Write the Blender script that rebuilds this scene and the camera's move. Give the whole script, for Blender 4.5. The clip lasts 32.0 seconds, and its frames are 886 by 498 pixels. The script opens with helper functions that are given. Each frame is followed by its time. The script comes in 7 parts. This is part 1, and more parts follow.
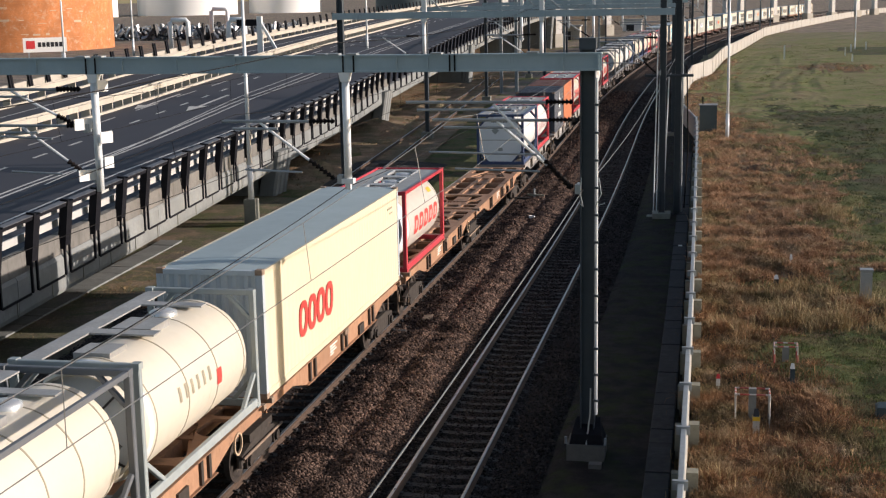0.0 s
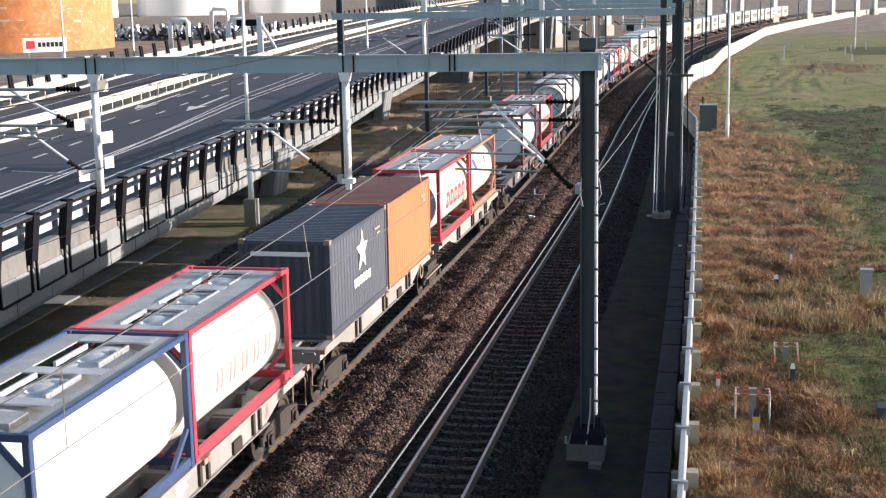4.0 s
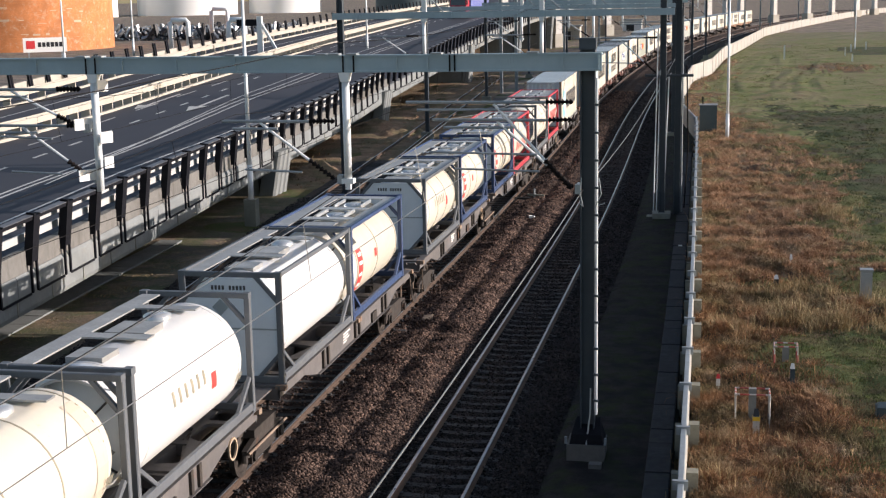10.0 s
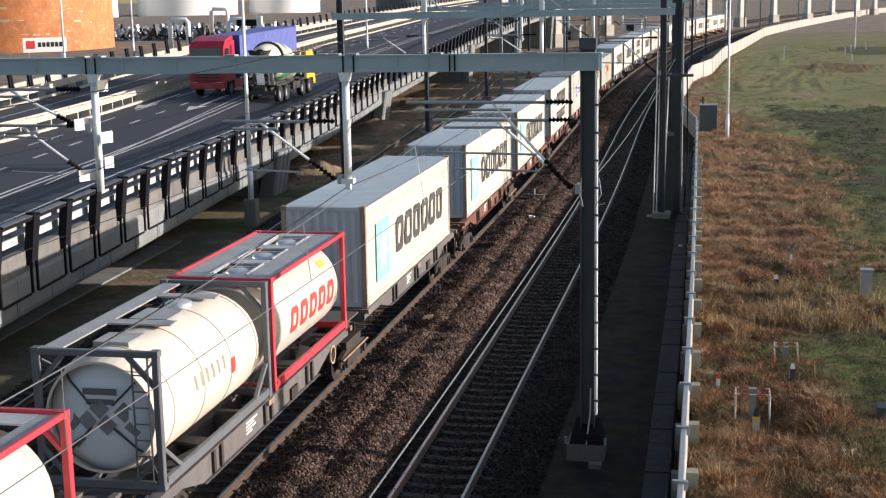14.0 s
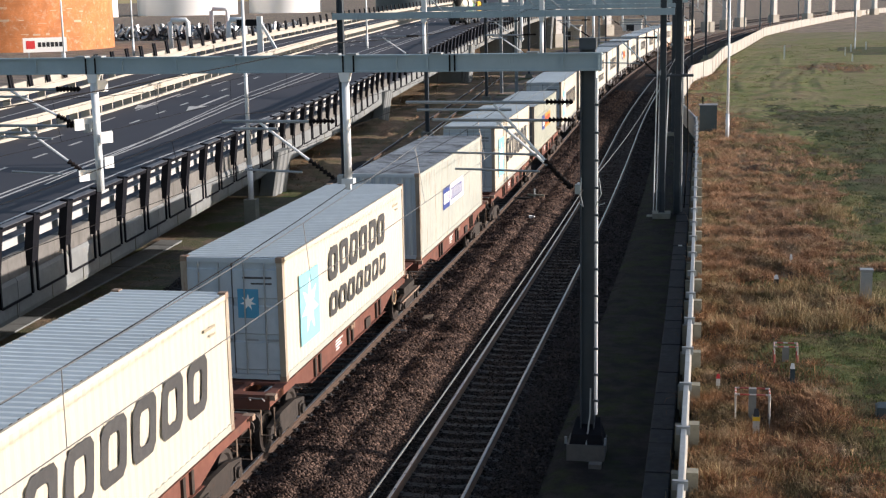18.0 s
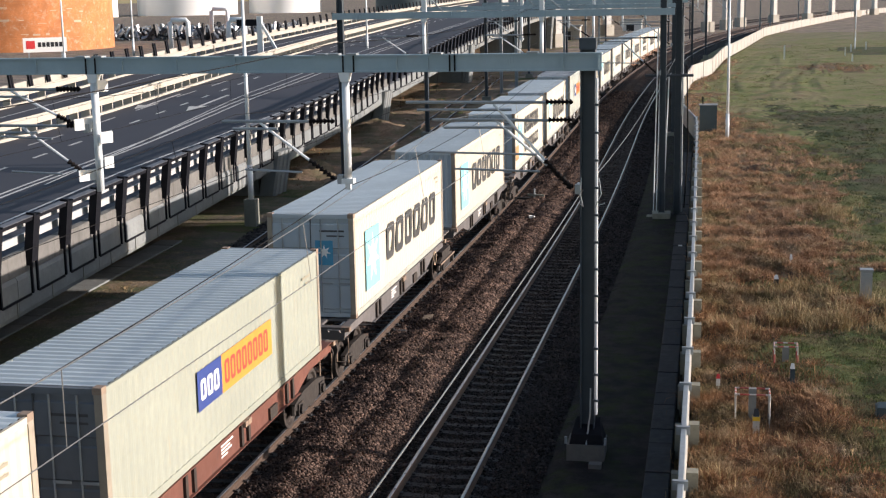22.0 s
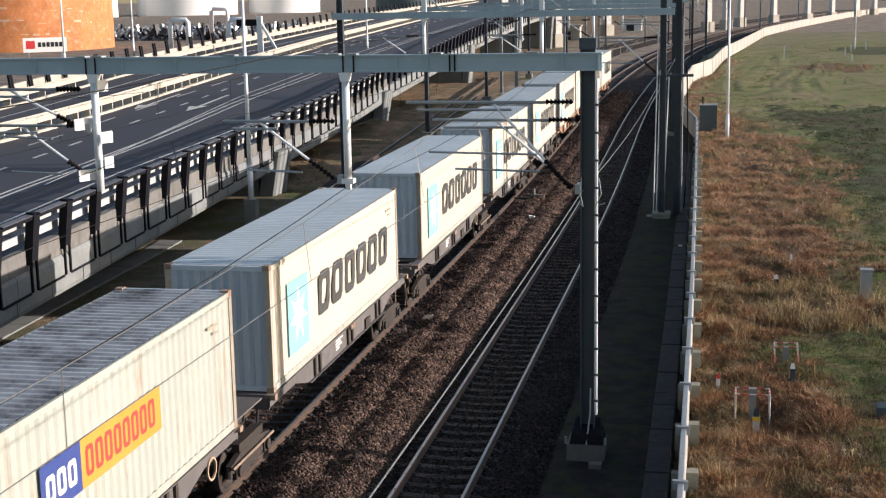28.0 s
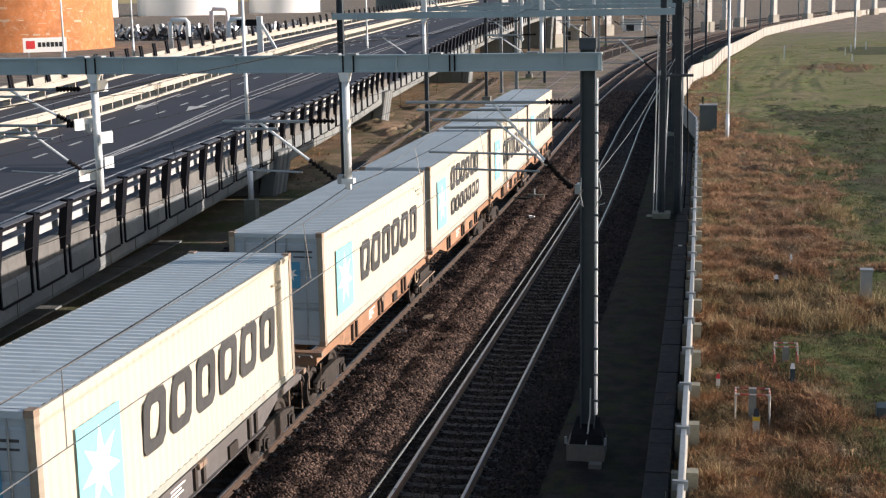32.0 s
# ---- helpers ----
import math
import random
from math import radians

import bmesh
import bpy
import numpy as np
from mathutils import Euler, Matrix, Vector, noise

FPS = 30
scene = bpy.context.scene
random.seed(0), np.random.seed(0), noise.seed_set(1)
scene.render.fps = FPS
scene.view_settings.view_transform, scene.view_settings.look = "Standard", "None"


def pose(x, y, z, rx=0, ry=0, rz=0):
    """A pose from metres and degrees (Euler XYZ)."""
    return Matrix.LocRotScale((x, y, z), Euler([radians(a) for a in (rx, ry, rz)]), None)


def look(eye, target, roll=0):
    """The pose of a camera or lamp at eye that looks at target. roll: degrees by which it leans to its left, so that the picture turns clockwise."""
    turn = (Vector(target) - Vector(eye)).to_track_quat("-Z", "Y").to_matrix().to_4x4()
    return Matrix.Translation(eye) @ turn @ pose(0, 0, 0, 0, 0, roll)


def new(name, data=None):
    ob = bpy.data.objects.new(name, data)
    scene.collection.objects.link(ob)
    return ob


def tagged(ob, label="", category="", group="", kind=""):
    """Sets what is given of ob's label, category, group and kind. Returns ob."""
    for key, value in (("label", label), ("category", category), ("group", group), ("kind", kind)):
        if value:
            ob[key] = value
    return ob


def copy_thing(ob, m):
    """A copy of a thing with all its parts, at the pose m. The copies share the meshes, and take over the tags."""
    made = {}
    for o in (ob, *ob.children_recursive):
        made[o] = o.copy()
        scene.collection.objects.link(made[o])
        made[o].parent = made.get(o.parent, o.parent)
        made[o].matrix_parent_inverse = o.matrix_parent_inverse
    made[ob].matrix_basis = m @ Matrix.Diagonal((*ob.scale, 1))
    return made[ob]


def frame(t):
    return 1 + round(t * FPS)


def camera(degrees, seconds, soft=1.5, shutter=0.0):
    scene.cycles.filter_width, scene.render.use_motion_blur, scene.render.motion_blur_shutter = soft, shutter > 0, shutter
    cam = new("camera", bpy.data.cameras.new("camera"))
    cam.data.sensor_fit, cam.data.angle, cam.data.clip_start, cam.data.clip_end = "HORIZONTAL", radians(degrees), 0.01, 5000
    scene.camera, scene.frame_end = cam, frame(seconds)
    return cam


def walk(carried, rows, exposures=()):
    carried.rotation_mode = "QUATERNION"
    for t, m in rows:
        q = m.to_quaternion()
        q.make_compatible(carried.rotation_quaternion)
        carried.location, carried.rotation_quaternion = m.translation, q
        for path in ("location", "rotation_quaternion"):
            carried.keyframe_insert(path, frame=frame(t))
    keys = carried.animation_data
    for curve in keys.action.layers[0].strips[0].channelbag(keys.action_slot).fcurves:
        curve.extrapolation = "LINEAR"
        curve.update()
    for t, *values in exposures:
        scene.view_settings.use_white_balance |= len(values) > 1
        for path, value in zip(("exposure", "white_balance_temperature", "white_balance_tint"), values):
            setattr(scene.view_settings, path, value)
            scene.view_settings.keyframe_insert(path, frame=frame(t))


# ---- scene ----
EYE = Vector((10.8042, -22.4073, 10.2187))
cam = camera(36.11, 32.0, soft=1.25)
YAW, PITCH = -0.2009, 0.1854
AIM = EYE + Vector((math.sin(YAW) * math.cos(PITCH), math.cos(YAW) * math.cos(PITCH), -math.sin(PITCH)))
VIEW = look(EYE, AIM, -1.0714)
walk(cam, [(0.0, VIEW), (32.0, VIEW)], exposures=[(0.0, 0.42, 6650, 17), (1.0, 0.52, 6650, 17), (2.0, 1.16, 6400, 17), (3.0, 1.24, 6300, 17), (6.0, 1.00, 6400, 17), (8.0, 0.98, 6350, 17), (9.0, 0.96, 6350, 17), (10.0, 0.66, 6400, 17), (14.0, 0.74, 6400, 17), (18.0, 0.70, 6450, 17), (22.0, 0.73, 6450, 17), (28.0, 0.74, 6500, 17), (30.0, 0.68, 6500, 17), (32.0, 0.68, 6500, 17)])

# ---- world, sun ----
SUN_EL, SUN_AZ = radians(13.2), math.atan2(0.990, 0.141)   # azimuth from +y towards +x
world = bpy.data.worlds.new("sky")
scene.world = world
world.use_nodes = True
wn = world.node_tree.nodes
sky = wn.new("ShaderNodeTexSky")
sky.sky_type, sky.sun_disc = "NISHITA", False
sky.sun_elevation, sky.sun_rotation = SUN_EL, SUN_AZ
sky.air_density, sky.dust_density = 1.0, 1.0
world.node_tree.links.new(sky.outputs[0], wn["Background"].inputs[0])
wn["Background"].inputs[1].default_value = 0.118
lamp = bpy.data.lights.new("sun", "SUN")
lamp.energy, lamp.angle, lamp.color = 4.8, radians(0.6), (1.0, 0.93, 0.85)
sun = new("sun", lamp)
d = Vector((math.sin(SUN_AZ) * math.cos(SUN_EL), math.cos(SUN_AZ) * math.cos(SUN_EL), math.sin(SUN_EL)))
sun.matrix_world = look(d * 300, (0, 0, 0))


# ---- materials ----
def node(nt, kind, **sets):
    n = nt.nodes.new(kind)
    for k, v in sets.items():
        n.inputs[k].default_value = v
    return n


def ramp(nt, src, lo, hi, a=(0, 0, 0, 1), b=(1, 1, 1, 1)):
    r = nt.nodes.new("ShaderNodeValToRGB")
    r.color_ramp.elements[0].position, r.color_ramp.elements[1].position = lo, hi
    r.color_ramp.elements[0].color, r.color_ramp.elements[1].color = a, b
    nt.links.new(src, r.inputs[0])
    return r.outputs[0]


def mixer(nt, fac, a, b, mode="MIX"):
    m = nt.nodes.new("ShaderNodeMix")
    m.data_type, m.blend_type = "RGBA", mode
    for src, sock in ((fac, m.inputs[0]), (a, m.inputs[6]), (b, m.inputs[7])):
        if isinstance(src, (int, float)):
            sock.default_value = src
        elif isinstance(src, tuple):
            sock.default_value = (*src[:3], 1)
        else:
            nt.links.new(src, sock)
    return m.outputs[2]


def mapped(nt, coord, scale, shift=True):
    tc = nt.nodes.new("ShaderNodeTexCoord")
    mp = nt.nodes.new("ShaderNodeMapping")
    mp.inputs["Scale"].default_value = scale if isinstance(scale, tuple) else (scale,) * 3
    nt.links.new(tc.outputs[coord], mp.inputs[0])
    if shift and coord == "Object":
        oi = nt.nodes.new("ShaderNodeObjectInfo")
        mu = node(nt, "ShaderNodeMath")
        mu.operation = "MULTIPLY"
        mu.inputs[1].default_value = 37.0
        nt.links.new(oi.outputs["Random"], mu.inputs[0])
        cb = nt.nodes.new("ShaderNodeCombineXYZ")
        for i in range(3):
            nt.links.new(mu.outputs[0], cb.inputs[i])
        nt.links.new(cb.outputs[0], mp.inputs["Location"])
    return mp.outputs[0]


def noisy(nt, vec, scale, detail=4.0, rough=0.6):
    n = node(nt, "ShaderNodeTexNoise", Scale=scale, Detail=detail, Roughness=rough)
    nt.links.new(vec, n.inputs["Vector"])
    return n.outputs[0]


def mat(name, col, rough=0.6, metal=0.0, var=0.25, grain=6.0, dirt=None, dirt_amt=0.0, streak=False,
        bump=0.0, bump_scale=30.0, random_value=0.0, coord="Object", spec=0.4):
    """A surface with colour variation at two scales, dirt or rust patches, and fine relief."""
    m = bpy.data.materials.new(name)
    m.use_nodes = True
    nt = m.node_tree
    bs = nt.nodes["Principled BSDF"]
    bs.inputs["Roughness"].default_value, bs.inputs["Metallic"].default_value = rough, metal
    bs.inputs["Specular IOR Level"].default_value = spec
    v = mapped(nt, coord, 1.0)
    c = tuple(col)
    big, fine = noisy(nt, v, grain * 0.12, 3), noisy(nt, v, grain, 5, 0.7)
    out = mixer(nt, ramp(nt, big, 0.3, 0.7), tuple(x * (1 - var) for x in c), tuple(min(1, x * (1 + var * 0.5)) for x in c))
    out = mixer(nt, ramp(nt, fine, 0.35, 0.75), out, tuple(x * (1 - var * 0.7) for x in c))
    if dirt:
        dv = mapped(nt, coord, (1.6, 1.6, 0.18) if streak else 1.0)
        dn = noisy(nt, dv, 1.7 if streak else grain * 0.4, 6, 0.75)
        out = mixer(nt, ramp(nt, dn, 0.72 - dirt_amt, 0.86 - dirt_amt * 0.6), out, dirt)
    if random_value:
        oi = nt.nodes.new("ShaderNodeObjectInfo")
        hs = nt.nodes.new("ShaderNodeHueSaturation")
        mr = node(nt, "ShaderNodeMapRange")
        mr.inputs[3].default_value, mr.inputs[4].default_value = 1 - random_value, 1 + random_value
        nt.links.new(oi.outputs["Random"], mr.inputs[0])
        nt.links.new(mr.outputs[0], hs.inputs["Value"])
        nt.links.new(out, hs.inputs["Color"])
        out = hs.outputs[0]
    nt.links.new(out, bs.inputs["Base Color"])
    rr = ramp(nt, fine, 0.3, 0.8, (max(0, rough - 0.12),) * 3 + (1,), (min(1, rough + 0.12),) * 3 + (1,))
    nt.links.new(rr, bs.inputs["Roughness"])
    if bump:
        bn = node(nt, "ShaderNodeBump", Strength=min(1.0, bump), Distance=0.02)
        nt.links.new(noisy(nt, v, bump_scale, 5, 0.7), bn.inputs["Height"])
        nt.links.new(bn.outputs[0], bs.inputs["Normal"])
    return m


def patchy(name, cols, scale, rough=0.95, fine=9.0, bump=0.6, island=0.0):
    """Ground or plants: several colours in world-space patches."""
    m = bpy.data.materials.new(name)
    m.use_nodes = True
    nt = m.node_tree
    bs = nt.nodes["Principled BSDF"]
    bs.inputs["Roughness"].default_value = rough
    bs.inputs["Specular IOR Level"].default_value = 0.15
    geo = nt.nodes.new("ShaderNodeNewGeometry")
    mp = nt.nodes.new("ShaderNodeMapping")
    nt.links.new(geo.outputs["Position"], mp.inputs[0])
    mp.inputs["Scale"].default_value = (1, 1, 0.05)
    v = mp.outputs[0]
    out = cols[0]
    for i, c in enumerate(cols[1:]):
        n = noisy(nt, v, scale * (1 + 0.7 * i), 5, 0.65)
        out = mixer(nt, ramp(nt, n, 0.44 + 0.03 * i, 0.60 + 0.02 * i), out, c)
    out = mixer(nt, ramp(nt, noisy(nt, v, fine, 4, 0.8), 0.3, 0.8, (0.55,) * 3 + (1,), (1.25,) * 3 + (1,)), out, out, "MIX")
    mul = mixer(nt, 1.0, out, ramp(nt, noisy(nt, v, fine, 4, 0.8), 0.25, 0.8, (0.5,) * 3 + (1,), (1.3,) * 3 + (1,)), "MULTIPLY")
    if island:
        hs = nt.nodes.new("ShaderNodeHueSaturation")
        mr = node(nt, "ShaderNodeMapRange")
        mr.inputs[3].default_value, mr.inputs[4].default_value = 1 - island, 1 + island
        nt.links.new(geo.outputs["Random Per Island"], mr.inputs[0])
        nt.links.new(mr.outputs[0], hs.inputs["Value"])
        nt.links.new(mul, hs.inputs["Color"])
        mul = hs.outputs[0]
    nt.links.new(mul, bs.inputs["Base Color"])
    if bump:
        bn = node(nt, "ShaderNodeBump", Strength=bump, Distance=0.06)
        nt.links.new(noisy(nt, v, fine * 1.5, 5, 0.75), bn.inputs["Height"])
        nt.links.new(bn.outputs[0], bs.inputs["Normal"])
    return m


def weedy(name, cols, island):
    """Dead plants: colours that change from stretch to stretch and from clump to clump."""
    m = bpy.data.materials.new(name)
    m.use_nodes = True
    nt = m.node_tree
    bs = nt.nodes["Principled BSDF"]
    bs.inputs["Roughness"].default_value = 0.85
    bs.inputs["Specular IOR Level"].default_value = 0.15
    geo = nt.nodes.new("ShaderNodeNewGeometry")
    mp = nt.nodes.new("ShaderNodeMapping")
    mp.inputs["Scale"].default_value = (1, 1, 0.05)
    nt.links.new(geo.outputs["Position"], mp.inputs[0])
    v = mp.outputs[0]
    out = mixer(nt, ramp(nt, noisy(nt, v, 1.5, 3, 0.6), 0.42, 0.58), cols[0], cols[1])
    out = mixer(nt, ramp(nt, noisy(nt, v, 0.33, 4, 0.65), 0.50, 0.62), out, cols[2])
    out = mixer(nt, ramp(nt, noisy(nt, v, 0.85, 4, 0.65), 0.54, 0.66), out, cols[3])
    out = mixer(nt, 1.0, out, ramp(nt, noisy(nt, v, 2.6, 3, 0.7), 0.32, 0.68, (0.45,) * 3 + (1,), (1.25,) * 3 + (1,)), "MULTIPLY")
    hs = nt.nodes.new("ShaderNodeHueSaturation")
    mr = node(nt, "ShaderNodeMapRange")
    mr.inputs[3].default_value, mr.inputs[4].default_value = 1 - island, 1 + island
    nt.links.new(geo.outputs["Random Per Island"], mr.inputs[0])
    nt.links.new(mr.outputs[0], hs.inputs["Value"])
    nt.links.new(out, hs.inputs["Color"])
    nt.links.new(hs.outputs[0], bs.inputs["Base Color"])
    return m


RUST, GRIME = (0.16, 0.06, 0.025), (0.05, 0.045, 0.04)
M_STEEL = mat("galvanised_steel", (0.32, 0.345, 0.35), 0.5, 0.3, 0.2, 4, GRIME, 0.06)
M_GANTRY = mat("grey_green_paint", (0.33, 0.42, 0.455), 0.55, 0.1, 0.2, 3, GRIME, 0.08, streak=True)
M_MAST = mat("dark_galvanised_mast", (0.062, 0.074, 0.086), 0.5, 0.3, 0.25, 3, GRIME, 0.1, streak=True)
M_DARK = mat("dark_insulator", (0.012, 0.010, 0.010), 0.85, spec=0.1)
M_WIREDARK = mat("dark_wire", (0.016, 0.015, 0.015), 0.9, 0.0, spec=0.1)
# Brighter copy of the wire, with the sun's glint put into its colour.
M_WIRE = mat("sun_bright_copper_wire", (0.24, 0.235, 0.22), 0.4, 0.6)
M_RAILTOP = mat("worn_rail_steel", (0.33, 0.345, 0.37), 0.35, 0.9, 0.15, 9)
M_RAIL = mat("rusty_rail_web", (0.08, 0.05, 0.033), 0.8, 0.2, 0.3, 9)
M_SLEEPER = mat("weathered_concrete_sleeper", (0.040, 0.037, 0.035), 0.9, 0, 0.35, 7, GRIME, 0.12, bump=0.4, random_value=0.25)
M_BALLAST = patchy("brown_ballast", [(0.045, 0.030, 0.024), (0.061, 0.041, 0.033), (0.031, 0.023, 0.020)], 0.35, 0.95, 26.0, 1.0)
M_STONE = patchy("ballast_stone", [(0.089, 0.058, 0.044), (0.159, 0.104, 0.078), (0.048, 0.033, 0.027)], 1.3, 0.9, 30.0, 0.0, island=0.85)
# Darker copy of the ballast stones, painting in the wall's shade.
M_STONEDARK = patchy("shade_dark_ballast_stone", [(0.032, 0.027, 0.025), (0.047, 0.038, 0.034), (0.022, 0.019, 0.018)], 0.8, 0.9, 30.0, 0.0, island=0.8)
M_SIDEBED = patchy("grey_brown_siding_ballast", [(0.062, 0.056, 0.052), (0.085, 0.074, 0.066), (0.046, 0.042, 0.039)], 0.5, 0.95, 22.0, 1.0)
M_SIDESTONE = patchy("grey_siding_stone", [(0.058, 0.052, 0.049), (0.082, 0.073, 0.067), (0.04, 0.037, 0.035)], 0.8, 0.9, 30.0, 0.0, island=0.6)
# Darker copy of the ballast bed where the wall's shade falls.
M_BEDDARK = patchy("shade_dark_ballast", [(0.023, 0.021, 0.020), (0.032, 0.028, 0.026), (0.018, 0.016, 0.016)], 0.35, 0.95, 26.0, 1.0)
# Yard ground, lifted in colour to paint the haze over it.
M_HARD = patchy("far_yard_ground", [(0.24, 0.19, 0.155), (0.36, 0.265, 0.20), (0.14, 0.12, 0.105), (0.25, 0.23, 0.13)], 0.16, 0.95, 1.2, 1.0)
# Soil with greenish patches, coloured near black to paint the wall's shade.
M_PATHDARK = patchy("shade_dark_path_soil", [(0.015, 0.014, 0.015), (0.026, 0.036, 0.013), (0.031, 0.028, 0.027)], 0.9, 0.95, 14.0, 0.8)
M_FIELD = patchy("short_winter_grass", [(0.113, 0.128, 0.043), (0.174, 0.143, 0.071), (0.064, 0.087, 0.027), (0.158, 0.113, 0.064)], 0.22, 0.95, 7.0, 1.0)
# Far pasture, its colours kept light to stand in for haze.
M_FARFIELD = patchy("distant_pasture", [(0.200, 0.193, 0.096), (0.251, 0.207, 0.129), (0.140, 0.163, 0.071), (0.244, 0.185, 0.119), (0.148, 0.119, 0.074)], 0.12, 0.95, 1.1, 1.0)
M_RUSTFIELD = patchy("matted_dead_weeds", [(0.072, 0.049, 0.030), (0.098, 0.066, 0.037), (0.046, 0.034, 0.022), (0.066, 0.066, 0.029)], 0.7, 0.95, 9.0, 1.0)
# Next three: paler copies of the verge colours, painting haze with distance.
M_PALEWEEDS = patchy("haze_pale_matted_weeds", [(0.164, 0.107, 0.066), (0.213, 0.135, 0.082), (0.115, 0.086, 0.054), (0.139, 0.127, 0.061)], 0.5, 0.95, 5.0, 1.0)
M_MIDFIELD = patchy("haze_pale_pasture", [(0.185, 0.194, 0.073), (0.249, 0.211, 0.112), (0.138, 0.163, 0.053), (0.224, 0.172, 0.099)], 0.13, 0.95, 3.0, 1.0)
M_BLADEPALE = weedy("haze_pale_russet_weeds", [(0.370, 0.224, 0.136), (0.431, 0.255, 0.150), (0.264, 0.216, 0.110), (0.475, 0.361, 0.238)], 0.25)
# Grass colour darkened to paint a shadow lying across the field.
M_SHADEFIELD = patchy("shade_dark_grass", [(0.075, 0.09, 0.038), (0.10, 0.08, 0.052), (0.06, 0.078, 0.03)], 0.2, 0.95, 6.0, 0.9)
M_BLADE = weedy("rust_brown_weeds", [(0.266, 0.148, 0.077), (0.324, 0.171, 0.087), (0.158, 0.131, 0.062), (0.387, 0.284, 0.176)], 0.35)
M_SPRAY = weedy("dry_seed_heads", [(0.229, 0.129, 0.074), (0.281, 0.166, 0.096), (0.163, 0.118, 0.067), (0.318, 0.237, 0.148)], 0.3)
M_GREENBLADE = patchy("short_green_blades", [(0.104, 0.127, 0.036), (0.153, 0.142, 0.061), (0.073, 0.104, 0.027), (0.168, 0.127, 0.069)], 0.4, 0.85, 4.0, 0.0, island=0.5)
M_STRAW = patchy("pale_straw", [(0.398, 0.306, 0.168), (0.291, 0.207, 0.100)], 0.5, 0.8, 5.0, 0.0, island=0.4)
# Dry grass and soil, also made paler for haze between viaduct and tracks.
M_YARDDRY = patchy("dry_brown_grass_soil", [(0.264, 0.176, 0.114), (0.176, 0.150, 0.079), (0.352, 0.246, 0.163), (0.167, 0.141, 0.079)], 0.22, 0.95, 5.0, 1.0)
M_YARD = patchy("trackside_soil", [(0.15, 0.125, 0.095), (0.13, 0.135, 0.07), (0.25, 0.185, 0.13), (0.12, 0.13, 0.065)], 0.3, 0.95, 8.0, 0.8)
M_WALL = mat("pale_concrete_wall", (0.36, 0.34, 0.30), 0.9, 0, 0.2, 4, (0.25, 0.22, 0.18), 0.1, streak=True, bump=0.2)
M_COLUMN = mat("pale_column_concrete", (0.58, 0.55, 0.50), 0.85, 0, 0.2, 2, (0.40, 0.28, 0.18), 0.08, streak=True)
M_CONC = mat("weathered_concrete", (0.215, 0.225, 0.215), 0.9, 0, 0.25, 5, (0.14, 0.13, 0.11), 0.13, streak=True, bump=0.3)
M_UPSTAND = mat("stained_kerb_concrete", (0.185, 0.175, 0.155), 0.9, 0, 0.35, 5, (0.07, 0.06, 0.05), 0.2, streak=True, bump=0.3)
M_RAILWHITE = mat("pale_guard_rail_paint", (0.50, 0.49, 0.46), 0.55, 0.1, 0.15, 4, (0.3, 0.25, 0.18), 0.06)
M_CAPGREY = mat("dull_grey_capping", (0.10, 0.105, 0.115), 0.55, 0.1, 0.25, 3)
M_CONCD = mat("grey_concrete_block", (0.235, 0.235, 0.19), 0.9, 0, 0.3, 6, (0.10, 0.10, 0.07), 0.15, bump=0.4)
# Stained concrete, darkened further in colour for the shade at the mast foot.
M_FOOT = mat("shade_dark_stained_concrete", (0.115, 0.112, 0.105), 0.9, 0, 0.3, 6, (0.06, 0.06, 0.05), 0.15, bump=0.4)
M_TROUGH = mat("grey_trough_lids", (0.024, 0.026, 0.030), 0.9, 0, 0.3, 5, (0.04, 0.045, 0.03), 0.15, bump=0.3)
M_ASPHALT = mat("dark_asphalt", (0.036, 0.037, 0.047), 0.75, 0, 0.3, 1.2, (0.08, 0.08, 0.085), 0.08, bump=0.2, bump_scale=60, coord="Generated")
M_LINE = mat("worn_road_paint", (0.62, 0.60, 0.55), 0.7, 0, 0.25, 5, (0.1, 0.1, 0.1), 0.12)
M_BARRIER = mat("cream_barrier_concrete", (0.43, 0.39, 0.32), 0.85, 0, 0.2, 3, (0.2, 0.17, 0.12), 0.08)
M_POST = mat("black_painted_post", (0.010, 0.010, 0.013), 0.75, 0, 0.3, 4, spec=0.12)
M_GUARD = mat("guard_rail_zinc", (0.42, 0.43, 0.43), 0.45, 0.5, 0.2, 4)
M_WHITEPOLE = mat("white_lamp_pole", (0.70, 0.72, 0.72), 0.5, 0.1, 0.1, 3)
M_PLATE = mat("white_sign_plate", (0.75, 0.74, 0.70), 0.5, 0, 0.08, 3)
M_BANDRED = mat("faded_red_band_paint", (0.36, 0.06, 0.05), 0.65, 0, 0.2, 6, (0.30, 0.16, 0.12), 0.3)
M_POSTGREY = mat("dulled_white_tube_paint", (0.46, 0.45, 0.43), 0.6, 0, 0.2, 6, (0.26, 0.23, 0.19), 0.25)
M_RED = mat("signal_red_paint", (0.55, 0.04, 0.04), 0.5, 0, 0.15, 4)
M_BLACK = mat("black_sign_paint", (0.02, 0.02, 0.022), 0.5)
M_RUSTTANK = mat("rusty_primer_steel", (0.54, 0.20, 0.07), 0.85, 0, 0.4, 2.2, (0.48, 0.33, 0.21), 0.20, bump=0.1)
M_PRIMER = mat("pale_primer", (0.50, 0.37, 0.25), 0.9, 0, 0.3, 1.0, (0.50, 0.22, 0.09), 0.2)
M_WHITETANK = mat("white_storage_tank", (0.78, 0.78, 0.76), 0.6, 0, 0.08, 0.1)
M_CABINET = mat("grey_green_cabinet", (0.055, 0.08, 0.09), 0.6, 0.1, 0.2, 4)
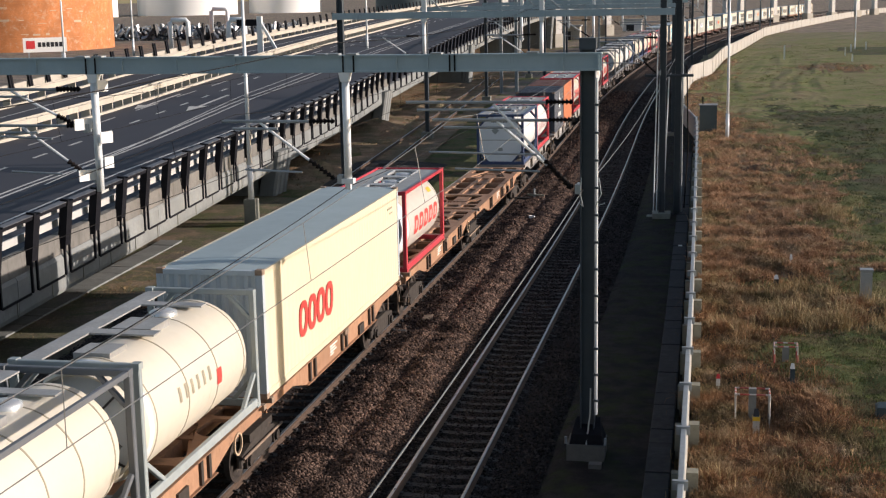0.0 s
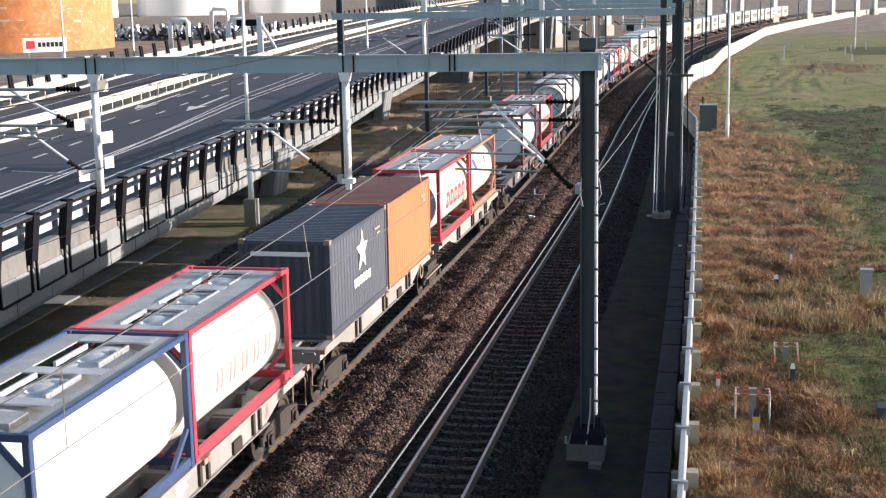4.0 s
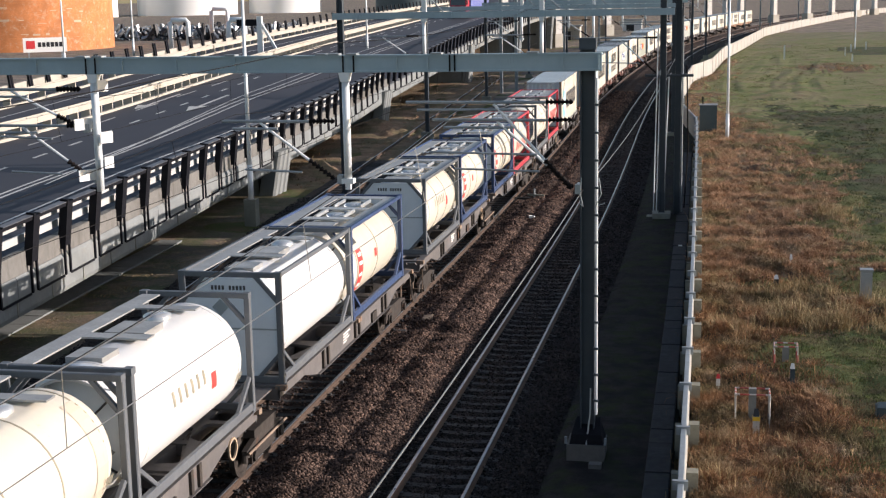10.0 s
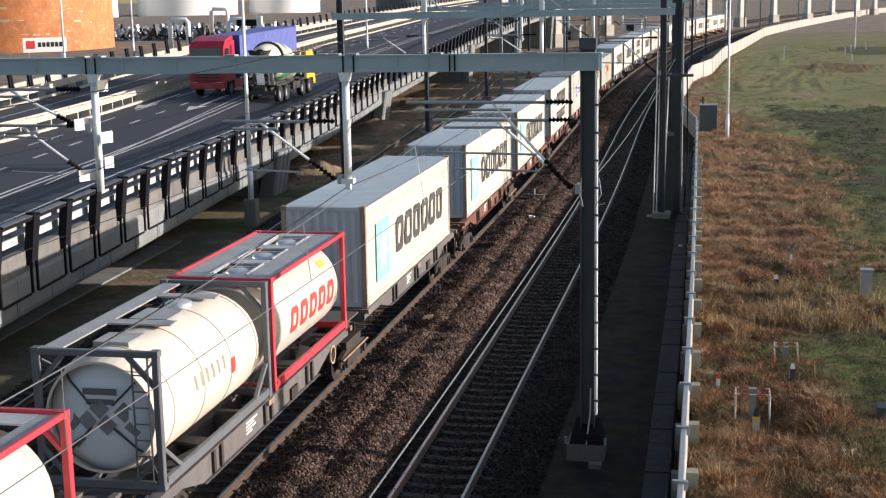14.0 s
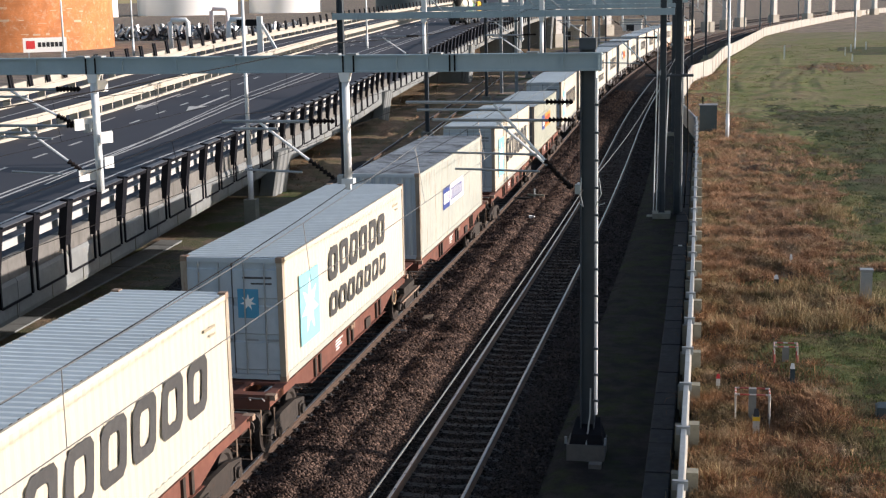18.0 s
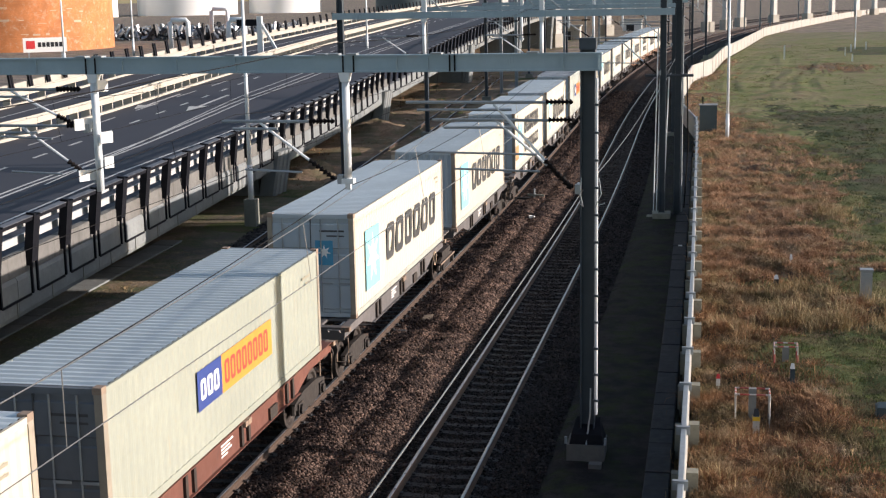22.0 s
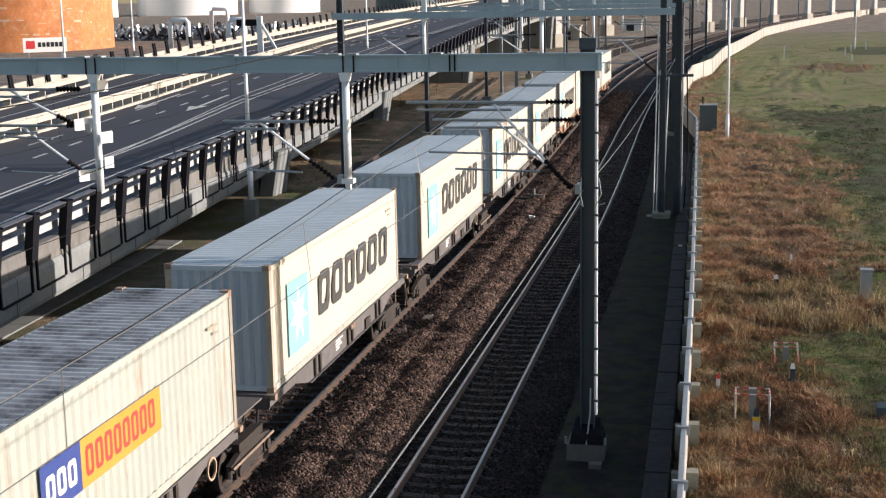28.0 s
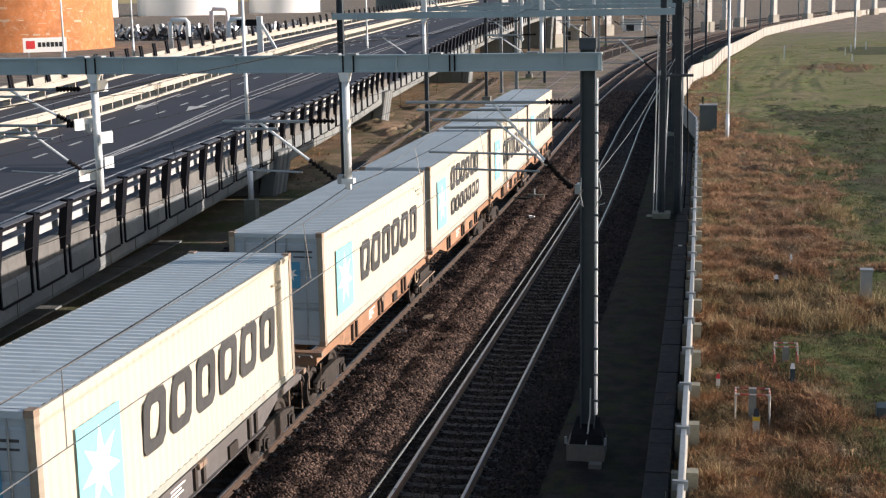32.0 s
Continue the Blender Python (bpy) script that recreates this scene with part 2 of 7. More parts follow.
M_YELLOW = mat("yellow_paint", (0.60, 0.39, 0.03), 0.4, 0, 0.12, 4)
M_GLASS = mat("dark_window_glass", (0.012, 0.014, 0.016), 0.08, 0, 0.0, 4, spec=0.8)
M_RUBBER = mat("tyre_rubber", (0.022, 0.021, 0.02), 0.85, 0, 0.3, 6)
M_CHASSIS = mat("dirty_chassis", (0.05, 0.045, 0.04), 0.8, 0.1, 0.3, 5)
M_GREEN = mat("green_drum_paint", (0.08, 0.28, 0.10), 0.45, 0, 0.15, 3)
M_DRUM = mat("cream_drum_paint", (0.62, 0.60, 0.48), 0.5, 0, 0.2, 3, GRIME, 0.08)
M_TRUCKRED = mat("truck_red", (0.36, 0.02, 0.045), 0.35, 0, 0.12, 3)
M_TRUCKBLUE = mat("truck_blue_box", (0.06, 0.085, 0.30), 0.5, 0, 0.15, 2)

# train paints
M_CREAM = mat("cream_container_paint", (0.52, 0.475, 0.38), 0.55, 0, 0.08, 3, (0.42, 0.30, 0.18), 0.05, streak=True, random_value=0.06)
M_CURTAIN = mat("yellowed_cream_curtain", (0.57, 0.505, 0.36), 0.55, 0, 0.08, 1.5, (0.44, 0.36, 0.25), 0.05, streak=True)
M_CREAMOLD = mat("aged_cream_container_paint", (0.35, 0.37, 0.325), 0.6, 0, 0.16, 3, (0.27, 0.17, 0.10), 0.17, streak=True, random_value=0.05)
M_OLIVE = mat("olive_grey_container_paint", (0.29, 0.305, 0.25), 0.6, 0, 0.14, 3, (0.34, 0.25, 0.15), 0.1, streak=True)
M_ENDGREY = mat("grey_container_end", (0.40, 0.455, 0.49), 0.6, 0, 0.14, 3, (0.20, 0.17, 0.15), 0.08, streak=True, random_value=0.08)
M_ROOF = mat("grey_container_roof", (0.50, 0.56, 0.57), 0.5, 0.05, 0.16, 2.5, (0.17, 0.13, 0.10), 0.08, random_value=0.1)
M_ROOFOLD = mat("mottled_container_roof", (0.36, 0.385, 0.395), 0.6, 0.1, 0.3, 2.5, (0.045, 0.04, 0.04), 0.27, random_value=0.1)
M_ROOFTARP = mat("smooth_tarpaulin_roof", (0.32, 0.39, 0.40), 0.5, 0, 0.12, 0.8, (0.16, 0.19, 0.19), 0.06)
M_CASTING = mat("rusted_corner_casting", (0.30, 0.22, 0.16), 0.8, 0.2, 0.3, 6, RUST, 0.2)
M_SKYBLUE = mat("light_blue_square", (0.22, 0.56, 0.64), 0.55, 0, 0.08, 3)
M_STARWHITE = mat("white_star_paint", (0.80, 0.80, 0.76), 0.55, 0, 0.05, 3)
M_LETTER = mat("dark_grey_lettering", (0.06, 0.06, 0.06), 0.6, 0, 0.3, 4)
M_LOGORED = mat("red_lettering", (0.62, 0.06, 0.05), 0.5, 0, 0.12, 3)
M_LOGOBLUE = mat("deep_blue_panel", (0.04, 0.065, 0.22), 0.5, 0, 0.12, 3)
M_LOGOORANGE = mat("orange_panel", (0.62, 0.27, 0.05), 0.5, 0, 0.12, 3)
M_TANKSHELL = mat("cream_tank_shell", (0.56, 0.52, 0.43), 0.45, 0, 0.10, 1.5, (0.45, 0.34, 0.20), 0.06, streak=True, random_value=0.06)
M_TANKWHITE = mat("white_tank_shell", (0.60, 0.60, 0.585), 0.42, 0, 0.07, 1.5, (0.40, 0.34, 0.26), 0.03, streak=True, random_value=0.04)
M_TANKDULL = mat("dull_cream_tank_shell", (0.46, 0.43, 0.385), 0.5, 0, 0.08, 1.5, (0.34, 0.30, 0.24), 0.04, streak=True)
# Bluish white; on plain shells it stands in for sky light.
M_TANKEND = mat("bluish_white_tank_end", (0.62, 0.67, 0.70), 0.5, 0, 0.12, 2, (0.18, 0.17, 0.16), 0.09)
M_TANKTAN = mat("tan_tank_shell", (0.60, 0.51, 0.40), 0.5, 0, 0.14, 2, (0.32, 0.20, 0.11), 0.1, streak=True)
M_FRAMERED = mat("red_tank_frame", (0.50, 0.045, 0.06), 0.5, 0, 0.15, 3, RUST, 0.04)
M_FRAMEGREY = mat("dark_grey_tank_frame", (0.12, 0.13, 0.14), 0.55, 0.1, 0.2, 3, RUST, 0.05)
M_FRAMELIGHT = mat("pale_grey_tank_frame", (0.30, 0.34, 0.34), 0.55, 0.1, 0.2, 3, RUST, 0.07)
M_FRAMEBLUE = mat("navy_tank_frame", (0.036, 0.062, 0.135), 0.5, 0, 0.2, 3)
M_FRAMEORANGE = mat("orange_tank_frame", (0.38, 0.15, 0.09), 0.6, 0, 0.2, 3, RUST, 0.08)
M_GRATE = mat("walkway_grating", (0.40, 0.395, 0.375), 0.5, 0.3, 0.3, 14)
M_PLACARD = mat("worn_grey_placard", (0.20, 0.21, 0.215), 0.6, 0, 0.35, 9, (0.42, 0.43, 0.42), 0.12)
M_ALU = mat("bright_manhole_metal", (0.62, 0.63, 0.62), 0.35, 0.6, 0.2, 5)
M_BAND = mat("dark_cladding_band", (0.30, 0.27, 0.20), 0.6, 0, 0.2, 4)
M_RUSTPOST = mat("rust_streaked_post", (0.34, 0.29, 0.225), 0.75, 0.1, 0.3, 5, RUST, 0.18, streak=True, random_value=0.2)
M_PATCH = mat("tan_repair_patch", (0.52, 0.27, 0.12), 0.7, 0, 0.2, 3)
# Darker copy of the light blue square, for doors on the shaded end.
M_DOORBLUE = mat("shade_dark_blue_marking", (0.07, 0.30, 0.46), 0.6, 0, 0.15, 4)
M_FRAMEBROWN = mat("brown_tank_frame", (0.13, 0.065, 0.055), 0.6, 0.1, 0.25, 3, RUST, 0.1)
M_FAINTRED = mat("faded_red_lettering", (0.50, 0.25, 0.22), 0.6, 0, 0.2, 4)
M_CHEQUER = mat("chequer_plate", (0.55, 0.54, 0.52), 0.45, 0.4, 0.25, 9)
M_NAVYBOX = mat("navy_box_paint", (0.05, 0.06, 0.078), 0.55, 0, 0.2, 3, (0.1, 0.09, 0.08), 0.06, streak=True)
M_ORANGEBOX = mat("orange_box_paint", (0.44, 0.135, 0.055), 0.6, 0, 0.15, 3, RUST, 0.08, streak=True)
M_ORANGEROOF = mat("rusted_orange_roof", (0.19, 0.10, 0.085), 0.7, 0, 0.3, 3, RUST, 0.12)
M_WAGONTAN = mat("faded_orange_wagon", (0.35, 0.195, 0.115), 0.75, 0.1, 0.3, 3, (0.10, 0.065, 0.045), 0.17)
M_WAGONBROWN = mat("red_brown_wagon", (0.16, 0.062, 0.042), 0.75, 0.1, 0.3, 3, GRIME, 0.16)
M_WAGONGREY = mat("sooty_grey_wagon", (0.125, 0.115, 0.11), 0.75, 0.1, 0.3, 3, RUST, 0.1)
M_WAGONPALE = mat("light_grey_wagon", (0.27, 0.255, 0.235), 0.75, 0.1, 0.3, 3, RUST, 0.12)
M_BOGIE = mat("greasy_bogie_steel", (0.052, 0.043, 0.036), 0.7, 0.3, 0.35, 5, RUST, 0.14)
M_WHEEL = mat("wheel_steel", (0.09, 0.075, 0.065), 0.55, 0.6, 0.3, 6, RUST, 0.12)


# ---- mesh building ----
class Shape:
    """Vertices and faces of one part."""

    def __init__(self):
        self.v, self.f = [], []

    def add(self, verts, faces):
        k = len(self.v)
        self.v += [tuple(p) for p in verts]
        self.f += [tuple(i + k for i in q) for q in faces]
        return self

    def box(self, x0, x1, y0, y1, z0, z1, m=None):
        p = [(x, y, z) for z in (z0, z1) for y in (y0, y1) for x in (x0, x1)]
        if m is not None:
            p = [m @ Vector(q) for q in p]
        return self.add(p, [(0, 2, 3, 1), (4, 5, 7, 6), (0, 1, 5, 4), (1, 3, 7, 5), (3, 2, 6, 7), (2, 0, 4, 6)])

    def bar(self, a, b, w, h=None, up=(0, 0, 1)):
        """A square bar from a to b, with slightly chamfered section."""
        a, b = Vector(a), Vector(b)
        h = h or w
        y = (b - a).normalized()
        u = Vector(up)
        if abs(y.dot(u)) > 0.98:
            u = Vector((1, 0, 0))
        x = y.cross(u).normalized()
        z = x.cross(y)
        c = min(w, h) * 0.12
        sec = [(-w / 2 + c, -h / 2), (w / 2 - c, -h / 2), (w / 2, -h / 2 + c), (w / 2, h / 2 - c),
               (w / 2 - c, h / 2), (-w / 2 + c, h / 2), (-w / 2, h / 2 - c), (-w / 2, -h / 2 + c)]
        vs = [p + x * s + z * t for p in (a, b) for s, t in sec]
        n = 8
        return self.add(vs, [tuple(range(n))[::-1], tuple(range(n, 2 * n))] + [(i, (i + 1) % n, (i + 1) % n + n, i + n) for i in range(n)])

    def rod(self, a, b, r, n=8, r2=None):
        a, b = Vector(a), Vector(b)
        r2 = r if r2 is None else r2
        y = (b - a).normalized()
        u = Vector((0, 0, 1)) if abs(y.z) < 0.95 else Vector((1, 0, 0))
        x = y.cross(u).normalized()
        z = x.cross(y)
        vs = [p + (x * math.cos(t) + z * math.sin(t)) * q for p, q in ((a, r), (b, r2)) for t in [2 * math.pi * i / n for i in range(n)]]
        return self.add(vs, [tuple(range(n)), tuple(range(n, 2 * n))[::-1]] + [(i + n, (i + 1) % n + n, (i + 1) % n, i) for i in range(n)])

    def tube(self, pts, r, n=6):
        pts = [Vector(p) for p in pts]
        vs, m = [], len(pts)
        for i, p in enumerate(pts):
            y = (pts[min(m - 1, i + 1)] - pts[max(0, i - 1)]).normalized()
            x = y.cross(Vector((0, 0, 1)) if abs(y.z) < 0.95 else Vector((1, 0, 0))).normalized()
            z = x.cross(y)
            vs += [p + (x * math.cos(6.28319 * k / n) + z * math.sin(6.28319 * k / n)) * r for k in range(n)]
        fs = [(i * n + k, i * n + (k + 1) % n, (i + 1) * n + (k + 1) % n, (i + 1) * n + k) for i in range(m - 1) for k in range(n)]
        return self.add(vs, fs + [tuple(range(n))[::-1], tuple(range((m - 1) * n, m * n))])

    def extrude(self, sec, axis, lo, hi):
        """A closed 2D section (list of pairs) drawn out along an axis 0, 1 or 2."""
        def at(p, t):
            q = list(p)
            q.insert(axis, t)
            return q
        n = len(sec)
        vs = [at(p, t) for t in (lo, hi) for p in sec]
        return self.add(vs, [tuple(range(n)), tuple(range(n, 2 * n))[::-1]] + [(i + n, (i + 1) % n + n, (i + 1) % n, i) for i in range(n)])

    def spin(self, prof, m=None, n=32, axis="y"):
        """A profile of (radius, along) turned round an axis."""
        vs, fs = [], []
        for r, h in prof:
            for i in range(n):
                t = 2 * math.pi * i / n
                p = (r * math.cos(t), h, r * math.sin(t)) if axis == "y" else (r * math.cos(t), r * math.sin(t), h) if axis == "z" else (h, r * math.cos(t), r * math.sin(t))
                vs.append(m @ Vector(p) if m is not None else p)
        for k in range(len(prof) - 1):
            for i in range(n):
                j = (i + 1) % n
                fs.append((k * n + i, k * n + j, (k + 1) * n + j, (k + 1) * n + i))
        return self.add(vs, fs)

    def mesh(self, name, material, smooth=False):
        me = bpy.data.meshes.new(name)
        me.from_pydata(self.v, [], self.f)
        me.materials.append(material)
        if smooth:
            me.polygons.foreach_set("use_smooth", [True] * len(me.polygons))
        me.update()
        bm = bmesh.new()
        bm.from_mesh(me)
        bmesh.ops.recalc_face_normals(bm, faces=bm.faces)
        bm.to_mesh(me)
        bm.free()
        return me


def part(name, shape, material, parent, label="", smooth=False, at=None):
    me = shape.mesh(name, material, smooth) if isinstance(shape, Shape) else shape
    ob = new(name, me)
    ob.parent = parent
    if at is not None:
        ob.matrix_basis = at
    if label:
        tagged(ob, label)
    return ob


def thing(name, label, category, group="", kind="", at=None):
    ob = new(name)
    ob.empty_display_size = 0.2
    if at is not None:
        ob.matrix_basis = at
    return tagged(ob, label, category, group, kind)


def solid(name, shape, material, label="", category="", group="", kind="", smooth=False, at=None):
    ob = new(name, shape.mesh(name, material, smooth) if isinstance(shape, Shape) else shape)
    if at is not None:
        ob.matrix_basis = at
    return tagged(ob, label, category, group, kind)


def quick_mesh(name, verts, faces, material):
    """A large mesh straight from arrays."""
    me = bpy.data.meshes.new(name)
    verts, faces = np.asarray(verts, np.float32), np.asarray(faces, np.int32)
    k = faces.shape[1]
    me.vertices.add(len(verts))
    me.vertices.foreach_set("co", verts.ravel())
    me.loops.add(faces.size)
    me.loops.foreach_set("vertex_index", faces.ravel())
    me.polygons.add(len(faces))
    me.polygons.foreach_set("loop_start", np.arange(0, faces.size, k, dtype=np.int32))
    me.polygons.foreach_set("loop_total", np.full(len(faces), k, np.int32))
    me.materials.append(material)
    me.update(calc_edges=True)
    me.validate()
    return me


# ---- the line of the tracks ----
_py = np.arange(-800.0, 1200.0, 1.0)
_px = np.interp(_py, [-800, 40, 60, 90, 120, 150, 195, 234, 295, 334, 420, 520, 1200], [0, 0, -0.3, -0.9, -1.0, -0.8, 0.4, 3.0, 9.5, 14.5, 28, 49, 230])
_pw = np.hanning(43)
_px = np.convolve(np.pad(_px, 21, mode="edge"), _pw / _pw.sum(), mode="valid")


def line_x(y, off=0.0):
    return float(np.interp(y, _py, _px)) + off


def line_dir(y):
    return math.atan2(line_x(y + 2) - line_x(y - 2), 4.0)


def on_line(y, z=0.0, off=0.0):
    """A pose on the track's centre line at y, facing along it."""
    a = line_dir(y)
    return pose(line_x(y) + off * math.cos(a), y - off * math.sin(a), z, 0, 0, -math.degrees(a))


T2, CONTAINER_Z = 5.03, 1.53


def third_x(y):
    return -5.4 - 0.075 * y


# ---- ground and tracks ----
def wall_x(y):
    return float(np.interp(y, [-60, 0.4, 20, 50, 72, 79, 83, 106, 135, 149, 184, 221, 285, 341, 447, 520, 700], [10.5, 10.28, 10.12, 9.75, 9.45, 9.2, 8.3, 7.45, 7.93, 9.99, 11.58, 15.05, 20.6, 30.1, 51, 68, 130]))


def rusty(x, y):
    """Above zero where dead weeds grow, thinning out away from the wall."""
    d = x - wall_x(y)
    b = float(np.interp(y, [0, 5.5, 8, 11, 14, 18, 22, 30, 45, 60, 75, 95, 130, 200], [1.7, 1.9, 3.6, 3.6, 2.5, 2.9, 5.0, 5.6, 5.8, 6.6, 5.6, 3.0, 1.2, 0.3]))
    far = 5.5 * math.exp(-((y - 160) / 11) ** 2 - ((x - 26) / 7.0) ** 2)
    return max((b - d) / 2.6, far - 3.2) + 1.1 * noise.noise((x * 0.42, y * 0.30, 5)) + 0.7 * noise.noise((x * 0.13, y * 0.10, 9)) + 0.5 * noise.noise((x * 1.3, y * 1.1, 2))


# Above zero where the field is coloured dark for a shadow.
def shaded(x, y):
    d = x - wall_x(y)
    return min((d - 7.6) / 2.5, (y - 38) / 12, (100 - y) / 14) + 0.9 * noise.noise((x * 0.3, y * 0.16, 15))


def mound(x, y):
    """Uneven tussocky ground of the verge."""
    r = min(1.0, max(0.4, 0.5 + rusty(x, y))) * min(1.0, max(0.0, (x - wall_x(y)) / 0.8))
    return r * (0.30 * noise.noise((x * 0.85, y * 0.65, 31)) + 0.20 * noise.noise((x * 1.8, y * 1.4, 33))) + 0.10 * noise.noise((x * 0.2, y * 0.15, 3)) * min(1.0, max(0.0, (188 - y) / 40))


STRAY = random.Random(12)


def ground_sheet():
    xs = np.unique(np.concatenate([np.linspace(-3000, -200, 12), np.linspace(-200, -24, 30), np.linspace(-24, -3, 14), [-2.9, 9.0], np.linspace(9.2, 10.3, 6), np.linspace(10.8, 24, 56), np.linspace(24.6, 60, 30), np.linspace(60, 200, 20), np.linspace(200, 3000, 12)]))
    ys = np.unique(np.concatenate([np.linspace(-800, -40, 16), np.linspace(-40, 0, 20), np.linspace(0.5, 120, 200), np.linspace(120, 700, 80), np.linspace(700, 4000, 14)]))
    vs = []
    for y in ys:
        w = wall_x(y)
        for x in xs:
            xx = x + (w - 10.1) * (0.0 if x <= -2.9 else 1.0 if x < 60 else (3000 - x) / 2940)
            z = -0.45
            if xx > w:
                z = mound(xx, y) if xx < 60 and -10 < y < 190 else 0.0
            elif xx < -9:
                z = -0.45 + 0.12 * noise.noise((xx * 0.2, y * 0.2, 7))
            vs.append((xx, y, z))
    n = len(xs)
    fs = [(j * n + i, j * n + i + 1, (j + 1) * n + i + 1, (j + 1) * n + i) for j in range(len(ys) - 1) for i in range(n - 1)]
    ob = new("ground", quick_mesh("ground", vs, fs, M_FIELD))
    for m in (M_RUSTFIELD, M_SHADEFIELD, M_FARFIELD, M_HARD, M_PALEWEEDS, M_MIDFIELD):
        ob.data.materials.append(m)
    kinds = []
    for a, b, c, e in fs:
        x, y = (vs[a][0] + vs[c][0]) / 2, (vs[a][1] + vs[c][1]) / 2
        # plain shells: bluish end colour paints sky light on the shaded end
        near = x > wall_x(y) and -5 < y < 250 + 40 * noise.noise((x * 0.08, y * 0.05, 41)) and x < 70
        if near and y < 185 and rusty(x, y) > STRAY.uniform(-0.5, 0.5):
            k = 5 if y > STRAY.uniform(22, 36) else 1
        # painted shadow, and one far rectangle in the same dark colour
        elif (near and shaded(x, y) > STRAY.uniform(-0.25, 0.25)) or (30.5 < x < 60 and 196 < y < 226):
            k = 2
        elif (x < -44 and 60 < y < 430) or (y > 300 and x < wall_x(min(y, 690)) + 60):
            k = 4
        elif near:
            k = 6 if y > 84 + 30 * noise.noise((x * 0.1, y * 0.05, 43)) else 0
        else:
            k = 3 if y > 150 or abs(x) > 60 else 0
        kinds.append(k)
    ob.data.polygons.foreach_set("material_index", kinds)
    ob.data.polygons.foreach_set("use_smooth", [True] * len(ob.data.polygons))
    return tagged(ob, "rough winter grassland, brown and green, beside the tracks", "ground", kind="structure")


ground_sheet()


def strip(name, x_lo, x_hi, prof, y0, y1, step, material, label, fx, fine=False):
    """A long sheet that follows fx(y); prof gives (share across, height)."""
    ys = np.arange(y0, y1 + step, step)
    vs = []
    for y in ys:
        for u, z in prof:
            x = x_lo + (x_hi - x_lo) * u
            vs.append((fx(y) + x, y, z + (bed_lift(x, y) if fine else 0.035 * noise.noise((x * 1.7, y * 1.3, 1)))))
    n = len(prof)
    fs = [(j * n + i, j * n + i + 1, (j + 1) * n + i + 1, (j + 1) * n + i) for j in range(len(ys) - 1) for i in range(n - 1)]
    return tagged(new(name, quick_mesh(name, vs, fs, material)), label, "ground", kind="structure")


BED = [(-2.6, -0.55), (-1.96, -0.22), (-1.22, -0.20), (0.58, -0.20), (0.95, -0.20), (1.45, -0.12), (1.85, -0.02), (2.08, -0.02), (2.42, -0.13), (2.72, -0.05), (2.98, -0.01), (3.22, -0.06), (3.6, -0.195)]
BED_B = [(0.0, -0.195), (0.04, -0.185), (0.13, -0.188), (0.19, -0.225), (0.46, -0.225), (0.52, -0.19), (0.64, -0.182), (0.75, -0.205), (1.0, -0.50)]
BED_A = [((x + 2.6) / 6.2, z) for x, z in BED]


def bed_lift(x, y):
    """Lumps of the shoulder ballast and a cable crossing dug through it."""
    k = min(1.0, max(0.0, (x - 0.9) / 0.5)) * min(1.0, max(0.0, (3.7 - x) / 0.4))
    z = 0.085 * noise.noise((x * 0.9, y * 0.8, 1)) + 0.06 * noise.noise((x * 2.2, y * 2.0, 4))
    return k * (z - 0.13 * math.exp(-((y - 18.2 + 0.25 * (x - 2)) / 0.4) ** 2) - 0.12 * math.exp(-((y - 46) / 0.8) ** 2))


strip("ballast_bed", 3.6, 8.0, BED_B, -120, 700, 1.5, M_BEDDARK, "ballast under the second track, coloured dark for the wall's shade", line_x)
strip("yard_ground", -70, 6.5, [(0, -0.43), (0.5, -0.43), (1, -0.43)], 95, 700, 5.0, M_HARD, "hard ground round the distant tracks, paled for haze", line_x)
strip("ballast_bed", -2.6, 3.6, BED_A, -4, 120, 0.3, M_BALLAST, "brown crushed-stone ballast in ridges beside the first track", line_x, True)
strip("ballast_bed", -2.6, 3.6, BED_A, 120.3, 700, 3.0, M_BALLAST, "brown crushed-stone ballast under distant tracks", line_x)
for off in (-9.0, -14.0):
    strip("ballast_bed", off - 1.9, off + 1.9, [(0, -0.42), (0.15, -0.36), (0.85, -0.36), (1, -0.42)], 190, 640, 5.0, M_BALLAST, "brown ballast of a distant parallel track", line_x)
strip("trackside_path", 6.9, 10.0, [(0, -0.42), (0.2, -0.14), (0.7, -0.12), (1, -0.20)], -60, 180, 2.0, M_PATHDARK, "soil path between track and wall, coloured dark for its shade", line_x)
strip("trackside_soil", -14.0, 1.2, [(0, -0.40), (0.3, -0.36), (0.6, -0.40), (1, -0.44)], -40, 47, 3.0, M_YARD, "bare soil and short grass under the viaduct edge", lambda y: third_x(y) + 1.2)
strip("trackside_soil", -16.0, 1.2, [(k / 16, -0.38 + 0.05 * math.sin(k * 2.1)) for k in range(17)], 50, 400, 1.5, M_YARDDRY, "dry brown grass and bare soil between viaduct and tracks", lambda y: third_x(y) + 1.2)
strip("siding_bed", -2.1, 4.2, [(0, -0.42), (0.1, -0.25), (0.33, -0.215), (0.57, -0.23), (0.8, -0.33), (1, -0.47)], -40, 62, 2.0, M_SIDEBED, "dark ballast under the unused siding", third_x)


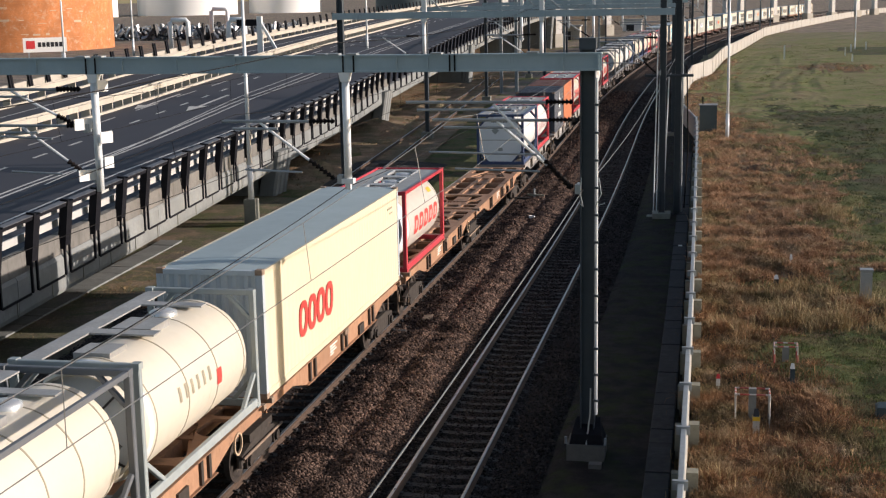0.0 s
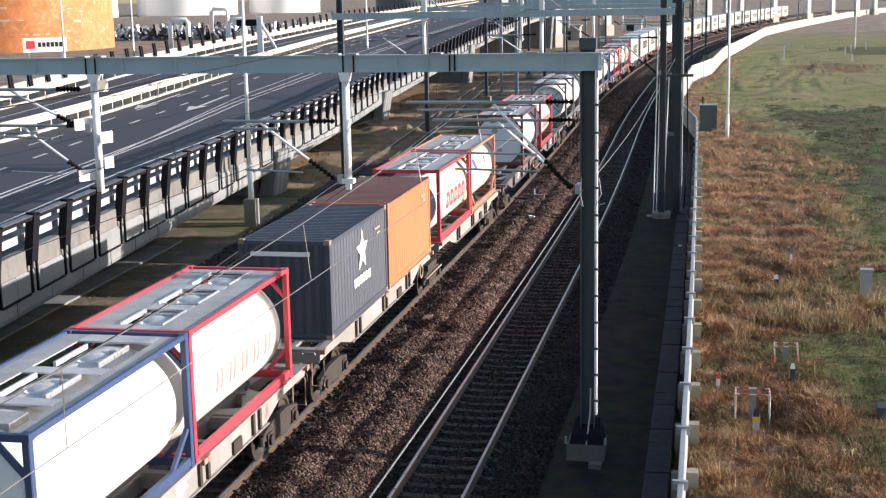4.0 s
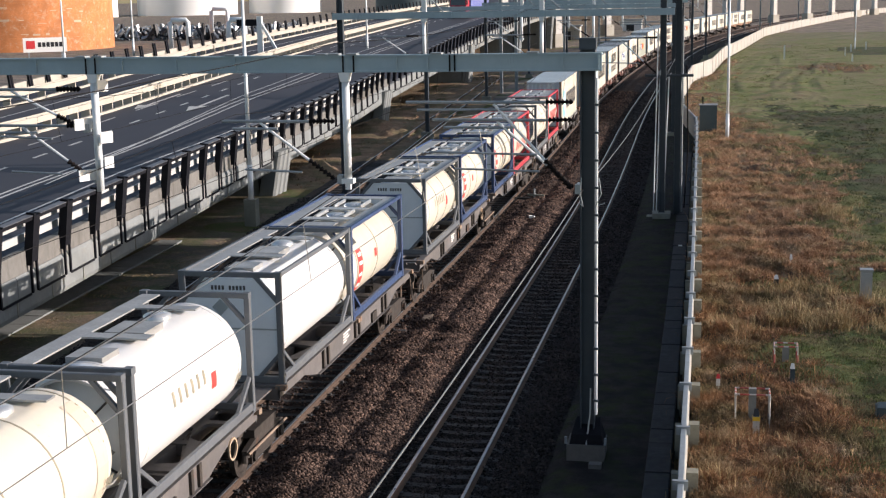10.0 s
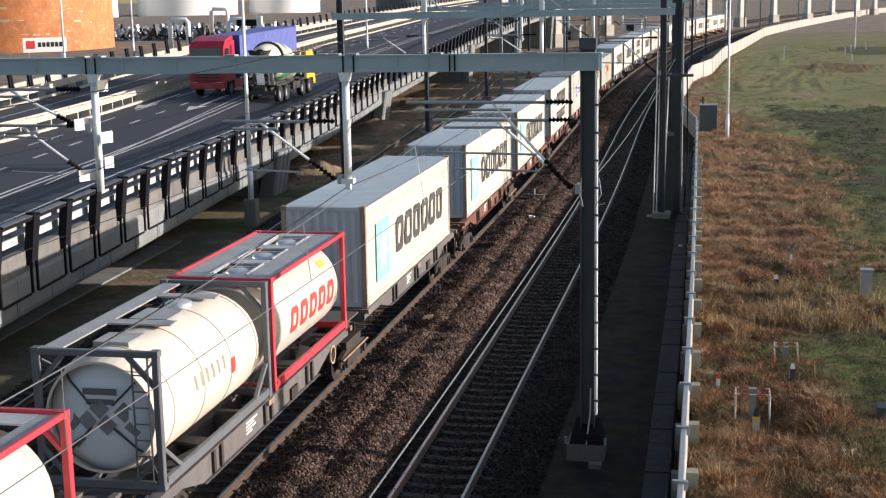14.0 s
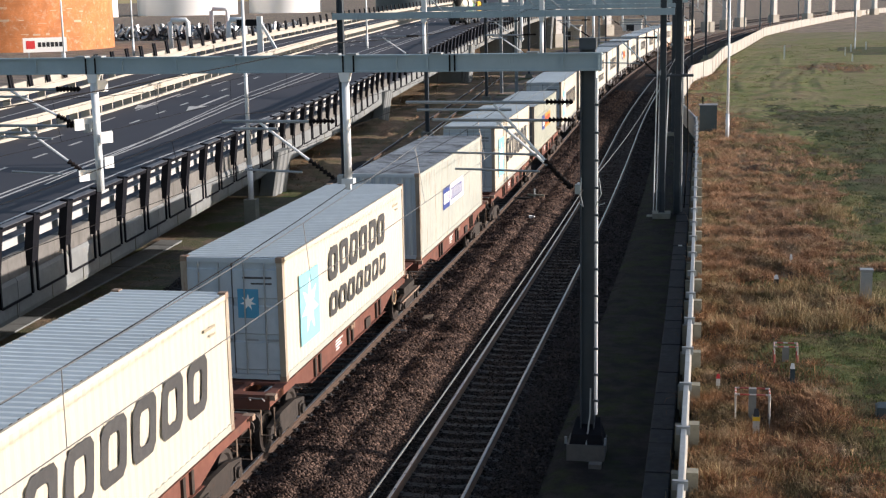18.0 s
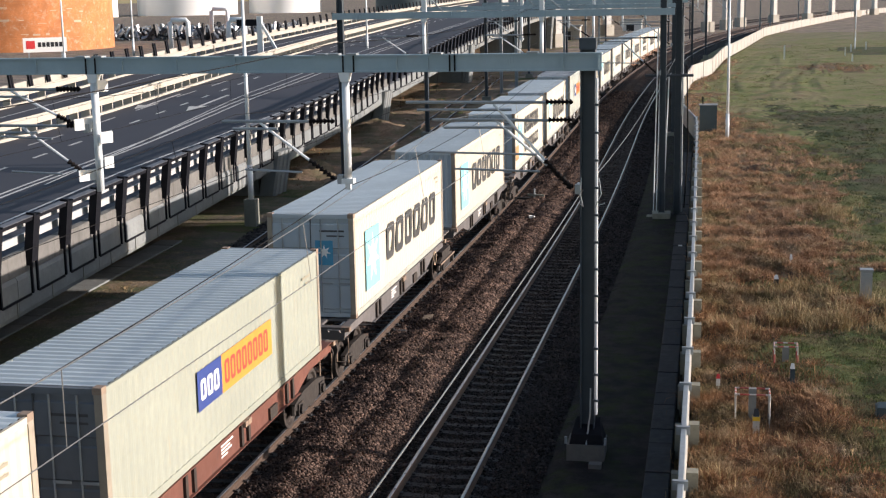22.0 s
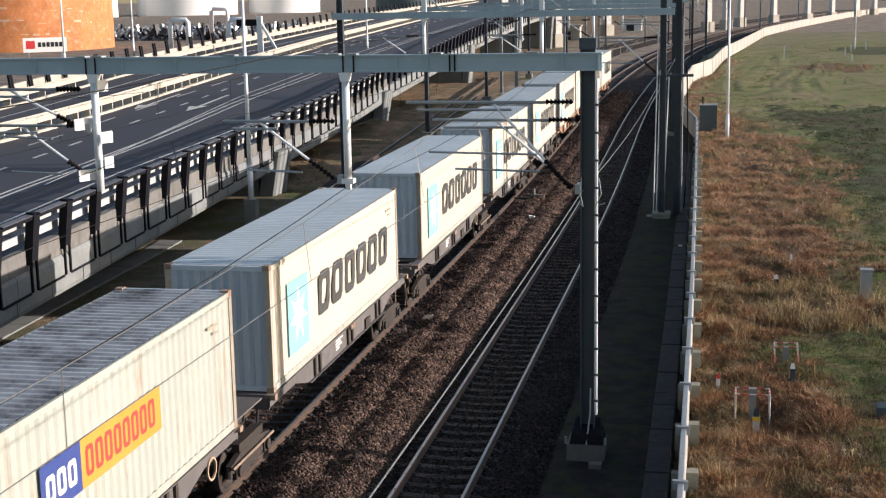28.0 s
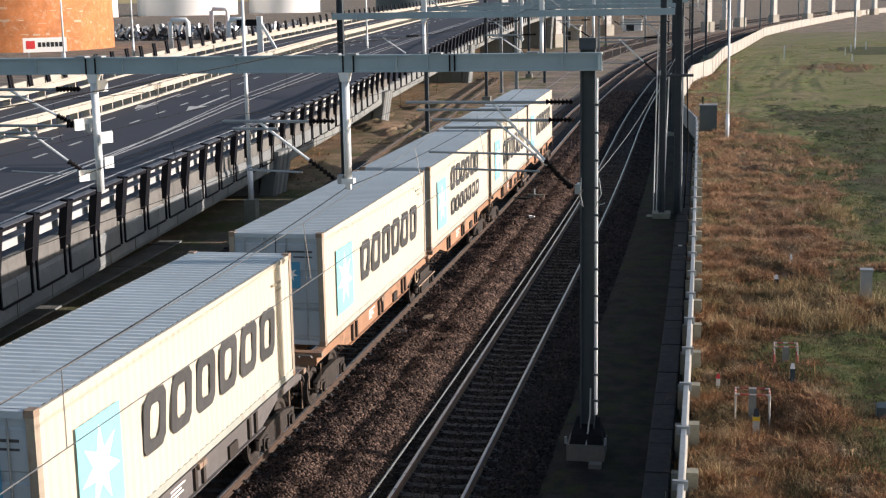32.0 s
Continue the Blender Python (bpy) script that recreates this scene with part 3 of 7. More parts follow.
def paved_path():
    """Pale concrete slabs on the ground below the viaduct edge."""
    t = thing("paved_path", "weathered concrete slab path below the viaduct edge", "path", kind="structure")
    fx = lambda y: float(np.interp(y, [-10, 17, 23, 30.5, 34], [-10.0, -12.0, -12.35, -12.72, -12.9]))
    y = -6.0
    while y < 33.5:
        a, b = fx(y), fx(y + 1.18)
        k = 0.03 * noise.noise((y, 0.3, 8))
        part("slab", Shape().add([(p + u, q, z + k) for z in (-0.5, -0.33) for p, q in ((a, y), (b, y + 1.18)) for u in (-0.55, 0.45)],
             [(0, 1, 3, 2), (4, 6, 7, 5), (0, 4, 5, 1), (2, 3, 7, 6), (0, 2, 6, 4), (1, 5, 7, 3)]), M_CONC, t)
        y += 1.2


paved_path()


def earth_heap(x, y, rx, ry, h):
    """A low rounded heap of loose earth."""
    n = 22
    vs = []
    for j in range(n):
        for i in range(n):
            u, v = 2 * i / (n - 1) - 1, 2 * j / (n - 1) - 1
            k = max(0.0, 1 - u * u - v * v) ** 1.3
            vs.append((x + u * rx, y + v * ry, -0.46 + k * h * (0.8 + 0.9 * noise.noise((x + u * 2.3, y + v * 2.3, 3)) + 0.4 * noise.noise((u * 6, v * 6, y)))))
    ob = new("earth_heap", quick_mesh("earth_heap", vs, [(j * n + i, j * n + i + 1, (j + 1) * n + i + 1, (j + 1) * n + i) for j in range(n - 1) for i in range(n - 1)], M_YARDDRY))
    return tagged(ob, "low heap of dry brown earth beside the viaduct", "earth heap", "earth heaps", "structure")


for hx, hy, ra, rb, hh in ((-16.2, 84, 3.2, 3.6, 0.85), (-13.4, 81, 2.0, 3.0, 0.6), (-13.0, 56, 2.2, 2.6, 0.7), (-19.8, 96, 2.6, 4.0, 0.7), (-15.5, 104, 3.0, 5.0, 0.6)):
    earth_heap(hx, hy, ra, rb, hh)
# cable trough along the path
trough = thing("cable_trough", "grey concrete cable trough lids beside the wall", "cable trough", kind="structure")
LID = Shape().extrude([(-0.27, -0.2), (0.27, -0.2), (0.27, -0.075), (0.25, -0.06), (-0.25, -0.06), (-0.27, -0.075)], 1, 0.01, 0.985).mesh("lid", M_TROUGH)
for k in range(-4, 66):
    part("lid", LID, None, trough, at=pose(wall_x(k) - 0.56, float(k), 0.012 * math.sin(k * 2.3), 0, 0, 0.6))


def rail_pair(name, fx, y0, y1, label):
    t = thing(name, label, "railway track", kind="structure")
    sec = [(-0.07, -0.172), (0.07, -0.172), (0.07, -0.155), (0.012, -0.14), (0.012, -0.045), (0.036, -0.035), (0.036, -0.012), (-0.036, -0.012), (-0.036, -0.035), (-0.012, -0.045), (-0.012, -0.14), (-0.07, -0.155)]
    top = [(-0.034, -0.0115), (0.034, -0.0115), (0.030, 0.0), (-0.030, 0.0)]
    for side in (-0.752, 0.752):
        for nm, s, m in (("rail", sec, M_RAIL), ("rail_head", top, M_RAILTOP)):
            ys = np.concatenate([np.arange(y0, 150, 4.0), np.arange(150, y1, 10.0)])
            vs = [(fx(y) + side + p[0], y, p[1]) for y in ys for p in s]
            n = len(s)
            fs = [(j * n + i, j * n + (i + 1) % n, (j + 1) * n + (i + 1) % n, (j + 1) * n + i) for j in range(len(ys) - 1) for i in range(n)]
            part(nm, quick_mesh(nm, vs, fs, m), None, t)
    return t


def sleeper_mesh():
    s = Shape()
    prof = [(-1.30, 0.178), (-0.95, 0.20), (-0.5, 0.202), (-0.3, 0.188), (0.3, 0.188), (0.5, 0.202), (0.95, 0.20), (1.30, 0.178)]
    vs, fs = [], []
    for x, h in prof:
        z = -0.375 + h
        vs += [(x, -0.15, -0.37), (x, -0.105, z), (x, 0.105, z), (x, 0.15, -0.37)]
    for i in range(len(prof) - 1):
        for j in range(3):
            fs.append((i * 4 + j, i * 4 + j + 1, i * 4 + j + 5, i * 4 + j + 4))
    fs += [(0, 1, 2, 3), (28, 31, 30, 29)]
    s.add(vs, fs)
    for x in (-0.752, 0.752):
        for e in (-0.12, 0.12):
            s.box(x + e - 0.035, x + e + 0.035, -0.06, 0.06, -0.18, -0.135)
    return s.mesh("sleeper", M_SLEEPER)


SLEEPER = sleeper_mesh()
track_1 = rail_pair("track_1", line_x, -120, 700, "worn railway track carrying the freight train")
track_2 = rail_pair("track_2", lambda y: line_x(y, T2), -120, 700, "parallel railway track with polished rail heads")
track_3 = rail_pair("track_3", third_x, -40, 64, "dark disused siding track")


def sleepers(track, fx, near, far, dirx, beyond=130):
    y = near
    while y < far:
        part("sleeper", SLEEPER, None, track, at=pose(fx(y), y, 0.004, 0, 0, -math.degrees(dirx(y))))
        y += 0.60
    rest = Shape()
    while y < far + beyond:
        x = fx(y)
        rest.box(x - 1.28, x + 1.28, y - 0.12, y + 0.12, -0.3, -0.18)
        y += 0.60
    tagged(part("distant_sleepers", rest, M_SLEEPER, track), kind="stuff")


sleepers(track_2, lambda y: line_x(y, T2), 0.6, 75, line_dir)
sleepers(track_1, line_x, -1.0, 60, line_dir)
sleepers(track_3, third_x, 3.0, 48, lambda y: -0.075, 13)


def stones(name, regions, label, material, fx=None):
    """Loose angular stones lying on a bed; regions of (x low, x high, y low, y high, count, size, z)."""
    rng = np.random.default_rng(5)
    base = np.array([(1, 0, 0), (-1, 0, 0), (0, 1, 0), (0, -1, 0), (0, 0, 1), (0, 0, -1)], float)
    tri = np.array([(0, 2, 4), (2, 1, 4), (1, 3, 4), (3, 0, 4), (2, 0, 5), (1, 2, 5), (3, 1, 5), (0, 3, 5)])
    V, F, k = [], [], 0
    for x0, x1, y0, y1, n, size, zf in regions:
        u = rng.random(n) ** 1.35
        y = y0 + (y1 - y0) * u
        x = rng.uniform(x0, x1, n)
        z = np.array([zf(a, b) for a, b in zip(x, y)]) + rng.uniform(-0.01, 0.02, n)
        s = size * rng.uniform(0.6, 1.5, n) * (1 + 0.8 * u)
        lx = np.interp(y, _py, _px) if fx is None else fx(y)
        v = base[None] * rng.uniform(0.55, 1.2, (n, 6, 1)) * s[:, None, None] + rng.normal(0, 0.16, (n, 6, 3)) * s[:, None, None]
        a = rng.uniform(0, 6.283, n)
        c, sn = np.cos(a)[:, None], np.sin(a)[:, None]
        vx, vy = v[..., 0] * c - v[..., 1] * sn, v[..., 0] * sn + v[..., 1] * c
        v = np.stack([vx + (x + lx)[:, None], vy + y[:, None], v[..., 2] * 0.75 + z[:, None]], -1)
        V.append(v.reshape(-1, 3))
        F.append((tri[None] + (np.arange(n) * 6)[:, None, None] + k).reshape(-1, 3))
        k += n * 6
    ob = new(name, quick_mesh(name, np.concatenate(V), np.concatenate(F), material))
    return tagged(ob, label, "ballast", kind="stuff")


def bed_z(x, y):
    if x > 3.6:
        return -0.2
    return float(np.interp(x, [p[0] for p in BED], [p[1] for p in BED])) + bed_lift(x, y)


def second_z(x, y):
    return float(np.interp((x - 3.6) / 4.4, [p[0] for p in BED_B], [p[1] for p in BED_B])) + (0.026 if 4.4 < x < 5.65 else 0.008)


stones("ballast_stones", [(0.95, 3.75, 0, 48, 62000, 0.036, bed_z), (-2.4, 0.95, -2, 40, 9000, 0.034, bed_z), (0.95, 3.7, 48, 120, 12000, 0.05, bed_z)],
       "loose brown and grey crushed stones", M_STONE)
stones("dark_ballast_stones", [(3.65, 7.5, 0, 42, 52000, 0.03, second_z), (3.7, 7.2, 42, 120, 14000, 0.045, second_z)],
       "crushed stones between the sleepers, coloured dark for the wall's shade", M_STONEDARK)
stones("siding_stones", [(-1.9, 3.9, 1, 46, 26000, 0.028, lambda x, y: float(np.interp(x, [-2, -0.2, 1.5, 3, 4.2], [-0.25, -0.205, -0.21, -0.31, -0.45])))],
       "dark grey crushed stones half covering the siding", M_SIDESTONE, third_x)


# ---- field plants ----
def blades(name, areas, material, label, want=None, tuft=0.16, verge=True):
    """Tufts of bent blades; areas of (x low, x high, y low, y high, tufts, blades in each, height, half width)."""
    rng = np.random.default_rng(11)
    V = []
    for x0, x1, y0, y1, tufts, per, h, w in areas:
        cx, cy = rng.uniform(x0, x1, tufts), y0 + (y1 - y0) * rng.random(tufts) ** 1.25
        ok = np.array([(x > wall_x(y) + 0.25 or not verge) and (want is None or want(x, y)) for x, y in zip(cx, cy)])
        cx, cy = cx[ok], cy[ok]
        cl = len(cx)
        ch = h * (0.45 + 0.4 * rng.random(cl) + 1.3 * np.array([max(-0.32, noise.noise((a * 1.1, b * 0.9, 21))) for a, b in zip(cx, cy)]))
        i = np.repeat(np.arange(cl), per)
        m = len(i)
        rr, ra = np.abs(rng.normal(0, tuft, m)) * (0.6 + ch[i] / h), rng.uniform(0, 6.283, m)
        x, y = cx[i] + rr * np.cos(ra), cy[i] + rr * np.sin(ra)
        a, hh = rng.uniform(0, 6.283, m), np.maximum(0.03, ch[i] * rng.uniform(0.5, 1.15, m) * (1 - 0.9 * np.minimum(0.6, rr)))
        lean = rng.uniform(0.2, 3.0, m) * hh * (0.4 if h > 0.38 else 1.0)
        la = ra + rng.normal(0, 1.5, m)
        dx, dy = np.cos(a) * w, np.sin(a) * w
        gz = np.array([mound(p, q) if verge else -0.42 for p, q in zip(cx, cy)])[i]
        z0 = gz - 0.12
        mx, my = x + 0.35 * lean * np.cos(la), y + 0.35 * lean * np.sin(la)
        tx, ty = x + lean * np.cos(la), y + lean * np.sin(la)
        V.append(np.stack([np.stack([x - dx, y - dy, z0], -1), np.stack([x + dx, y + dy, z0], -1),
                           np.stack([mx + dx * 0.7, my + dy * 0.7, gz + hh * 0.5], -1), np.stack([tx, ty, gz + hh], -1),
                           np.stack([mx - dx * 0.7, my - dy * 0.7, gz + hh * 0.5], -1)], 1).reshape(-1, 3))
    V = np.concatenate(V)
    n = len(V) // 5
    F = (np.array([(0, 1, 2), (0, 2, 4), (4, 2, 3)])[None] + (np.arange(n) * 5)[:, None, None]).reshape(-1, 3)
    ob = new(name, quick_mesh(name, V, F, material))
    return tagged(ob, label, "grass", kind="stuff")


blades("weeds", [(10.3, 15.5, 3, 24, 6400, 18, 0.24, 0.007), (10.0, 19, 20, 33, 2600, 18, 0.26, 0.010)],
       M_BLADE, "tangled rust-brown dead weeds on the verge", lambda x, y: rusty(x, y) > STRAY.uniform(-0.55, 0.45), 0.17)
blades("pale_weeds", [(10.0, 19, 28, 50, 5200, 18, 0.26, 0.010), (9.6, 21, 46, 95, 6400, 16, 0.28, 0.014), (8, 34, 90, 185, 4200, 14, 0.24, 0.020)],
       M_BLADEPALE, "russet dead weeds farther along the verge, paled for haze", lambda x, y: rusty(x, y) > STRAY.uniform(-0.55, 0.45), 0.2)


def seed_heads(name, areas, material, label, want):
    """Bushy dead plants: domes of small leaves and seed heads; areas of (x low, x high, y low, y high, plants, leaves in each, radius, leaf size)."""
    rng = np.random.default_rng(23)
    V = []
    for x0, x1, y0, y1, plants, per, rad, size in areas:
        cx, cy = rng.uniform(x0, x1, plants), y0 + (y1 - y0) * rng.random(plants) ** 1.2
        ok = np.array([x > wall_x(y) + 0.3 and want(x, y) and noise.noise((x * 0.9, y * 0.7, 77)) > -0.12 for x, y in zip(cx, cy)])
        cx, cy = cx[ok], cy[ok]
        n = len(cx)
        big = rad * rng.uniform(0.5, 1.3, n)
        gz = np.array([mound(p, q) for p, q in zip(cx, cy)])
        i = np.repeat(np.arange(n), per)
        m = len(i)
        d = rng.normal(0, 1, (m, 3))
        d[:, 2] = np.abs(d[:, 2]) * 1.1
        d /= np.linalg.norm(d, axis=1)[:, None]
        rr = big[i] * rng.uniform(0.35, 1.0, m) ** 0.5
        c = np.stack([cx[i], cy[i], gz[i] - 0.03], -1) + d * rr[:, None] * np.array([1.0, 1.0, 0.95])
        a = d * 0.8 + rng.normal(0, 0.6, (m, 3))
        a /= np.linalg.norm(a, axis=1)[:, None]
        b = np.cross(a, rng.normal(0, 1, (m, 3)))
        b /= np.linalg.norm(b, axis=1)[:, None]
        ls = size * rng.uniform(0.6, 1.5, m)[:, None]
        V.append(np.stack([c - a * ls, c + b * ls * 0.28, c + a * ls, c - b * ls * 0.28], 1).reshape(-1, 3))
    V = np.concatenate(V)
    n = len(V) // 4
    return tagged(new(name, quick_mesh(name, V, np.arange(n * 4).reshape(n, 4), material)), label, "weeds", kind="stuff")


seed_heads("dead_dock_plants", [(10.4, 15.0, 3, 24, 1500, 80, 0.22, 0.028), (10.0, 18, 22, 42, 1200, 70, 0.28, 0.034)],
           M_SPRAY, "bushy rust-brown dead dock plants on the verge", lambda x, y: rusty(x, y) > 0.1)
blades("grass", [(11.0, 17, 3, 26, 6000, 12, 0.08, 0.008), (11, 24, 22, 70, 6000, 12, 0.10, 0.012)],
       M_GREENBLADE, "short green and yellowed winter grass", lambda x, y: rusty(x, y) <= STRAY.uniform(-0.3, 0.7) and shaded(x, y) < 0.1, 0.16)
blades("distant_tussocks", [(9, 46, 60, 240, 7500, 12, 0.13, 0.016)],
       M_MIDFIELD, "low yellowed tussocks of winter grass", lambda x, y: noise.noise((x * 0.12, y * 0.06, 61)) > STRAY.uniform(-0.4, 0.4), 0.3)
blades("trackside_weeds", [(-34, -7, 50, 140, 1500, 14, 0.32, 0.025), (-60, -8, 130, 300, 2200, 12, 0.45, 0.05), (-13, -6.5, 8, 50, 500, 16, 0.16, 0.01)], M_BLADE, "brown dead weeds on the ground between viaduct and tracks",
       lambda x, y: x < third_x(y) - (2.6 if y < 64 else -1.0) and noise.noise((x * 0.15, y * 0.1, 51)) > 0.05, 0.35, False)
blades("leaf_litter", [(-12.0, -10.4, 14, 34, 300, 10, 0.05, 0.03)], M_STRAW, "yellow fallen leaves beside the paved path", None, 0.2, False)
blades("dark_weeds", [(15, 26, 36, 105, 1800, 14, 0.15, 0.018)], M_SHADEFIELD, "weeds in the field, coloured dark for a shadow", lambda x, y: shaded(x, y) > 0, 0.25)
blades("tall_grass", [(12.6, 14.9, 19.5, 25, 260, 16, 0.58, 0.009), (10.5, 12.4, 17, 27, 130, 16, 0.50, 0.008), (13.5, 16.8, 18.5, 23.5, 150, 16, 0.60, 0.008), (15.4, 17.0, 39, 43, 60, 16, 0.5, 0.012), (10.5, 12, 4, 9, 60, 16, 0.42, 0.007), (12.3, 13, 5.5, 8.5, 24, 18, 0.4, 0.008)],
       M_STRAW, "tall pale dry grass standing on the verge", None, 0.18)


# ---- boundary wall ----
def boundary_wall():
    t = thing("wall_east", "low pale concrete boundary wall with a capping rail and post blocks", "wall", kind="structure")
    ys = [-40 + 3.2 * i for i in range(37)] + [78.4 + 8 * i for i in range(1, 62)]
    for a, b in zip(ys, ys[1:]):
        m0, m1 = Vector((wall_x(a), a, 0)), Vector((wall_x(b), b, 0))
        d = (m1 - m0)
        n = Vector((d.y, -d.x, 0)).normalized() * 0.06
        g = d.normalized() * 0.01
        h = 1.24 if a < 78 else 1.8
        p = [m0 + g - n, m0 + g + n, m1 - g + n, m1 - g - n]
        part("panel", Shape().add([(q.x, q.y, -0.5) for q in p] + [(q.x, q.y, h) for q in p],
             [(0, 1, 2, 3), (4, 7, 6, 5), (0, 4, 5, 1), (1, 5, 6, 2), (2, 6, 7, 3), (3, 7, 4, 0)]), M_WALL, t)
        if a < 78:
            part("cap_rail", Shape().bar((m0.x, a, h + 0.06), (m1.x, b, h + 0.06), 0.115, 0.11), M_STEEL, t)
            part("clamp", Shape().box(m0.x - 0.15, m0.x + 0.13, a - 0.05, a + 0.05, h - 0.02, h + 0.16), M_STEEL, t)
        if a > 78:
            part("pilaster", Shape().box(m0.x - 0.12, m0.x + 0.10, a - 0.08, a + 0.08, -0.4, h + 0.04), M_WALL, t)
        if 0 < a < 60:
            part("post_block", Shape().box(m0.x - 0.24, m0.x - 0.07, a - 0.12, a + 0.12, -0.4, 0.4), M_CONCD, t)
            part("post_block", Shape().box(m0.x + 0.07, m0.x + 0.31, a - 0.15, a + 0.15, -0.3, 0.45), M_CONCD, t)


boundary_wall()


# ---- overhead line ----
def h_mast(shape, x, y, z0, z1, w=0.28, d=0.30):
    a, b, c, e = w / 2, w / 2 - 0.03, d / 2, 0.02
    return shape.extrude([(x + p, y + q) for p, q in ((-a, -c), (-b, -c), (-b, -e), (b, -e), (b, -c), (a, -c), (a, c), (b, c), (b, e), (-b, e), (-b, c), (-a, c))], 2, z0, z1)


def ribbed(a, b, r=0.055, n=7):
    s = Shape().rod(a, b, r * 0.5, 8)
    a, b = Vector(a), Vector(b)
    for i in range(n):
        c = a.lerp(b, (i + 0.5) / n)
        e = (b - a).normalized() * (b - a).length / n * 0.3
        s.rod(c - e, c + e, r * 1.25, 10, r * 0.7)
    return s


def cantilever(parent, x0, x1, y, z, drop=1.9, flip=1):
    """Two tubes, a stay, insulators and a steady arm reaching from a post at x1 to x0."""
    s = -1 if x1 > x0 else 1
    xi = x1 + s * 0.75
    part("top_tube", Shape().rod((x0, y, z), (xi, y, z - 0.01), 0.035), M_STEEL, parent)
    part("insulator", ribbed((xi, y, z), (x1 + s * 0.16, y, z)), M_DARK, parent)
    part("lower_tube", Shape().rod((x0 + s * -0.25, y, z - 0.17), (x1 + s * 1.5, y, z - 0.17), 0.03), M_STEEL, parent)
    a, b = Vector((x1 + s * 1.9, y, z - 0.04)), Vector((x1 + s * 0.2, y, z - drop))
    part("stay", Shape().rod(a, a.lerp(b, 0.66), 0.032), M_WHITEPOLE, parent, "pale zinc diagonal stay")
    part("stay_insulator", ribbed(a.lerp(b, 0.66), b), M_DARK, parent)
    part("steady_arm", Shape().rod((x0 + s * -0.5, y, z - 1.1), (x1 + s * 0.95, y, z - 1.15), 0.025), M_STEEL, parent)
    part("clamp", Shape().box(x1 + s * 0.05 - 0.06, x1 + s * 0.05 + 0.06, y - 0.1, y + 0.1, z - drop - 0.1, z - drop + 0.1), M_STEEL, parent)


def drop_post(parent, x, y, z0, z1, foot=True):
    part("drop_post", Shape().rod((x, y, z0 + (0.25 if foot else 0.0)), (x, y, z1 - 0.16), 0.088, 12), M_WHITEPOLE, parent, smooth=True)
    part("bracket", Shape().add([(x + u * k, y + v * 0.1, z) for z, k in ((z1, 0.135), (z1 - 0.2, 0.09)) for u, v in ((-1, -1), (1, -1), (1, 1), (-1, 1))],
         [(0, 1, 2, 3), (4, 7, 6, 5), (0, 4, 5, 1), (1, 5, 6, 2), (2, 6, 7, 3), (3, 7, 4, 0)]), M_WHITEPOLE, parent)
    if foot:
        part("foot_plate", Shape().box(x - 0.13, x + 0.14, y - 0.11, y + 0.11, z0 + 0.14, z0 + 0.25).box(x - 0.06, x + 0.06, y - 0.06, y + 0.06, z0, z0 + 0.14), M_WHITEPOLE, parent)


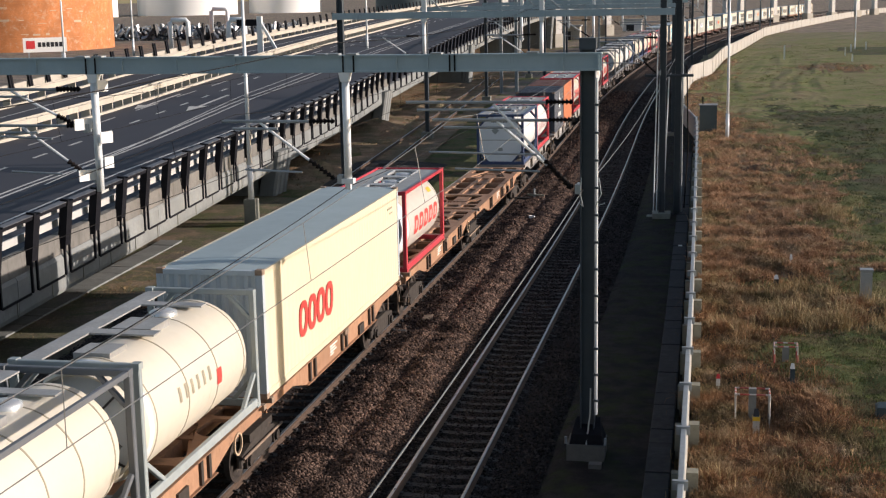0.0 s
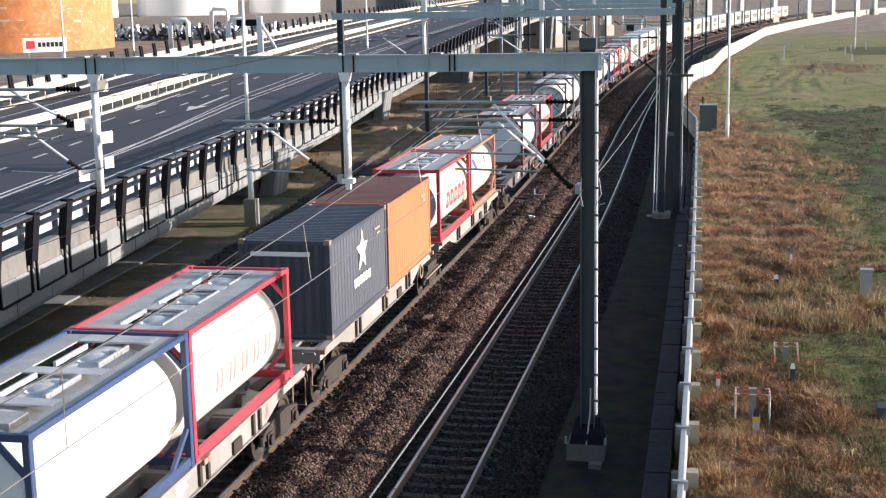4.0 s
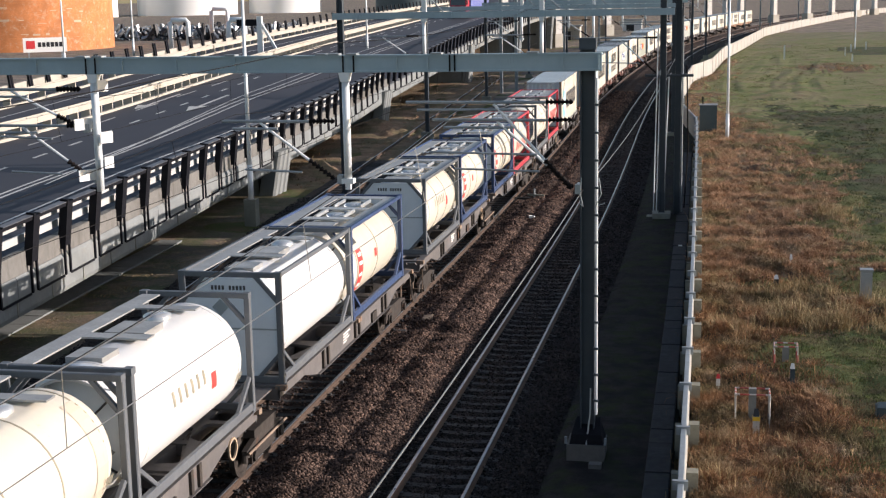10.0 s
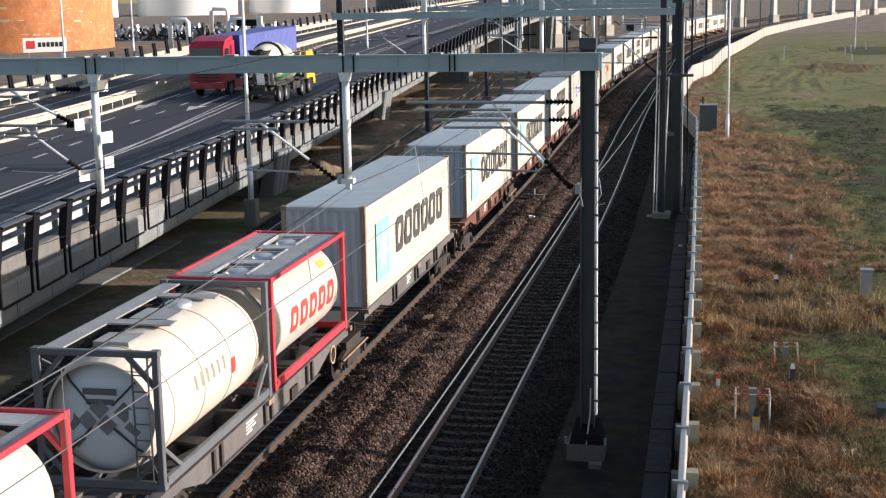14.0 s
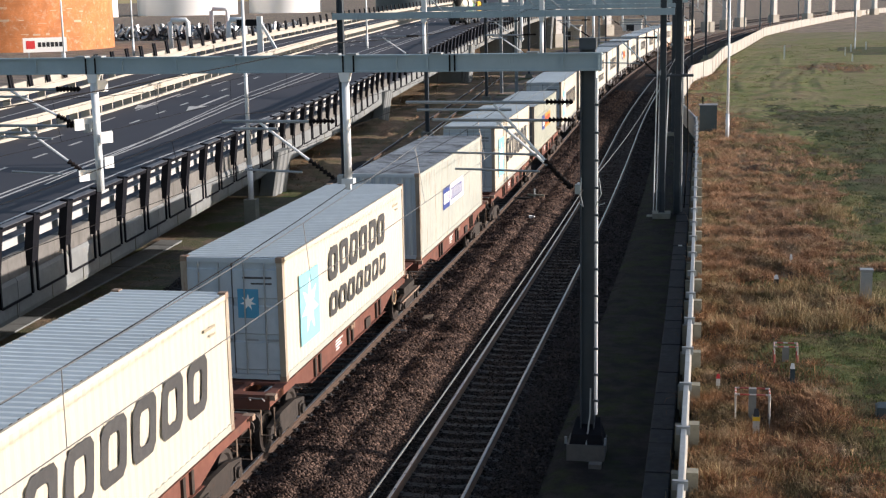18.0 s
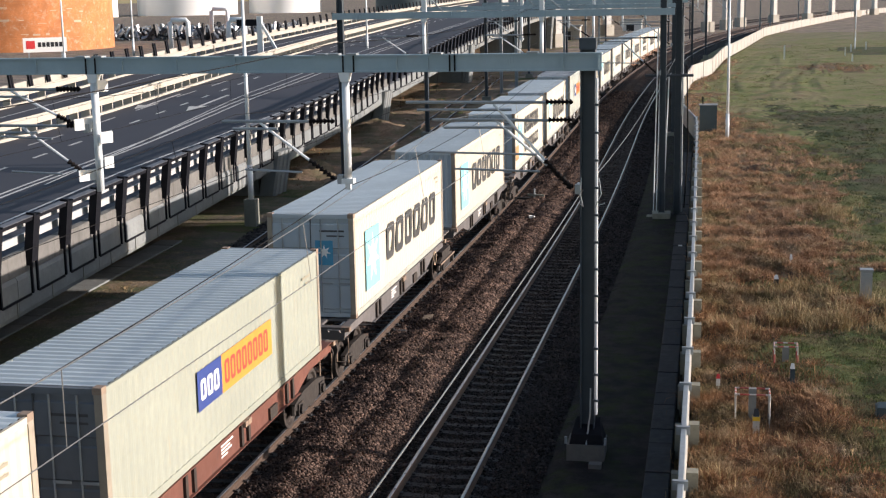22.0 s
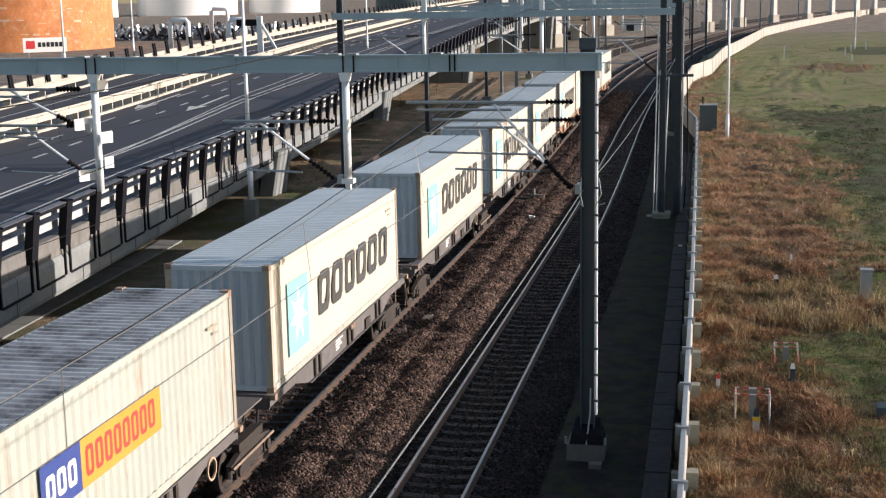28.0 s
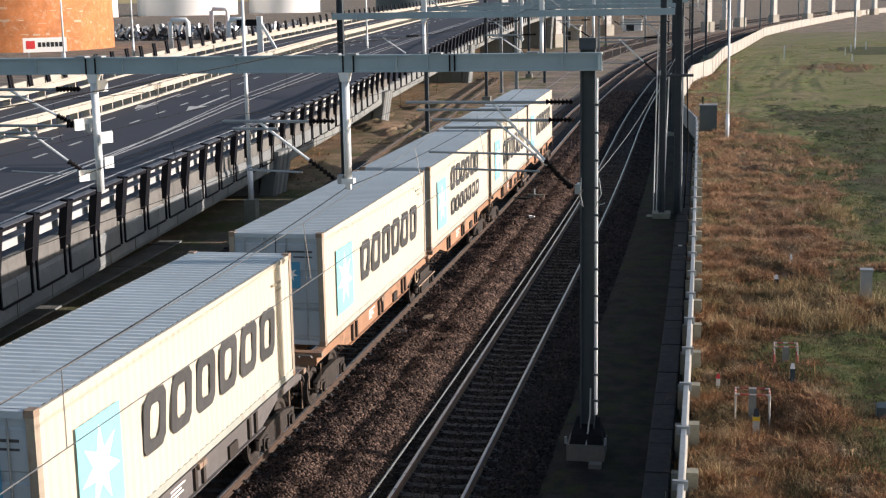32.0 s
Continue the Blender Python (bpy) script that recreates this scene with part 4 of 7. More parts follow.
def gantry_near():
    t = thing("gantry", "grey-green steel portal gantry spanning the tracks", "gantry", "overhead line gantries")
    y = 7.1
    part("mast", h_mast(Shape(), 8.06, y, -0.1, 9.0, 0.32, 0.32), M_MAST, t, "dark steel mast")
    part("mast_cap", Shape().box(7.88, 8.24, y - 0.17, y + 0.17, 9.0, 9.24), M_MAST, t)
    part("conduit", Shape().rod((8.27, y - 0.2, 0.9), (8.27, y - 0.2, 8.4), 0.024), M_WHITEPOLE, t, "bright cable conduit on the mast")
    part("earth_cable", Shape().tube([(8.14, y - 0.2, 1.5), (8.13, y - 0.22, 0.9), (8.08, y - 0.3, 0.45), (8.06, y - 0.4, 0.25)], 0.02), M_STEEL, t)
    for k in range(12):
        part("conduit_clip", Shape().box(8.20, 8.31, y - 0.235, y - 0.16, 1.2 + k * 0.6, 1.25 + k * 0.6), M_MAST, t)
    part("foundation", Shape().box(7.62, 8.46, y - 0.42, y + 0.42, -0.3, 0.24), M_FOOT, t, "concrete foundation block")
    part("base_collar", Shape().add([(7.68, y - 0.38, 0.243), (8.44, y - 0.38, 0.243), (8.44, y + 0.38, 0.243), (7.68, y + 0.38, 0.243), (7.72, y - 0.34, 0.46), (8.40, y - 0.34, 0.46), (8.32, y + 0.2, 0.72), (7.80, y + 0.2, 0.72)],
         [(3, 2, 1, 0), (4, 5, 6, 7), (0, 1, 5, 4), (1, 2, 6, 5), (2, 3, 7, 6), (3, 0, 4, 7)]), M_POST, t, "black open base collar")
    part("cable_stub", Shape().box(8.16, 8.44, y - 0.95, y - 0.72, -0.2, -0.02), M_FOOT, t)
    for dx in (-0.2, 0.2):
        part("anchor_bolt", Shape().rod((8.06 + dx * 2.2 - 0.02, y - 0.34, 0.24), (8.06 + dx * 2.2 - 0.02, y - 0.34, 0.40), 0.03), M_STEEL, t)
    part("beam", Shape().extrude([(y - 0.40, 8.56), (y - 0.18, 8.56), (y - 0.18, 8.60), (y - 0.30, 8.60), (y - 0.30, 8.90), (y - 0.18, 8.90), (y - 0.18, 8.94), (y - 0.40, 8.94), (y - 0.40, 8.90), (y - 0.36, 8.90), (y - 0.36, 8.60), (y - 0.40, 8.60)], 0, -16, 8.38), M_GANTRY, t, "grey-green welded beam")
    for x in (-3.38, -3.15, 2.71, 2.95, 5.10, 5.21):
        part("splice_gap", Shape().box(x - 0.018, x + 0.018, y - 0.412, y - 0.401, 8.57, 8.93), M_DARK, t, "dark gap of a beam joint")
    for x in (8.30, 7.54, 4.6, 3.9, 0.2, -1.2, -2.51, -4.64, -6, -8.5):
        part("stiffener", Shape().box(x - 0.025, x + 0.025, y - 0.405, y - 0.36, 8.60, 8.90), M_GANTRY, t)
    for x in (2.2, 2.5, 2.9, -3.1, -3.5, 4.8, 0.1, 6.9):
        part("bolt_plate", Shape().box(x - 0.12, x + 0.12, y - 0.42, y - 0.16, 8.94, 8.975), M_STEEL, t)
    drop_post(t, 2.72, y - 0.29, 5.95, 8.56)
    drop_post(t, -3.26, y - 0.29, 5.85, 8.56, False)
    cantilever(t, 4.04, 7.9, y - 0.1, 7.88)
    cantilever(t, 4.54, 7.9, y + 0.35, 7.45, 1.5)
    cantilever(t, -0.2, 2.6, y - 0.29, 7.48, 1.3)
    cantilever(t, -6.2, -3.45, y - 0.29, 8.22, 0.9)
    cantilever(t, -6.2, -3.45, y + 0.1, 7.34, 1.25)
    for x, z, w in ((-3.49, 6.24, 0.44), (-3.53, 7.42, 0.42), (-2.97, 7.12, 0.28), (-3.0, 8.30, 0.26), (-2.95, 6.54, 0.22)):
        part("number_plate_board", Shape().box(-w * 0.56, w * 0.56, -0.015, 0.015, -0.13, 0.13, Matrix.Translation((x, y - 0.42, z)) @ Matrix.Rotation(radians(60), 4, "Z")), M_PLATE, t, "blank white board")
    # wire guide loops on the mast
    for dx in (-0.12, 0.26):
        part("tension_loop", Shape().tube([(8.06 + dx, y - 0.25, 6.25), (8.06 + dx * 1.2, y - 0.28, 5.9), (8.06 + dx * 0.7, y - 0.26, 5.62), (8.06 + dx * 1.5, y - 0.24, 5.7)], 0.013), M_STEEL, t)
    return t


gantry_near()


def gantry_far(y, xr, xl, top, name="gantry", hang=(-2.6, 2.6)):
    t = thing(name, "grey steel portal gantry farther along the line", "gantry", "overhead line gantries")
    for x in (xr, xl):
        part("mast", h_mast(Shape(), x, y, -0.4, top + 0.9, 0.28, 0.3), M_MAST, t)
        part("foundation", Shape().box(x - 0.4, x + 0.4, y - 0.45, y + 0.45, -0.7, 0.1), M_CONCD, t)
    part("beam", Shape().box(xl - 0.3, xr + 0.5, y - 0.36, y - 0.16, top - 0.3, top), M_GANTRY, t)
    for x in np.arange(xl + 1, xr, 2.2):
        part("stiffener", Shape().box(x - 0.03, x + 0.03, y - 0.385, y - 0.36, top - 0.28, top - 0.02), M_GANTRY, t)
    for h in hang:
        x = line_x(y) + h
        drop_post(t, x, y - 0.3, top - 2.6, top - 0.3)
        cantilever(t, x - 2.6, x - 0.1, y - 0.3, top - 1.1, 1.2)
        part("upper_post", Shape().box(x - 0.1, x + 0.1, y - 0.3, y - 0.1, top, top + 1.1), M_WHITEPOLE, t)
        part("brace", Shape().bar((x + 0.9, y - 0.2, top), (x, y - 0.2, top + 0.85), 0.07), M_STEEL, t)
    cantilever(t, line_x(y) + T2 - 0.6, xr - 0.1, y - 0.2, top - 1.3, 1.6)
    return t


gantry_far(40.5, 8.35, -6.75, 9.42, hang=(-2.6, 2.9))
for gy in (77, 112, 150, 195, 245):
    gantry_far(gy, line_x(gy) + 8.3, line_x(gy) - 7.5 - gy * 0.03, 9.3)


def anchor_mast():
    t = thing("anchor_mast", "dark steel anchor mast with hanging tension weights and cables", "mast", "overhead line masts")
    x, y = 9.0, 41.5
    part("mast", h_mast(Shape(), x, y, -0.35, 10.8, 0.3, 0.34), M_MAST, t)
    part("conduit", Shape().rod((x + 0.22, y - 0.1, 0), (x + 0.22, y - 0.1, 9), 0.03), M_STEEL, t)
    part("ladder_rail", Shape().tube([(x + 0.35, y - 0.2, 0.2), (x + 0.5, y - 0.2, 3.0), (x + 0.4, y - 0.2, 6.8)], 0.035), M_DARK, t, "sagging dark cable")
    part("cross_arm", Shape().bar((x - 1.5, y - 0.25, 6.35), (x + 0.7, y - 0.25, 6.35), 0.12), M_MAST, t)
    part("foundation", Shape().box(x - 1.35, x - 0.45, y - 0.9, y - 0.3, -0.5, -0.12), M_CONCD, t)
    part("foundation", Shape().box(x - 1.15, x - 0.3, y + 0.2, y + 0.8, -0.5, -0.1), M_CONCD, t)
    for i, dx in enumerate((-1.05, -0.92, -0.78, -0.55)):
        part("guy_wire", Shape().rod((x + dx, y - 0.5 + 0.1 * i, -0.2 + 0.5 * (i == 3) * 4), (x + dx + 0.15, y - 0.3, 6.3 + 2.2 * (i < 2)), 0.026), M_WHITEPOLE, t)
    return t


anchor_mast()


def wire(name, pts, r, label, sag=0.0, group="overhead wires", material=M_WIRE):
    q = []
    for k, (a, b) in enumerate(zip(pts, pts[1:])):
        a, b = Vector(a), Vector(b)
        n = 10
        q += [a.lerp(b, i / n) - Vector((0, 0, sag * 4 * (i / n) * (1 - i / n))) for i in range(1 if k else 0, n + 1)]
    s = Shape().tube(q, r, 5)
    return solid(name, s, material, label, "wire", group)


SUPPORTS = [-30, 7.1, 40.5, 77, 112, 150, 195, 245]
def catenary(off, zc, zm, material=M_WIREDARK, first=0):
    cx = [(line_x(y) + off + (0.22 if i % 2 else -0.22), y, zc) for i, y in enumerate(SUPPORTS)][first:]
    mx = [(line_x(y) + off, y, zm) for y in SUPPORTS][first:]
    wire("contact_wire", cx, 0.007, "copper contact wire above the track", material=material)
    wire("messenger_wire", mx, 0.007, "sagging messenger wire above the track", 0.55, material=material)
    s = Shape()
    for a, b, c, d in zip(cx, cx[1:], mx, mx[1:]):
        for k in (0.1, 0.3, 0.5, 0.7, 0.9):
            p, q = Vector(a).lerp(Vector(b), k), Vector(c).lerp(Vector(d), k) - Vector((0, 0, 0.55 * 4 * k * (1 - k)))
            s.rod(p, q, 0.006, 4)
    solid("dropper_wires", s, material, "thin vertical dropper wires", "wire", "overhead wires", "stuff")


catenary(0.0, 6.35, 7.6)
catenary(T2, 6.2, 7.5, M_WIRE)
catenary(-6.2, 6.6, 7.9)
wire("feeder_wire", [(7.5, -30, 5.9), (7.95, 7.0, 5.95), (8.1, 40.5, 5.9), (8.0, 77, 6.0), (7.6, 112, 6.0)], 0.011, "bright return conductor along the masts", 0.25)
wire("feeder_wire", [(2.45, -30, 6.0), (2.68, 6.8, 6.0), (2.8, 40.2, 6.6)], 0.009, "return conductor on the drop posts", 0.45, material=M_WIREDARK)
wire("feeder_wire", [(2.5, -30, 9.4), (2.5, 6.9, 9.2), (2.6, 40.5, 9.6), (2.0, 77, 9.6)], 0.009, "high feeder wire above the gantry beam", 0.3, material=M_WIREDARK)


# ---- viaduct and road ----
def edge_x(y):
    return float(np.interp(y, [-600, -20, 12.3, 48, 87, 141, 250, 400, 640], [-6.4, -6.4, -9.3, -12.8, -16.5, -18.8, -21, -22, -24]))


def girder_z(y):
    """Underside of the edge girder: the road climbs away."""
    return float(np.interp(y, [-600, 67, 80, 93, 119, 160, 200, 400, 640], [1.0, 1.0, 1.18, 1.5, 2.3, 3.9, 5.0, 8.0, 9.0]))


def deck_z(x, y):
    mid = float(np.interp(y, [-600, 30, 50, 80, 120, 200, 400, 640], [2.3, 2.3, 2.5, 3.2, 4.3, 6.2, 9.0, 10.0]))
    edge = girder_z(y) + 1.28
    k = min(1.0, max(0.0, (edge_x(y) - x) / 7.0))
    return edge + (mid - edge) * k


def median_x(y):
    return float(np.interp(y, [-600, 0, 30, 56, 65, 79, 99, 138, 250, 640], [-24, -26, -28.4, -29.3, -29.9, -31.2, -32.6, -35, -39, -46]))


def second_x(y):
    return float(np.interp(y, [-600, 45, 64.6, 92, 124, 174, 300, 640], [-33, -37, -38.6, -41.8, -43.8, -45.6, -50, -60]))


def far_x(y):
    return second_x(y) - 4.4


def deck():
    ys = np.concatenate([np.arange(-600, 0, 60.0), np.arange(0, 240, 8.0), np.arange(240, 641, 40.0)])
    vs = []
    for y in ys:
        e, f = edge_x(y) - 0.35, far_x(y) - 1.2
        xs = [e, e - 3.5, e - 7.0, (e - 7 + f) / 2, f]
        vs += [(x, y, deck_z(x, y)) for x in xs] + [(x, y, deck_z(x, y) - 1.1) for x in xs[::-1]]
    n = 10
    fs = [(j * n + i, j * n + (i + 1) % n, (j + 1) * n + (i + 1) % n, (j + 1) * n + i) for j in range(len(ys) - 1) for i in range(n)]
    fs += [tuple(range(n)), tuple(len(vs) - n + i for i in range(n))]
    solid("viaduct_deck", Shape().add(vs, fs), M_ASPHALT, "dark asphalt road deck of an elevated highway", "road", kind="structure")


deck()


def heading(fx, y):
    return math.atan2(-(fx(y + 1.4) - fx(y)), 1.4)


def viaduct_edge():
    t = thing("viaduct_edge", "pale concrete viaduct edge girder with black barrier posts", "viaduct", kind="structure")
    seg = 6.8
    y = -61.2
    while y < 560:
        p = [(-0.34, 0), (0.0, 0), (0.06, 0.15), (0.06, 1.10), (0.0, 1.22), (-0.34, 1.22)]
        vs = [(edge_x(yy) + u, yy, girder_z(yy) + z) for yy in (y + 0.012, y + seg - 0.012) for u, z in p]
        n = len(p)
        part("girder", Shape().add(vs, [tuple(range(n)), tuple(range(n, 2 * n))[::-1]] + [(i, (i + 1) % n, (i + 1) % n + n, i + n) for i in range(n)]), M_CONC, t)
        y += seg
    y, step = 4.0, 2.7
    while y < 170:
        b = girder_z(y)
        m = Matrix.Translation((edge_x(y), y, b)) @ Matrix.Rotation(heading(edge_x, y), 4, "Z") @ Matrix.Rotation(math.atan((girder_z(y + 1) - b)), 4, "X")
        lean = m @ Matrix.Translation((0, 0, 1.4)) @ Matrix.Rotation(radians(7), 4, "Y") @ Matrix.Translation((0, 0, -1.4))
        part("post", Shape().box(-0.10, 0.12, -0.24, 0.24, 1.50, 2.92, lean).box(-0.12, 0.14, -0.28, -0.18, 1.40, 3.02, lean), M_POST, t)
        for e in (-0.21, 0.21):
            part("post_leg", Shape().box(0.061, 0.12, e - 0.05, e + 0.05, 0.55, 1.55, m), M_POST, t)
        part("top_rail", Shape().box(-0.10, 0.10, 0.29, 2.41, 2.82, 2.93, lean), M_POST, t)
        part("rail_cap", Shape().box(-0.11, 0.11, 0.29, 2.41, 2.934, 2.96, lean), M_CAPGREY, t)
        part("panel_rail", Shape().box(0.061, 0.10, 0.29, 2.41, 0.50, 0.57, m), M_POST, t)
        part("panel_seam", Shape().box(0.061, 0.085, 1.33, 1.37, 0.05, 0.50, m), M_CONCD, t)
        if y < 90:
            part("guard_rail", Shape().box(-0.30, -0.24, 0, 2.72, 2.06, 2.30, m).box(-0.32, -0.24, 0, 2.72, 2.50, 2.61, m), M_RAILWHITE, t)
            part("upstand", Shape().box(-0.33, -0.03, 0, 2.72, 1.222, 1.85, m), M_UPSTAND, t)
        y += step
    rest = Shape()
    while y < 520:
        b = girder_z(y)
        rest.box(edge_x(y) - 0.1, edge_x(y) + 0.16, y - 0.4, y + 0.4, b + 0.55, b + 2.95)
        y += step
    tagged(part("far_posts", rest, M_POST, t), kind="stuff")


viaduct_edge()


def pier(y):
    t = thing("viaduct_pier", "pale ribbed concrete pier under the viaduct edge", "pier", "viaduct piers")
    x, h = edge_x(y), girder_z(y) + 1.0
    for dy in (-0.75, 0.0, 0.75):
        sec = [(-0.35, -0.32), (0.42, -0.32), (0.55, -0.2), (0.55, 0.2), (0.42, 0.32), (-0.35, 0.32)]
        vs = [(x + u + k, y + dy + v, z) for z, k in ((-0.6, -0.42), (h, 0.06)) for u, v in sec]
        part("column", Shape().add(vs, [tuple(range(6))[::-1], tuple(range(6, 12))] + [(i, (i + 1) % 6, (i + 1) % 6 + 6, i + 6) for i in range(6)]), M_CONC, t)
    part("bearing_block", Shape().box(x - 6, x - 0.80, y - 0.9, y + 0.9, -0.5, girder_z(y) - 0.02), M_CONC, t)
    return t


for py in (9.5, 48.5, 88, 141, 190, 240):
    pier(py)


def road_marks():
    rows = [([(-9.9, -60), (-13.2, 10), (-16.3, 35), (-17.4, 53), (-18.6, 76), (-21.5, 130), (-24, 300)], 0.14, None),
            ([(-12, -60), (-15.6, 10), (-18.4, 30.8), (-19.2, 41), (-22.2, 70), (-23.8, 98), (-26, 150), (-30, 300)], 0.15, None),
            ([(-12.4, -60), (-16.0, 10), (-18.8, 30.8), (-19.7, 41), (-22.8, 70), (-24.4, 98), (-26.6, 150), (-30.6, 300)], 0.15, None),
            ([(-16, -60), (-19.3, 10), (-22.8, 37.6), (-24.7, 53.5), (-25.7, 64.4), (-27.2, 81), (-28.9, 99), (-32, 150), (-36, 300)], 0.2, (1.9, 5.3)),
            ([(-23, 10), (-26.6, 50), (-28.6, 72), (-30.4, 98), (-33, 140), (-38, 300)], 0.14, (5.0, 9.0)),
            ([(-18.0, 32), (-21.0, 52), (-24.0, 75), (-26.2, 110), (-29, 160)], 0.12, None),
            ([(-33.5, 30), (-35.5, 60), (-38.5, 92), (-41, 140), (-47, 300)], 0.15, None)]
    for pts, w, dash in rows:
        ys = [p[1] for p in pts]
        fx = lambda y: float(np.interp(y, ys, [p[0] for p in pts]))
        y, s = ys[0], Shape()
        while y < ys[-1]:
            ln = dash[0] if dash else 4.0
            a, b = fx(y), fx(y + ln)
            za, zb = deck_z(a, y) + 0.02, deck_z(b, y + ln) + 0.02
            s.add([(a - w / 2, y, za), (a + w / 2, y, za), (b + w / 2, y + ln, zb), (b - w / 2, y + ln, zb)], [(0, 1, 2, 3)])
            y += dash[1] if dash else 4.0
        tagged(new("road_marking", s.mesh("road_marking", M_LINE)), "worn white line painted on asphalt", "road marking", kind="structure")
    for x, y in ((-28.2, 64.5), (-24.0, 63.5)):
        s = Shape()
        m = Matrix.Translation((x, y, 0)) @ Matrix.Rotation(0.1, 4, "Z")
        for P in ([(-0.13, 3), (0.13, 3), (0.13, 11), (-0.13, 11)], [(0.13, 3), (0.6, 3.4), (-0.1, 0.2), (-0.75, 3.1), (-0.13, 3)]):
            q = [m @ Vector((p[0], p[1], 0)) for p in P]
            s.add([(v.x, v.y, deck_z(v.x, v.y) + 0.025) for v in q], [tuple(range(len(q)))])
        solid("road_arrow", s, M_LINE, "white lane arrow painted on asphalt", "road marking", kind="structure")


road_marks()


def barrier(name, fx, y0, y1, h, label, seg=6.0):
    t = thing(name, label, "crash barrier", "highway crash barriers", "structure")
    y = y0
    while y < y1:
        a, b = (fx(y), y), (fx(y + seg), y + seg - 0.03)
        for nm, dx, z0, z1, w in (("beam", 0.35, h - 0.36, h, 0.05), ("beam", -0.35, h - 0.36, h, 0.05), ("kerb", 0.42, -0.1, 0.16, 0.12)):
            part(nm, Shape().add([(p + dx + s * w, q, deck_z(p, q) + z) for p, q in (a, b) for z in (z0, z1) for s in (-1, 1)],
                 [(0, 1, 3, 2), (4, 6, 7, 5), (0, 2, 6, 4), (1, 5, 7, 3), (2, 3, 7, 6), (0, 4, 5, 1)]), M_BARRIER, t)
        for k in range(3):
            yy = y + k * seg / 3
            x = fx(yy)
            part("post", Shape().box(x - 0.3, x + 0.3, yy - 0.06, yy + 0.06, deck_z(x, yy) - 0.05, deck_z(x, yy) + h - 0.1), M_BARRIER, t)
        y += seg


barrier("median_barrier", median_x, 28, 250, 0.95, "cream steel and concrete median barrier between carriageways")
barrier("outer_barrier", second_x, 50, 330, 0.95, "cream barrier beyond the second carriageway", 10.0)


def far_parapet():
    t = thing("far_parapet", "row of black posts along the far side of the highway", "parapet", kind="structure")
    y = 66.0
    while y < 520:
        x = far_x(y)
        z = deck_z(x, y)
        m = Matrix.Translation((x, y, z)) @ Matrix.Rotation(heading(far_x, y), 4, "Z") @ Matrix.Rotation(radians(-8), 4, "Y")
        po = part("post", Shape().box(-0.08, 0.08, -0.36, -0.06, -0.1, 1.55, m).box(-0.08, 0.08, 0.06, 0.36, -0.1, 1.55, m), M_POST, t)
        part("post_plate", Shape().box(-0.1, -0.08, -0.3, 0.3, 0.5, 0.62, m).box(-0.1, -0.08, -0.3, 0.3, 1.3, 1.42, m), M_GUARD, po)
        y += 4.0
    s = Shape()
    for k in range(44):
        q = [(far_x(yy) + dx, yy, deck_z(far_x(yy), yy) + z) for yy in (60 + 10 * k, 70 + 10 * k) for z in (-0.1, 0.55) for dx in (-0.55, -0.25)]
        s.add(q, [(0, 1, 3, 2), (4, 6, 7, 5), (0, 2, 6, 4), (1, 5, 7, 3), (2, 3, 7, 6), (0, 4, 5, 1)])
    part("kerb_beam", s, M_BARRIER, t)


far_parapet()


def lamp_post(x, y, z0, h, block=False, arm=0.0):
    t = thing("lamp_post", "slim pale tapered lamp post", "lamp post", "lamp posts along the line")
    if block:
        part("foundation", Shape().box(x - 0.28, x + 0.28, y - 0.28, y + 0.28, -0.5, z0 + 0.9), M_CONCD, t, "grey concrete foundation block")
        z0 += 0.9
    part("pole", Shape().rod((x, y, z0 - 0.3), (x, y, z0 + h), 0.11, 10, 0.06), M_WHITEPOLE, t, smooth=True)
    part("sleeve", Shape().rod((x, y, z0 - 0.3), (x, y, z0 + 1.6), 0.135, 10, 0.13), M_WHITEPOLE, t, smooth=True)
    if arm:
        part("arm", Shape().rod((x, y, z0 + h), (x - arm, y, z0 + h + 0.3), 0.05, 8), M_WHITEPOLE, t)
        part("lantern", Shape().box(x - arm - 0.5, x - arm, y - 0.15, y + 0.15, z0 + h + 0.22, z0 + h + 0.36), M_STEEL, t)
    return t


lamp_post(-10.65, 37.9, 0.0, 10.5, True)
lamp_post(11.5, 74.0, 0.1, 12.5)
lamp_post(-51.0, 100.0, 3.7, 12)
lamp_post(-27.6, 126, 4.4, 12)
lamp_post(33.4, 219, 0.1, 12)
lamp_post(-55, 125, 4.2, 12)


# ---- verge furniture ----
def red_white_frame(x, y, w, h, box, post_h, red_legs):
    t = thing("barrier_stand", "red and white banded tubular guard frame on the verge", "barrier", "banded barrier stands")
    d = w * 0.35
    for sx in (-1, 1):
        for sy in (-1, 1):
            px, py = x + sx * w / 2, y + sy * d
            leg = part("leg", Shape().rod((px, py, -0.2), (px, py, h), 0.019), M_POSTGREY, t)
            if red_legs:
                part("band", Shape().rod((px, py, -0.1), (px, py, h - 0.22), 0.024), M_BANDRED, leg, "faded red band")
    for p, q in (((-1, -1), (1, -1)), ((-1, 1), (1, 1)), ((-1, -1), (-1, 1)), ((1, -1), (1, 1))):
        u, v = Vector((x + p[0] * w / 2, y + p[1] * d, h)), Vector((x + q[0] * w / 2, y + q[1] * d, h))
        cuts = (0, 0.12, 0.40, 0.60, 0.88, 1)
        for i in range(5):
            part("band", Shape().rod(u.lerp(v, cuts[i]), u.lerp(v, cuts[i + 1]), 0.021), M_BANDRED if i % 2 else M_POSTGREY, t)
    part("junction_post", Shape().box(x - box, x + box, y - box * 0.7, y + box * 0.7, -0.2, post_h), M_CONC, t)
    return t


